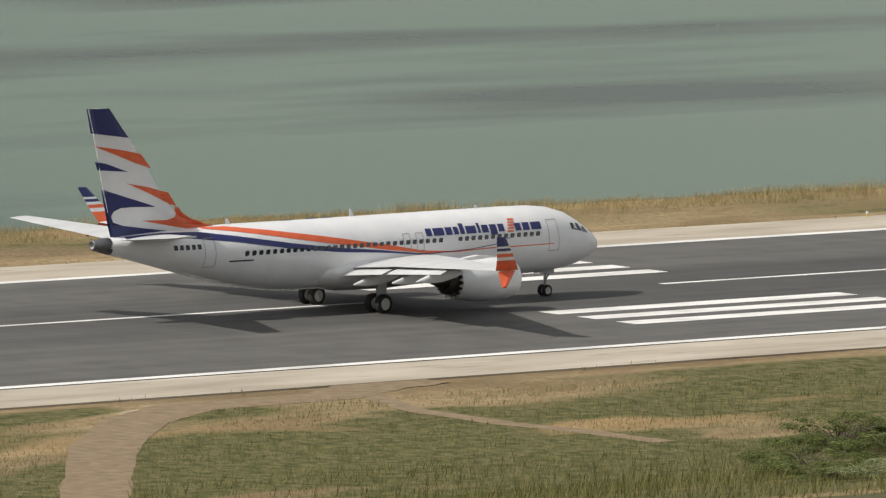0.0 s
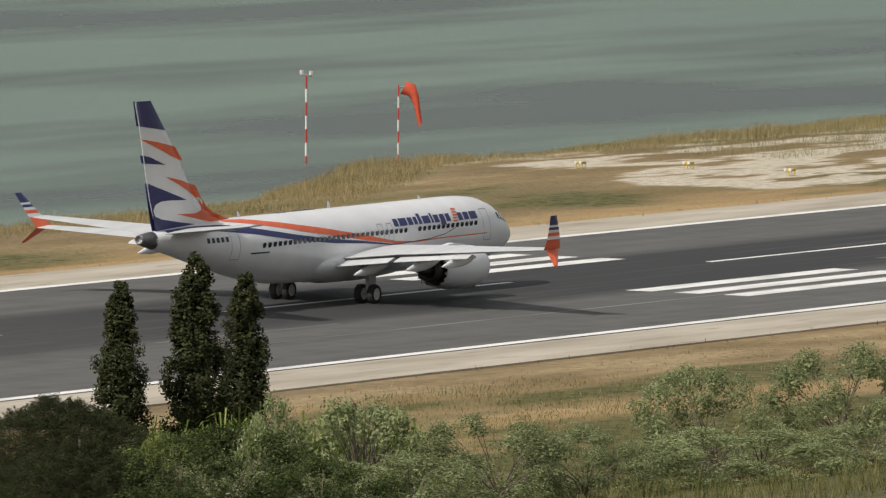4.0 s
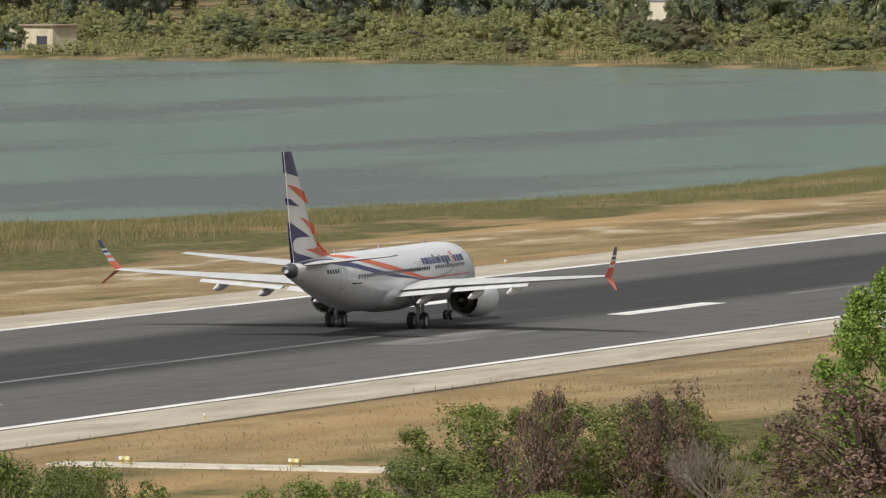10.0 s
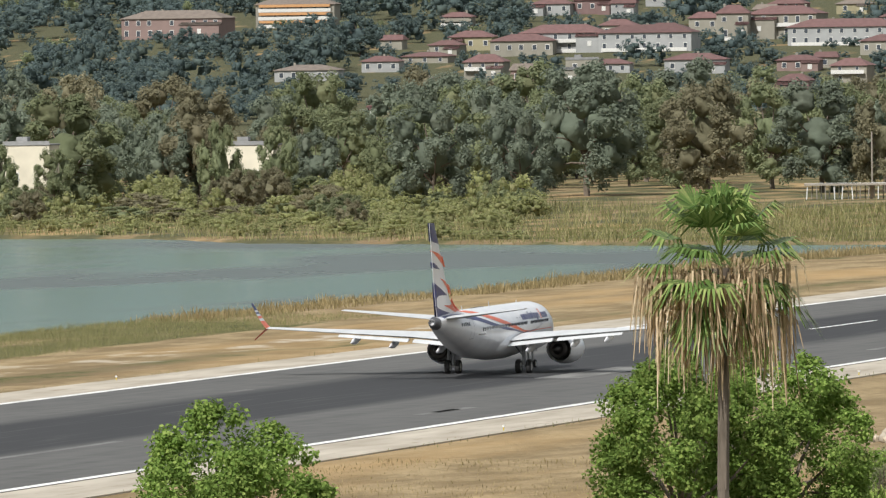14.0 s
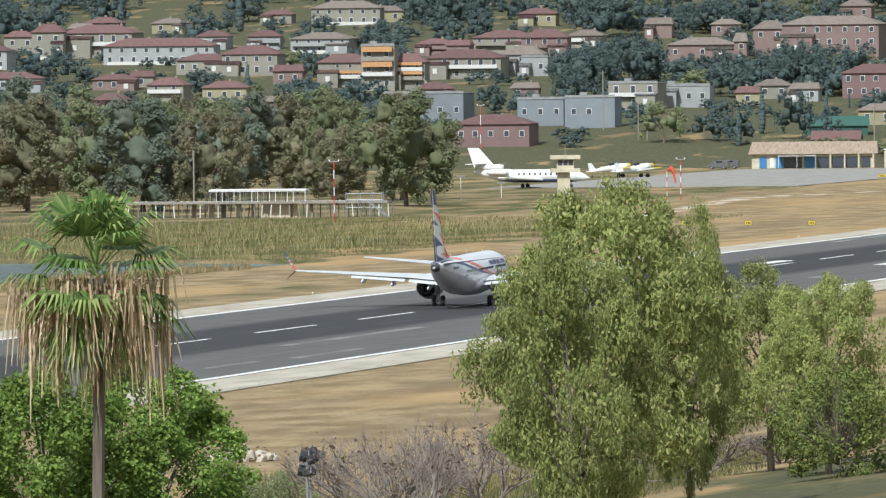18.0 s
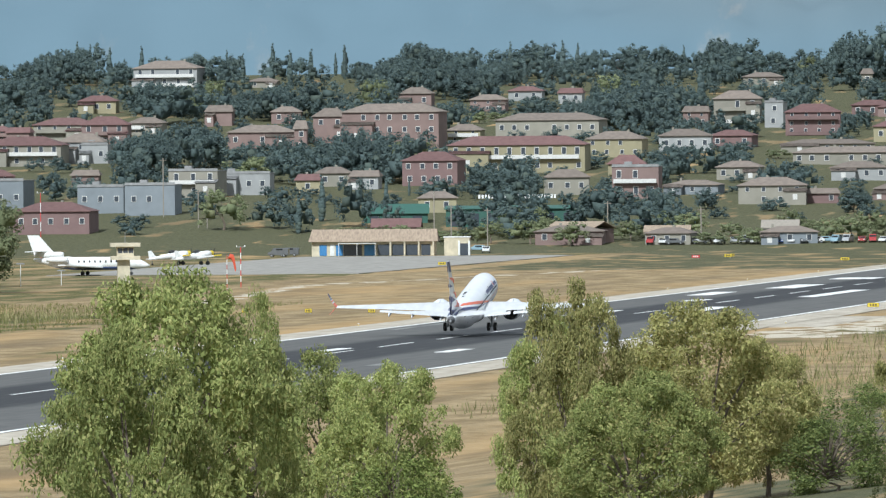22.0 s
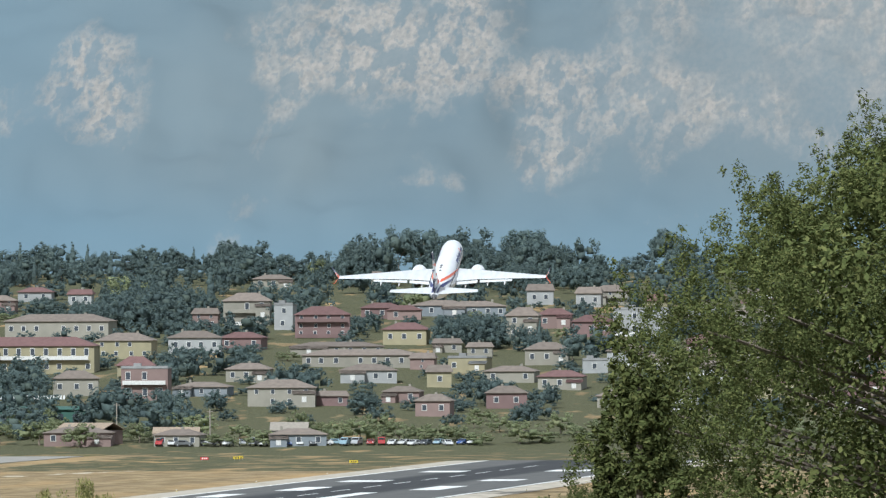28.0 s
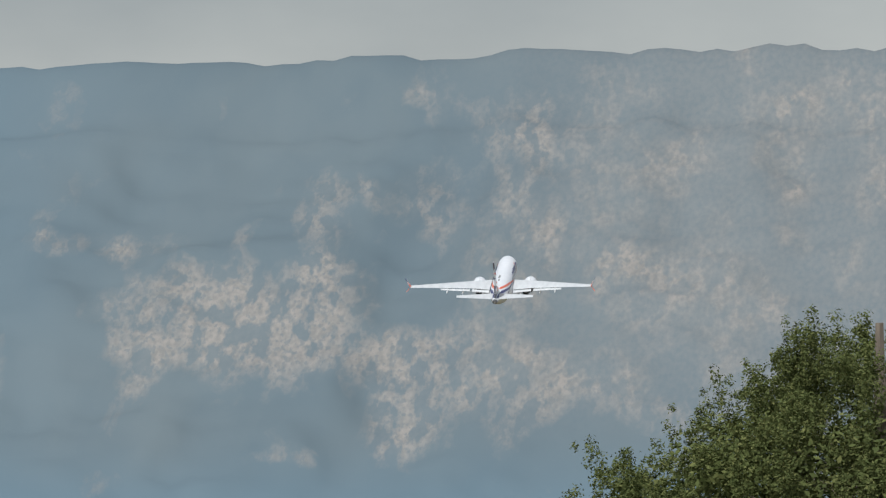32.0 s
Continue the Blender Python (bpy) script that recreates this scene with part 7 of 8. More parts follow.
def windsock(x, y, h, turn):
    top = one("windsock", "red windsock hanging from a striped pole", "windsock", x, y, turn, "windsocks")
    striped_mast(top, 0, 0, h, 7)
    tubes("ring_arm", [((0, 0, h - 0.15), (0.5, 0, h - 0.15), 0.04)], GALV, top)
    bm = bmesh.new()
    prof = ((0.35, -0.2, 0.42), (0.9, -0.35, 0.40), (1.2, -1.0, 0.34), (1.35, -1.9, 0.27), (1.5, -2.7, 0.2))
    loft(bm, [[(px + r * 0.5 * math.sin(q), r * math.cos(q), h + pz + r * math.sin(q)) for q in [6.2832 * i / 12 for i in range(12)]] for px, pz, r in prof], caps=False)
    part("sock", bm, ORANGEC, top, "faded red cloth sock", smooth=True)
    boxes("foot", [(0, 0, 0.05, 0.7, 0.7, 0.14)], CONCRETE, top)


def t_mast(x, y, h, turn):
    top = one("warning_mast", "red and white striped mast with a lamp bar", "mast", x, y, turn, "striped masts")
    striped_mast(top, 0, 0, h, 7, 0.08)
    tubes("lamp_bar", [((0, -0.75, h), (0, 0.75, h), 0.05)], GALV, top)
    for s in (-0.7, 0.7):
        boxes("obstruction_lamp", [(0, s, h + 0.16, 0.2, 0.2, 0.28)], WHITEP, top)


windsock(404.6, 75, 5.5, -60)
t_mast(404, 82, 6.4, -30)
windsock(1951.1, 112.1, 5.8, -75)
t_mast(1965.4, 111.9, 7.0, 10)
t_mast(1729.3, 129.3, 9.2, 10)
t_mast(2470, 233, 14.5, 10)

# approach-slope lights
for x, y in ((403.4, -40.7), (404, -49.5), (402, 59), (406, 53), (404, 44), (406, 37)):
    top = one("approach_light", "yellow approach slope light on short legs", "runway light", x, y, 4, "approach slope lights")
    boxes("housing", [(0, 0, 0.4, 0.6, 0.55, 0.18)], YELLOW, top)
    for yy in (-0.18, 0.18):
        tubes("lens_hood", [((-0.42, yy, 0.43), (-0.3, yy, 0.43), 0.1)], WHITEP, top)
    for xx in (-0.22, 0.22):
        for yy in (-0.22, 0.22):
            tubes("leg", [((xx, yy, -0.1), (xx, yy, 0.34), 0.03)], YELLOW, top)
top = one("gravel_strip", "pale gravel strip under the approach lights", "gravel", 403.5, -47, 0, z=ground_z(403.5, -47))
tagged(top, "pale gravel strip under the approach lights", "gravel", kind="structure")
bm = bmesh.new()
gr2 = random.Random(3)
ring = []
for i in range(40):
    q = 6.2832 * i / 40
    ring.append((2.0 * math.copysign(abs(math.cos(q)) ** 0.5, math.cos(q)) + gr2.uniform(-0.3, 0.3), 10.5 * math.copysign(abs(math.sin(q)) ** 0.5, math.sin(q)) + gr2.uniform(-0.3, 0.3)))
loft(bm, [[(px, py, -0.2) for px, py in ring], [(px * 0.97, py * 0.99, 0.09) for px, py in ring]])
part("bed", bm, GRAVEL, top)

# guidance boards and edge lights
for x, y, w, c in ((2289, 121, 2.0, YELLOW), (2409, 77, 2.0, YELLOW), (2331, 44.5, 2.4, YELLOW), (1675, -26.5 - 6, 1.6, YELLOW), (1646, 53, 1.3, YELLOW), (1641, 43, 1.3, YELLOW), (1651, 63, 1.3, YELLOW), (1644, -34, 1.3, YELLOW),
                   (2431.3, 78.6, 1.2, YELLOW), (1668.9, -27.0, 2.2, YELLOW), (2402, 83, 2.2, REDP)):
    col = "red" if c is REDP else "yellow"
    top = one("guidance_board", f"low {col} taxi guidance board", "sign", x, y, 8, "guidance boards")
    w *= 0.75
    boxes("panel", [(0, 0, 0.55, 0.22, w, 0.55)], c, top)
    boxes("frame", [(0, 0, 0.55, 0.16, w + 0.08, 0.62)], BLACKP, top)
    for k in (-1, 0, 1):
        boxes("marking", [(-0.12, k * w * 0.24, 0.55, 0.02, w * 0.14, 0.3)], BLACKP if c is YELLOW else WHITEP, top, bevel=0)
    for s in (-1, 1):
        boxes("leg", [(0, s * w * 0.35, 0.1, 0.08, 0.08, 0.5)], GALV, top)
for i in range(18):
    for s in (-1, 1):
        top = one("edge_light", "small raised runway edge light", "runway light", 210 + 120 * i, s * 29.0, 0, "edge lights", z=0.0)
        tubes("stem", [((0, 0, -0.05), (0, 0, 0.22), 0.04)], YELLOW, top)
        tubes("globe", [((0, 0, 0.22), (0, 0, 0.36), 0.08)], WHITEP, top)

# ---- ruin on the spit ----
ruin = one("stone_ruin", "roofless pale stone ruin on the low spit", "ruin", 678.3, 165.6, -32)
PLASTER = mat("flaking_grey_plaster", [(0.35, (0.22, 0.20, 0.17)), (0.7, (0.46, 0.42, 0.36))], scale=1.6, rough=0.95, bump=0.03, second=(0.7, (0.16, 0.14, 0.11), 0.5, 0.7))
sr = random.Random(9)


def slab(name, outline, v0, v1, material, parent):
    """An upright piece of wall with the outline (along, height), from depth v0 to v1."""
    bm = bmesh.new()
    loft(bm, [[(u, v, z) for u, z in outline] for v in (v0, v1)])
    bmesh.ops.recalc_face_normals(bm, faces=bm.faces)
    return part(name, bm, material, parent)


g0, g1 = -2.5, -0.05
slab("gable_pier", [(g0, -0.5), (g0 + 0.65, -0.5), (g0 + 0.65, 1.1), (g0, 1.3)], -0.2, 0.2, PLASTER, ruin)
slab("gable_pier", [(g0 + 1.25, -0.5), (g1, -0.5), (g1, 1.3), (g0 + 1.25, 1.1)], -0.2, 0.2, PLASTER, ruin)
slab("gable_sill", [(g0 + 0.65, -0.5), (g0 + 1.25, -0.5), (g0 + 1.25, 0.4), (g0 + 0.65, 0.4)], -0.19, 0.19, PLASTER, ruin)
slab("gable_top", [(g0, 1.3), (g0 + 0.65, 1.1), (g0 + 1.25, 1.1), (g1, 1.3), (g0 + 1.9, 1.72), (g0 + 1.35, 2.1), (g0 + 1.1, 2.12), (g0 + 0.5, 1.7)], -0.2, 0.2, PLASTER, ruin)
edges = [0.0, 1.9, 2.4, 4.2, 4.9, 6.6]
for i, (a, b) in enumerate(zip(edges, edges[1:])):
    n = 6
    top_line = [(b - (b - a) * k / n, (1.28 if i % 2 == 0 else 0.45) + (sr.uniform(-0.1, 0.12) if i % 2 == 0 else 0)) for k in range(n + 1)]
    slab("wall_length", [(a, -0.5), (b, -0.5)] + top_line, -0.05, 0.35, PLASTER, ruin)
slab("lintel", [(1.85, 1.1), (2.45, 1.1), (2.45, 1.3), (1.85, 1.32)], -0.04, 0.34, PLASTER, ruin)
slab("end_wall", [(6.1, -0.5), (6.6, -0.5), (6.6, 1.4), (6.1, 1.5)], 0.35, 3.2, PLASTER, ruin)
slab("back_wall", [(1.2, -0.5), (6.1, -0.5), (6.1, 1.1), (4, 1.2), (2.4, 1.1), (1.2, 0.9)], 2.8, 3.2, PLASTER, ruin)
for i in range(150):
    u, z = sr.uniform(g0, g1), sr.uniform(-0.1, 2.0)
    if z > 1.3 and abs(u - (g0 + 1.22)) > (2.1 - z) * 1.45 or (g0 + 0.55 < u < g0 + 1.35 and 0.3 < z < 1.2):
        continue
    bm = bmesh.new()
    box(bm, u, -0.2, z, sr.uniform(0.14, 0.3), 0.09, sr.uniform(0.09, 0.17), 0.02)
    part("stone", bm, STONE, ruin)
for i in range(70):
    bm = bmesh.new()
    s0 = sr.uniform(0.08, 0.22)
    u = sr.uniform(0.1, 6.5)
    box(bm, u, sr.uniform(0.02, 0.28), 1.3 + s0 * 0.2 if not (1.8 < u < 2.5 or 4.1 < u < 5) else 0.5, s0 * 1.5, s0 * 1.2, s0, 0.02, sr.uniform(0, 90))
    part("loose_stone", bm, STONE, ruin)
for x, y, h, m, nm, lb in ((705, 163, 1.8, TIMBER, "timber_post", "leaning weathered timber post"), (668.5, 141, 1.0, WHITEP, "white_post", "short white marker post")):
    top = one(nm, lb, "post", x, y)
    tubes("shaft", [((0, 0, -0.3), (0.08, 0, h), 0.07)], m, top)
for x, y, h, w in ((717, 158, 2.1, 3.4), (713, 153, 1.7, 3.4), (719, 155, 1.4, 3)):
    tree("dark", x, y, h, w, int(x) % 2, x)
bm = bmesh.new()
for i in range(700):
    k = sr.random()
    y = 82 + 70 * k
    x = lerp(y, SPIT_IN) + sr.uniform(-1.2, 1.6)
    if i % 6 == 0:
        x, y = 705 - 35 * k + sr.uniform(-2, 2), 154.5 + 16 * k
    g = bmesh.ops.create_cube(bm, size=sr.uniform(0.08, 0.3))["verts"]
    bmesh.ops.transform(bm, matrix=Matrix.LocRotScale((x, y + sr.uniform(-2, 2), -0.38), Euler((sr.random() * 3, sr.random() * 3, sr.random() * 3)), (1.3, 1, 0.6)), verts=g)
tagged(part("shore_stones", bm, STONE), "scattered pale stones along the spit edge", "stones", kind="stuff")
for x, y, s, m, nm, lb in ((637.5, 84.6, 0.9, CONCRETE, "concrete_block", "grey concrete block on the bank"), (639.2, 85.4, 0.7, CONCRETE, "concrete_block", "grey concrete block on the bank"), (645, 92, 0.7, BLUEP, "blue_drum", "faded blue drum on the bank")):
    top = one(nm, lb, "block" if m is CONCRETE else "drum", x, y, 20)
    if m is CONCRETE:
        boxes("body", [(0, 0, s * 0.3, s * 1.6, s, s * 0.7)], m, top, bevel=0.06)
    else:
        tubes("body", [((0, 0, 0), (0, 0, 0.9), 0.3)], m, top)
top = one("rock_pile", "heap of grey rocks in the dry grass", "rocks", 666, -60)
for i in range(60):
    q, d = sr.random() * 6.28, sr.random() ** 0.6
    bm = bmesh.new()
    g = bmesh.ops.create_icosphere(bm, subdivisions=1, radius=sr.uniform(0.2, 0.42))["verts"]
    for v in g:
        v.co *= sr.uniform(0.75, 1.15)
    bmesh.ops.translate(bm, vec=(d * 2.1 * math.cos(q), d * 2.1 * math.sin(q), 0.1 + 0.85 * (1 - d) * sr.random() ** 0.4), verts=g)
    part("rock", bm, STONE if i % 3 else CONCRETE, top)

# ---- floodlight posts in the slope's growth ----
for x, y, z, turn in ((405, -100, 6.6, 30), (474, -100, 6.7, 40), (654.5, -108.0, 2.5, 35), (457.0, -103.0, 7.1, 30)):
    zg = hill(x, y) - 0.05
    top = thing("floodlight_post", "steel post with a cluster of dark floodlights", "floodlight", pose(x, y, zg, 0, 0, turn), "floodlight posts")
    h = max(1.5, z - zg)
    tubes("post", [((0, 0, -0.3), (0, 0, h), 0.06)], GALV, top)
    tubes("crossbar", [((-0.85, 0, h - 0.15), (0.85, 0, h - 0.15), 0.04)], GALV, top)
    for i, (u, dz, tl) in enumerate(((-0.7, 0.15, 35), (-0.1, 0.32, 20), (0.55, 0.25, -25), (-0.4, -0.42, 15), (0.15, -0.45, -10), (0.75, -0.38, -30))):
        bm = bmesh.new()
        box(bm, 0, 0, 0, 0.5, 0.28, 0.32, 0.04)
        box(bm, 0, -0.17, 0, 0.42, 0.04, 0.24, 0.01)
        hd = part("lamp_head", bm, BLACKP, top)
        hd.matrix_basis = pose(u, 0, h - 0.05 + dz, 15, tl, tl)

# ---- jetty with canopy ----
jet_y0, jet_y1 = 173.0, 132.0
jetty = one("jetty", "long raised timber jetty on thin posts with a white canopy", "jetty", 1782, 152.5, 0, z=-0.1)
boxes("deck", [(0, -1.5, 2.35, 5, 42, 0.28)], TIMBER, jetty)
jr = random.Random(2)
for i in range(30):
    yy = 19 - 41.5 * i / 29
    for xx in (-2.2, 1.8):
        tubes("post", [((xx + jr.uniform(-0.2, 0.2), yy + jr.uniform(-0.3, 0.3), -0.8), (xx, yy, 2.3), 0.09)], WHITEP if jr.random() < 0.55 else TIMBER, jetty, n=6)
for i in range(9):
    boxes("pier_wall", [(jr.uniform(-1, 1), 9 - 2.4 * i + jr.uniform(-0.5, 0.5), 1.0, 0.3, jr.uniform(0.5, 1.0), 2.5)], CREAMP if i % 2 else TIMBER, jetty)
boxes("hut", [(0.5, -4.3, 1.0, 2.4, 4.6, 2.6)], CREAMP, jetty, "small cream hut below the deck")
boxes("rail", [(-2.45, -1.5, 2.62, 0.06, 42, 0.06)], WHITEP, jetty)
for i in range(18):
    yy = 6.2 - 15.4 * (i + 0.5) / 18
    bm = bmesh.new()
    ringn = 7
    loft(bm, [[(xx, yy + 0.45 * math.cos(math.pi * k / 6), 4.3 + 0.24 * math.sin(math.pi * k / 6)) for k in range(7)] for xx in (-1.9, 1.6)], closed=True)
    part("canopy_vault", bm, WHITEP, jetty, smooth=True)
boxes("canopy_beam", [(-1.8, -1.5, 4.22, 0.15, 15.6, 0.2), (1.5, -1.5, 4.22, 0.15, 15.6, 0.2)], WHITEP, jetty)
for i in range(17):
    yy = 6.0 - 15.2 * i / 16
    for xx in (-1.75, 1.45):
        tubes("canopy_post", [((xx, yy, 2.45), (xx, yy, 4.2), 0.06)], WHITEP if i % 3 else GALV, jetty, n=6)
stage = one("scaffold_stair", "grey steel scaffold stair at the jetty end", "scaffold", 1774, 133, 0, z=-0.1)
for yy in (2.5, 0.5, -1.5, -3.2):
    for xx in (-0.8, 0.8):
        tubes("post", [((xx, yy, -0.3), (xx, yy, 3.9), 0.06)], GALV, stage, n=6)
for zz2 in (1.6, 2.8, 3.8):
    tubes("rail", [((-0.8, 2.5, zz2), (-0.8, -3.2, zz2), 0.045), ((0.8, 2.5, zz2), (0.8, -3.2, zz2), 0.045)], GALV, stage, n=6)
boxes("platform", [(0, 1.0, 2.75, 1.8, 3.2, 0.1)], GALV, stage)
tubes("stair_string", [((-0.8, -0.6, 2.8), (-0.8, -4.2, 0), 0.08), ((0.8, -0.6, 2.8), (0.8, -4.2, 0), 0.08)], GALV, stage, n=6)
pole = one("timber_pole", "tall thin brown timber pole", "pole", 1800, 165, 0)
tubes("shaft", [((0, 0, -0.5), (0, 0, 10.5), 0.13)], TIMBER, pole)

# ---- watch tower and small mast ----
top = one("watch_tower", "cream concrete watch tower with a wide top", "tower", 2035.3, 143.5, 12)
boxes("column", [(0, 0.3, 2.2, 2.0, 2.2, 4.8)], CREAMP, top)
boxes("deck", [(0, 0, 4.6, 3.9, 5.2, 0.7)], CREAMP, top)
boxes("cabin", [(0, 0, 5.8, 2.6, 3.0, 1.8)], CREAMP, top)
for yy in (-0.95, 0, 0.95):
    boxes("pane", [(-1.31, yy, 5.95, 0.06, 0.8, 0.9)], PANE, top)
boxes("roof", [(0, 0, 6.95, 4.0, 5.3, 0.7)], CREAMP, top)
tubes("aerial", [((0, 0, 7.3), (0, 0, 9.2), 0.05)], GALV, top)
for x, y, h in ((2004.8, 157.2, 4.0), (2017.0, 152.0, 2.6), (3824.0, 470.0, 3.0)):
    top = one("lamp_mast", "thin pale mast with a crossbar lamp", "mast", x, y, 0, "lamp masts")
    tubes("shaft", [((0, 0, -0.2), (0, 0, h), 0.06)], WHITEP, top)
    boxes("lamp", [(0, 0, h, 0.3, 1.4, 0.22)], GALV, top)


# ---- parked aircraft on the apron ----
def ring_of(x, zc, ry, rz, n=14):
    return [(x, ry * math.cos(6.2832 * i / n), zc + rz * math.sin(6.2832 * i / n)) for i in range(n)]


def blade_part(name, pts, th, material, parent, flat=True, label=""):
    """Wing or fin from four corner points, th thick at the middle."""
    bm = bmesh.new()
    off = Vector((0, 0, th / 2)) if flat else Vector((0, th / 2, 0))
    a = [bm.verts.new(Vector(p) + off) for p in pts]
    b = [bm.verts.new(Vector(p) - off) for p in pts]
    bm.faces.new(a)
    bm.faces.new(b[::-1])
    for i in range(len(pts)):
        bm.faces.new((a[i], b[i], b[(i + 1) % len(pts)], a[(i + 1) % len(pts)]))
    bmesh.ops.recalc_face_normals(bm, faces=bm.faces)
    return part(name, bm, material, parent, label)


def wheel_leg(parent, x, y, z, r):
    leg = tubes("leg", [((x, y, r), (x, y, z), 0.07)], GALV, parent)
    bm = bmesh.new()
    for s in (-0.13, 0.13):
        tube(bm, (x, y + s - 0.08, r), (x, y + s + 0.08, r), r, r, 14)
    part("wheel", bm, BLACKP, leg)


bizjet = one("business_jet", "white parked jet with a tall tail and dark belly", "airplane", 2165.9, 171.4, -94, z=0.06)
bm = bmesh.new()
loft(bm, [ring_of(x, z, ry, rz) for x, z, ry, rz in ((11.4, 1.75, 0.1, 0.1), (10.6, 1.85, 0.55, 0.55), (9.2, 2.1, 0.95, 1.0), (7, 2.25, 1.15, 1.22), (-4, 2.25, 1.15, 1.22), (-7.5, 2.5, 0.9, 0.95), (-10.5, 2.9, 0.35, 0.4), (-11.2, 3.0, 0.15, 0.15))])
part("fuselage", bm, WHITEP, bizjet, smooth=True)
bm = bmesh.new()
loft(bm, [ring_of(x, z, ry, rz) for x, z, ry, rz in ((9.5, 1.62, 0.5, 0.5), (7, 1.5, 0.98, 0.55), (-3.5, 1.5, 0.98, 0.55), (-7, 1.85, 0.5, 0.4))])
part("belly", bm, plain("navy_belly_paint", (0.05, 0.07, 0.15), rough=0.35), bizjet, "dark blue underside", smooth=True)
for s in (-1, 1):
    blade_part("wing", [(2.6, s * 0.8, 1.45), (-2.8, s * 0.8, 1.45), (-4.2, s * 9.6, 2.0), (-2.7, s * 9.6, 2.0)], 0.22, WHITEP, bizjet)
    blade_part("tailplane", [(-8.6, s * 0.2, 4.6), (-10.8, s * 0.2, 4.6), (-12, s * 3.8, 4.5), (-10.9, s * 3.8, 4.5)], 0.12, WHITEP, bizjet)
    bm = bmesh.new()
    loft(bm, [ring_of(x, 2.95, r, r) for x, r in ((-4.2, 0.5), (-4.9, 0.6), (-7.2, 0.55), (-8.3, 0.34))])
    bmesh.ops.translate(bm, vec=(0, s * 1.75, 0), verts=bm.verts)
    part("engine", bm, WHITEP, bizjet, smooth=True)
    wheel_leg(bizjet, -1.2, s * 2.0, 1.4, 0.38)
bm = bmesh.new()
loft(bm, [ring_of(x, 3.9, r, r) for x, r in ((-5.4, 0.45), (-6.2, 0.58), (-9.5, 0.5), (-11, 0.3))])
part("centre_engine", bm, WHITEP, bizjet, smooth=True)
blade_part("fin", [(-6.6, 0, 3.6), (-11.0, 0, 3.6), (-12.4, 0, 7.6), (-10.2, 0, 7.6)], 0.3, WHITEP, bizjet, False)
for k in range(8):
    for s in (-1, 1):
        boxes("cabin_window", [(5.2 - 1.05 * k, s * 1.13, 2.6, 0.35, 0.06, 0.42)], BLACKP, bizjet)
boxes("windscreen", [(9.0, 0, 2.85, 0.7, 1.2, 0.34)], BLACKP, bizjet, bevel=0.08)
wheel_leg(bizjet, 7.8, 0, 1.5, 0.3)


def fire_plane(x, y, turn):
    top = one("firefighting_plane", "small white and yellow firefighting propeller plane", "airplane", x, y, turn, "firefighting planes", z=0.06)
    m = Matrix.Rotation(radians(-9), 4, "Y")
    def P(bm):
        bmesh.ops.transform(bm, matrix=Matrix.Translation((0, 0, 0.55)) @ m, verts=bm.verts)
        return bm
    bm = bmesh.new()
    loft(bm, [ring_of(a, z, ry, rz, 10) for a, z, ry, rz in ((3.3, 1.35, 0.5, 0.5), (2.6, 1.35, 0.62, 0.66), (0.5, 1.35, 0.62, 0.8), (-2.0, 1.4, 0.4, 0.5), (-5.0, 1.5, 0.12, 0.18))])
    part("fuselage", P(bm), WHITEP, top, smooth=True)
    bm = bmesh.new()
    loft(bm, [ring_of(3.32, 1.35, 0.55, 0.55, 10), ring_of(3.9, 1.35, 0.42, 0.42, 10)])
    part("cowling", P(bm), YELLOW, top, "yellow engine cowling")
    bm = bmesh.new()
    for q in range(4):
        g = box(bm, 4.0, 0, 0, 0.06, 0.18, 2.4) if q < 2 else None
        if g:
            bmesh.ops.transform(bm, matrix=Matrix.Translation((0, 0, 1.35)) @ Matrix.Rotation(radians(45 + 90 * q), 4, "X"), verts=g)
    part("propeller", P(bm), BLACKP, top)
    bm = bmesh.new()
    box(bm, 0.0, 0, 2.2, 1.3, 0.8, 0.6, 0.15)
    part("canopy", P(bm), BLACKP, top, "dark glazed cockpit canopy")
    for s in (-1, 1):
        w = blade_part("wing", [(1.5, s * 0.5, 1.55), (-0.5, s * 0.5, 1.4), (-0.4, s * 7.0, 1.95), (1.3, s * 7.0, 2.05)], 0.25, WHITEP, top)
        blade_part("wing_tip", [(1.35, s * 7.02, 2.05), (-0.42, s * 7.02, 1.95), (-0.3, s * 7.8, 2.0), (1.0, s * 7.8, 2.08)], 0.24, YELLOW, w)
        blade_part("tailplane", [(-4.2, s * 0.1, 1.25), (-5.2, s * 0.1, 1.2), (-5.2, s * 2.2, 1.25), (-4.5, s * 2.2, 1.3)], 0.1, WHITEP, top)
        wheel_leg(top, 1.6, s * 1.3, 1.5, 0.4)
    blade_part("fin", [(-3.6, 0, 1.5), (-5.2, 0, 1.1), (-5.5, 0, 2.9), (-4.8, 0, 3.0)], 0.14, WHITEP, top, False)
    wheel_leg(top, -4.6, 0, 0.9, 0.18)


fire_plane(2341.0, 183.5, -62)
fire_plane(2337.3, 177.9, -50)

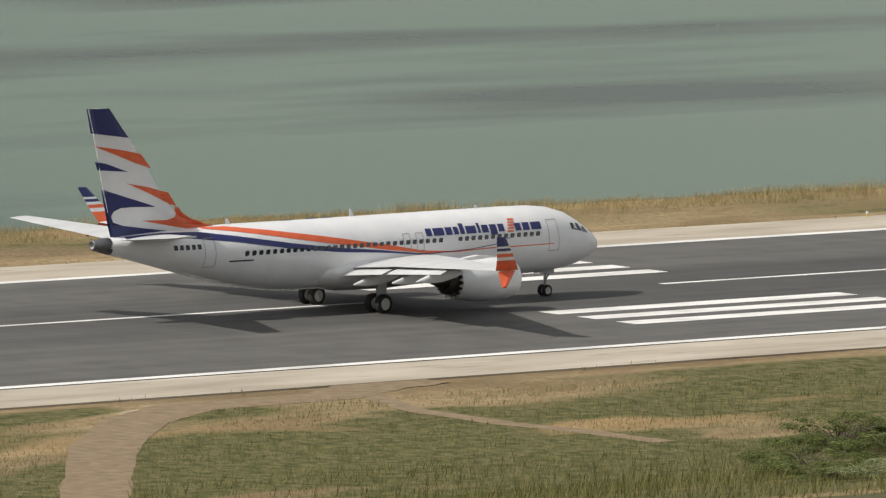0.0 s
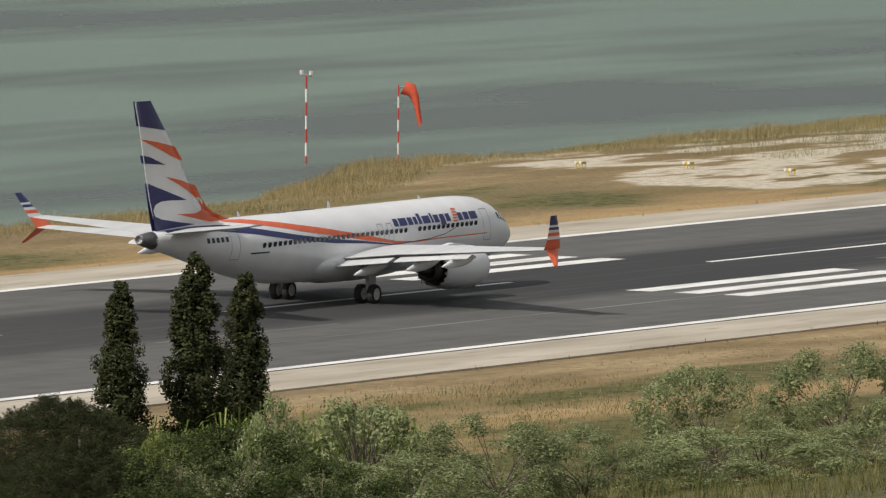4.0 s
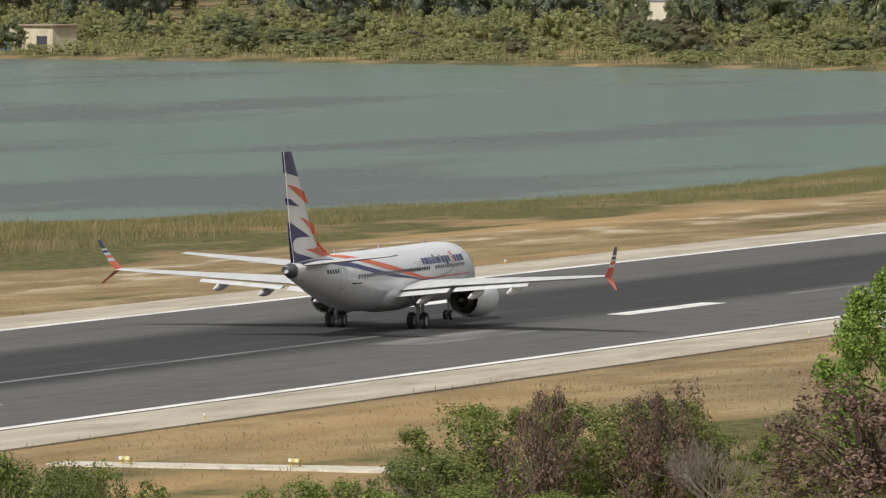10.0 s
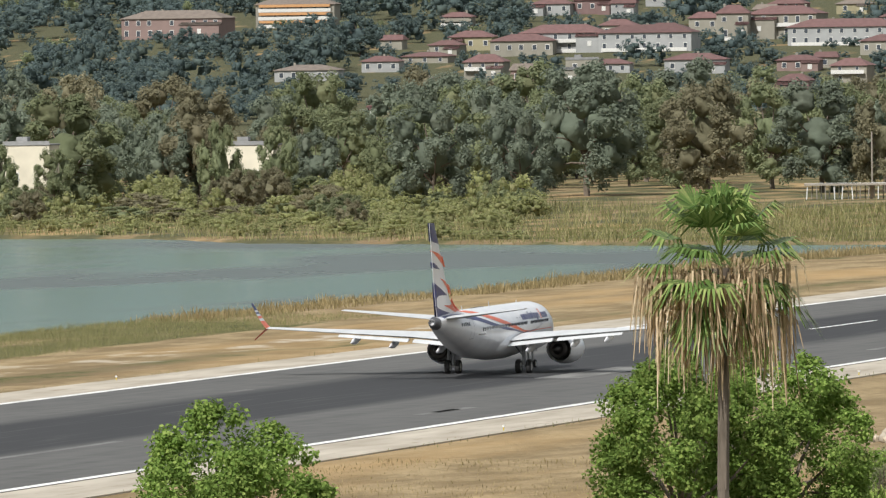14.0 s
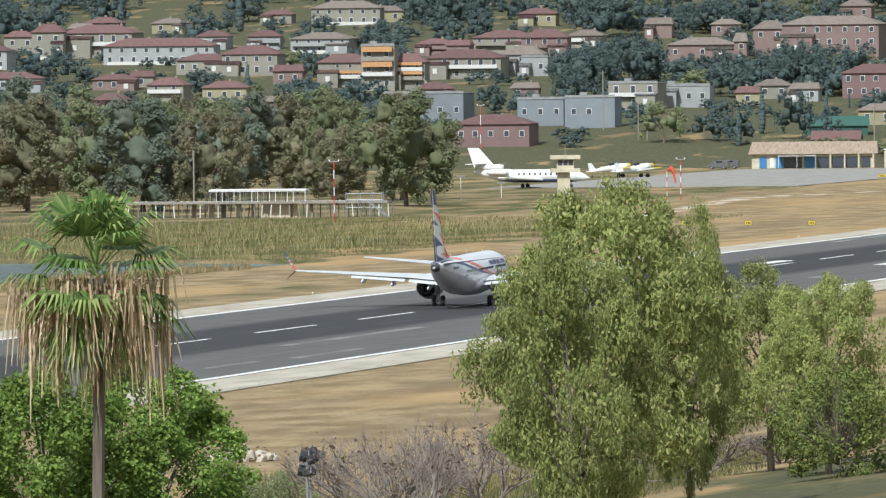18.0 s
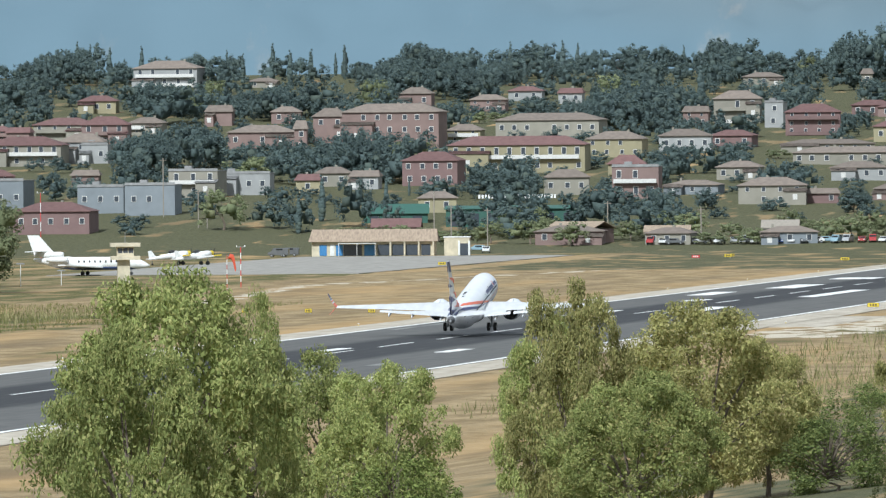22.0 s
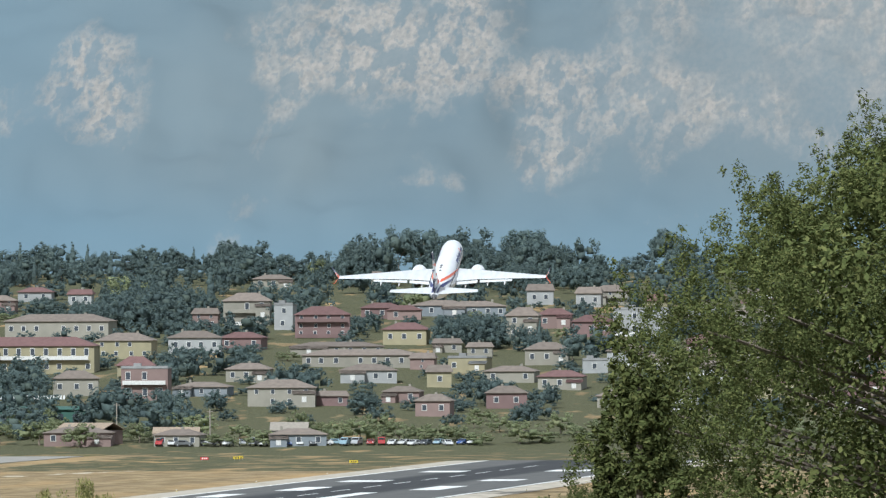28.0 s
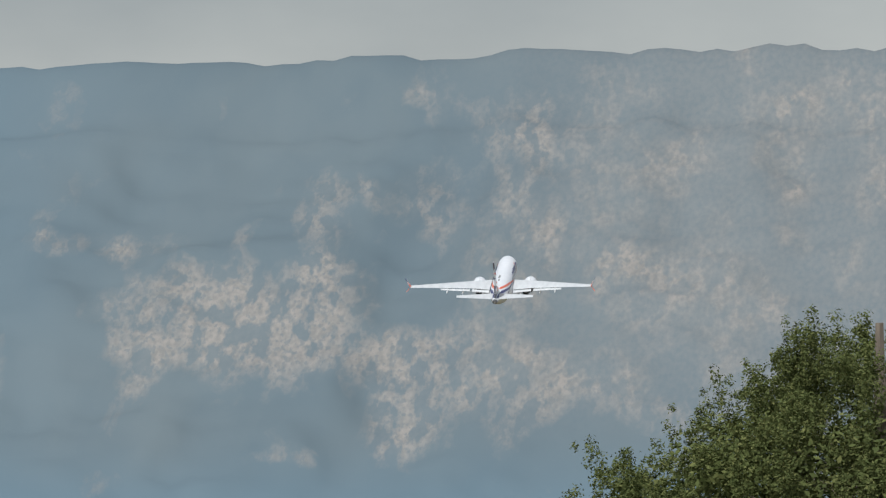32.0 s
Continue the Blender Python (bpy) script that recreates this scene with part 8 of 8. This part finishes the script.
# ---- fire station and sheds ----
st = one("airfield_station", "long low cream building with a faded tile roof", "building", 2511.3, 166.4, 4, z=0.0)
boxes("wall", [(3, 0, 1.5, 6, 27, 3.4)], CREAMP, st)
bm = bmesh.new()
v = [bm.verts.new(p) for p in ((-0.9, -14.2, 3.1), (-0.9, 14.2, 3.1), (6.9, 14.2, 3.1), (6.9, -14.2, 3.1), (3, -13.8, 5.8), (3, 13.6, 5.8))]
for f in ((0, 4, 5, 1), (2, 5, 4, 3), (0, 3, 4), (1, 5, 2), (0, 1, 2, 3)):
    bm.faces.new([v[i] for i in f])
bmesh.ops.recalc_face_normals(bm, faces=bm.faces)
part("roof", bm, TANROOF, st)
for i, (yy, w, m) in enumerate(((11, 1.6, BLUEP), (9, 1.0, WHITEP), (7.4, 1.6, BLUEP), (-2.2, 2.6, PANE), (-5.4, 2.6, PANE), (-8.4, 2.6, PANE), (-11.5, 2.0, PANE), (0.8, 2.4, BLUEP), (4.5, 4.0, PANE))):
    boxes("doorway", [(-0.04, yy, 1.25, 0.12, w, 2.4)], m, st)
bm = bmesh.new()
box(bm, -1.4, 3.4, 2.7, 2.8, 8.4, 0.12, 0.02)
part("awning", bm, WHITEP, st, "white canvas awning")
for yy in (-0.6, 3.4, 7.4):
    tubes("awning_post", [((-2.7, yy, -0.1), (-2.7, yy, 2.7), 0.06)], WHITEP, st, n=6)
for yy in (-3.8, -6.9, -10, -13.2):
    boxes("pillar", [(-0.7, yy, 1.5, 0.35, 0.35, 3.2)], CREAMP, st)
an = one("station_annex", "small cream flat roofed annex with a white gate", "building", 2507.7, 147.5, 4, z=0.0)
boxes("wall", [(2, 0, 1.9, 4, 5.5, 4.0)], CREAMP, an)
boxes("gateway", [(-0.05, -1.6, 1.3, 0.14, 1.8, 2.6)], PANE, an)
boxes("gate_frame", [(-0.08, -0.5, 1.6, 0.16, 0.4, 3.2), (-0.08, -2.7, 1.6, 0.16, 0.4, 3.2)], WHITEP, an)
boxes("parapet", [(2, 0, 4.0, 4.3, 5.8, 0.25)], WHITEP, an)


def shed(x, y, w, d, h0, h1, wall, roof, lname, label, rz=4):
    top = one(lname, label, "shed", x, y, rz, "sheds")
    boxes("wall", [(d / 2, 0, h0 / 2 - 0.5, d, w, h0 + 1)], wall, top)
    bm = bmesh.new()
    loft(bm, [[(-0.5, yy, h0), (d / 2, yy, h1), (d + 0.5, yy, h0), (d + 0.5, yy, h0 + 0.15), (d / 2, yy, h1 + 0.15), (-0.5, yy, h0 + 0.15)] for yy in (-w / 2 - 0.4, w / 2 + 0.4)])
    bmesh.ops.recalc_face_normals(bm, faces=bm.faces)
    part("roof", bm, roof, top)
    for i in range(max(1, int(w / 4))):
        boxes("opening", [(-0.05, (i + 0.5) / max(1, int(w / 4)) * w - w / 2, h0 * 0.42, 0.12, 2.2, h0 * 0.7)], PANE, top)


shed(2714.4, 189.8, 15, 10, 2.2, 4.4, GREENSHED, GREENSHED, "green_shed", "dark green sheet metal shed", 8)
shed(2703.2, 160.8, 31, 12, 4.2, 4.9, GREENSHED, GREENSHED, "green_canopy_hall", "long dark green canopy hall", 4)
shed(2679.7, 185.0, 11, 6, 1.4, 3.4, WALLS["brick"], ROOFS["red"], "red_roofed_shed", "low shed with a red tiled roof", 4)
shed(2633.4, 138.4, 12.5, 9, 3.0, 4.6, WALLS["pink"], TANROOF, "pink_store", "pink store with a straw coloured roof", -25)
shed(2626.2, 115.2, 10, 7, 2.6, 4.0, WALLS["white"], TANROOF, "white_store", "small white store with a tiled roof", 4)
shed(2627.0, 89.4, 8, 7, 3.2, 5.0, WALLS["white"], TIMBER, "white_store", "small white store with a grey roof", 4)
sg = one("roof_lettering", "row of pale letter blocks on the hall roof", "sign", 2731.1, 163.1, 4, z=6.5 + 0.3)
for i in range(24):
    boxes("letter_bar", [(0, 9 - 0.78 * i, 4.9, 0.1, 0.5, 0.9)], WHITEP, sg, bevel=0)


# ---- parked cars and poles ----
CARCOLS = [plain("car_paint_" + k, c, rough=0.25, coat=0.6) for k, c in (("white", (0.62, 0.62, 0.61)), ("silver", (0.36, 0.37, 0.38)), ("blue", (0.05, 0.1, 0.28)), ("grey", (0.12, 0.125, 0.13)), ("pale_blue", (0.25, 0.36, 0.42)), ("red", (0.35, 0.04, 0.04)))]
CARNAMES = ["white", "silver", "dark blue", "dark grey", "pale blue", "red"]
GLASSY = plain("dark_car_glass", (0.02, 0.022, 0.025), rough=0.08)


def car(x, y, turn, c, van=False):
    top = one("van" if van else "car", f"parked {CARNAMES[c]} {'van' if van else 'car'} by the airfield", "van" if van else "car", x, y, turn, "parked cars", z=hill(x, y) - 0.04)
    top.location.z += 0.02
    bm = bmesh.new()
    h = 1.9 if van else 1.45
    prof = [(-2.15, 0.35), (-2.2, 0.8), (-1.9, 0.95), (-1.3, h), (0.5, h), (1.15, 0.98), (2.05, 0.85), (2.15, 0.4)] if not van else [(-2.3, 0.35), (-2.35, 1.8), (-2.2, h), (1.0, h), (1.6, 1.1), (2.2, 0.95), (2.3, 0.4)]
    loft(bm, [[(a, w, z) for a, z in prof] for w in (-0.82, 0.82)])
    bmesh.ops.recalc_face_normals(bm, faces=bm.faces)
    bmesh.ops.bevel(bm, geom=list(bm.edges), offset=0.06, segments=1, affect="EDGES")
    part("body", bm, CARCOLS[c], top)
    for s in (-1, 1):
        boxes("side_window", [(-0.35, s * 0.815, h - 0.3, 1.5, 0.04, 0.34)], GLASSY, top)
        for a in (-1.35, 1.4):
            bm = bmesh.new()
            tube(bm, (a, s * 0.68, 0.32), (a, s * 0.86, 0.32), 0.32, 0.32, 12)
            wh = part("wheel", bm, BLACKP, top)
            bm = bmesh.new()
            tube(bm, (a, s * 0.862, 0.32), (a, s * 0.875, 0.32), 0.19, 0.19, 10)
            part("rim", bm, GALV, wh)
    g = boxes("windscreen", [(0, 0, 0, 0.04, 1.4, 0.55)], GLASSY, top)
    g.matrix_basis = pose(0.86 if not van else 1.34, 0, h - 0.24 if not van else 1.5, 0, -52 if not van else -38)
    boxes("headlight", [(2.13, -0.6, 0.72, 0.06, 0.3, 0.14)], WHITEP, top)
    boxes("headlight", [(2.13, 0.6, 0.72, 0.06, 0.3, 0.14)], WHITEP, top)


cr = random.Random(5)
for i in range(28):
    k = i / 27
    car(2622 + cr.uniform(-2, 2), 118 - 71 * k + cr.uniform(-0.4, 0.4), cr.choice((90, -90, 180, 160, 200, 185, 170)), cr.choice((0, 0, 0, 1, 1, 2, 3, 4, 5)), cr.random() < 0.12)
car(2567.0, 148.9, 185, 0)
car(2595.7, 154.6, 85, 4)
car(2515.1, 185.7, 90, 3, True)
car(2504.3, 186.3, 85, 3, True)
for x, y, h in ((2614.2, 154.8, 9), (2650.4, 131.7, 9), (2629.0, 107.7, 8), (2734.9, 248.6, 14), (2693.7, 233.7, 9), (2693.0, 231.5, 9), (2612.6, 166.8, 13), (2611.1, 162.7, 10)):
    top = one("power_pole", "thin brown timber power pole", "pole", x, y, 0, "power poles", z=hill(x, y) - 0.1)
    tubes("shaft", [((0, 0, -0.5), (0, 0, h), 0.14)], TIMBER, top, n=6)
    boxes("crossarm", [(0, 0, h - 0.5, 0.12, 1.6, 0.12)], TIMBER, top)

# ---- far-shore hut and pale buildings in the woods ----
hut = one("shore_hut", "cream boat hut by the far shore", "hut", 1588, 386, -28)
boxes("wall", [(0, 0, 1.8, 5, 10, 4.4)], CREAMP, hut)
boxes("roof", [(0, 0, 4.05, 5.8, 10.8, 0.25)], TANROOF, hut)
boxes("opening", [(-2.5, -2.5, 1.2, 0.12, 2.4, 2.4), (-2.5, 2.8, 1.4, 0.12, 1.4, 1.3)], PANE, hut)
tank = one("blue_tank", "blue plastic water tank beside the hut", "tank", 1581, 390, 30)
tubes("body", [((-1.6, 0, 0.75), (1.6, 0, 0.75), 0.75)], BLUEP, tank, n=16)
boxes("cradle", [(-1, 0, 0.1, 0.2, 1.2, 0.4), (1, 0, 0.1, 0.2, 1.2, 0.4)], TIMBER, tank)
house(1688, 275, 7.5, 10.8, "chalk", "flat", 1)
house(1716, 247, 8.0, 10.2, "chalk", "flat", 1)
house(1649, 304, 9.0, 7.6, "chalk", "flat", 1)


def motions():
    walk(jet, [
        (0, pose(141.7, 1.1, 0.0, 0, -0.35, 0)),
        (1, pose(174.0, 1.6, 0.0, 0, -0.35, 0)),
        (2, pose(209.2, 3.2, 0.0, 0, -0.35, 0)),
        (3, pose(243.6, 3.2, 0.0, 0, -0.35, 0)),
        (4, pose(282.5, 3.1, 0.0, 0, -0.35, 0)),
        (5, pose(326.0, 3.1, 0.0, 0, -0.35, 0)),
        (6, pose(369.2, 3.2, 0.0, 0, -0.35, 0)),
        (7, pose(417.7, 2.7, 0.0, 0, -0.35, 0)),
        (8, pose(465.7, 1.6, 0.0, 0, -0.35, 0)),
        (9, pose(516.4, 0.6, 0.0, 0, -0.35, 0)),
        (10, pose(572.0, 0.8, 0.0, 0, -0.35, 0)),
        (11, pose(631.9, 1.1, 0.0, 0, -0.35, 0)),
        (12, pose(694.2, 1.5, 0.0, 0, -0.35, 0)),
        (13, pose(756.7, 1.9, 0.0, 0, -0.35, 0)),
        (14, pose(820.8, 2.2, 0.0, 0, -0.35, 0)),
        (15, pose(887.1, 2.2, 0.0, 0, -0.35, 0)),
        (16, pose(959.6, 2.4, 0.0, 0, -0.35, 0)),
        (17, pose(1034.7, 2.5, 0.0, 0, -0.35, 0)),
        (18, pose(1111.9, 2.6, 0.0, 0, -0.7, 0)),
        (19, pose(1189.9, 2.6, 0.0, 0, -1.5, 0)),
        (20, pose(1270.6, 2.6, 0.0, 0, -5.2, 0)),
        (21, pose(1356.5, 2.6, 0.0, 0, -8.0, 0)),
        (22, pose(1446.4, 2.6, 0.6, 0, -8.7, 0)),
        (23, pose(1539.2, 2.6, 2.3, 0, -10.0, 0)),
        (24, pose(1631.7, 1.8, 4.3, 0, -11.0, 0)),
        (25, pose(1707.6, -1.3, 7.6, 0, -14.0, 0)),
        (26, pose(1779.8, -4.5, 13.0, 0, -15.0, 0)),
        (28.5, pose(1867.1, -23.3, 37.9, 0, -15.5, 0)),
        (29, pose(1897.5, -25.8, 43.6, 0, -15.5, 0)),
        (30, pose(1972.9, -27.6, 56.3, 0, -15.5, 0)),
        (31, pose(2053.3, -29.2, 69.6, 0, -15.5, 0)),
        (32, pose(2133.7, -31.1, 83.0, 0, -15.5, 0)),
    ])
    for leg, at, side in main_legs:
        walk(leg, [(0, at), (25.2, at), (26.4, at @ pose(0, 0, 0, side * 42, 0, 0)), (27.8, at @ pose(0, 0, 0, side * 84, 0, 0)), (32, at @ pose(0, 0, 0, side * 84, 0, 0))])
    at = pose(15.6, 0, 1.6)
    walk(nose_leg, [(0, at), (25.2, at), (26.4, at @ pose(0, 0, 0, 0, -42, 0)), (27.8, at @ pose(0, 0, 0, 0, -84, 0)), (32, at @ pose(0, 0, 0, 0, -84, 0))])


motions()
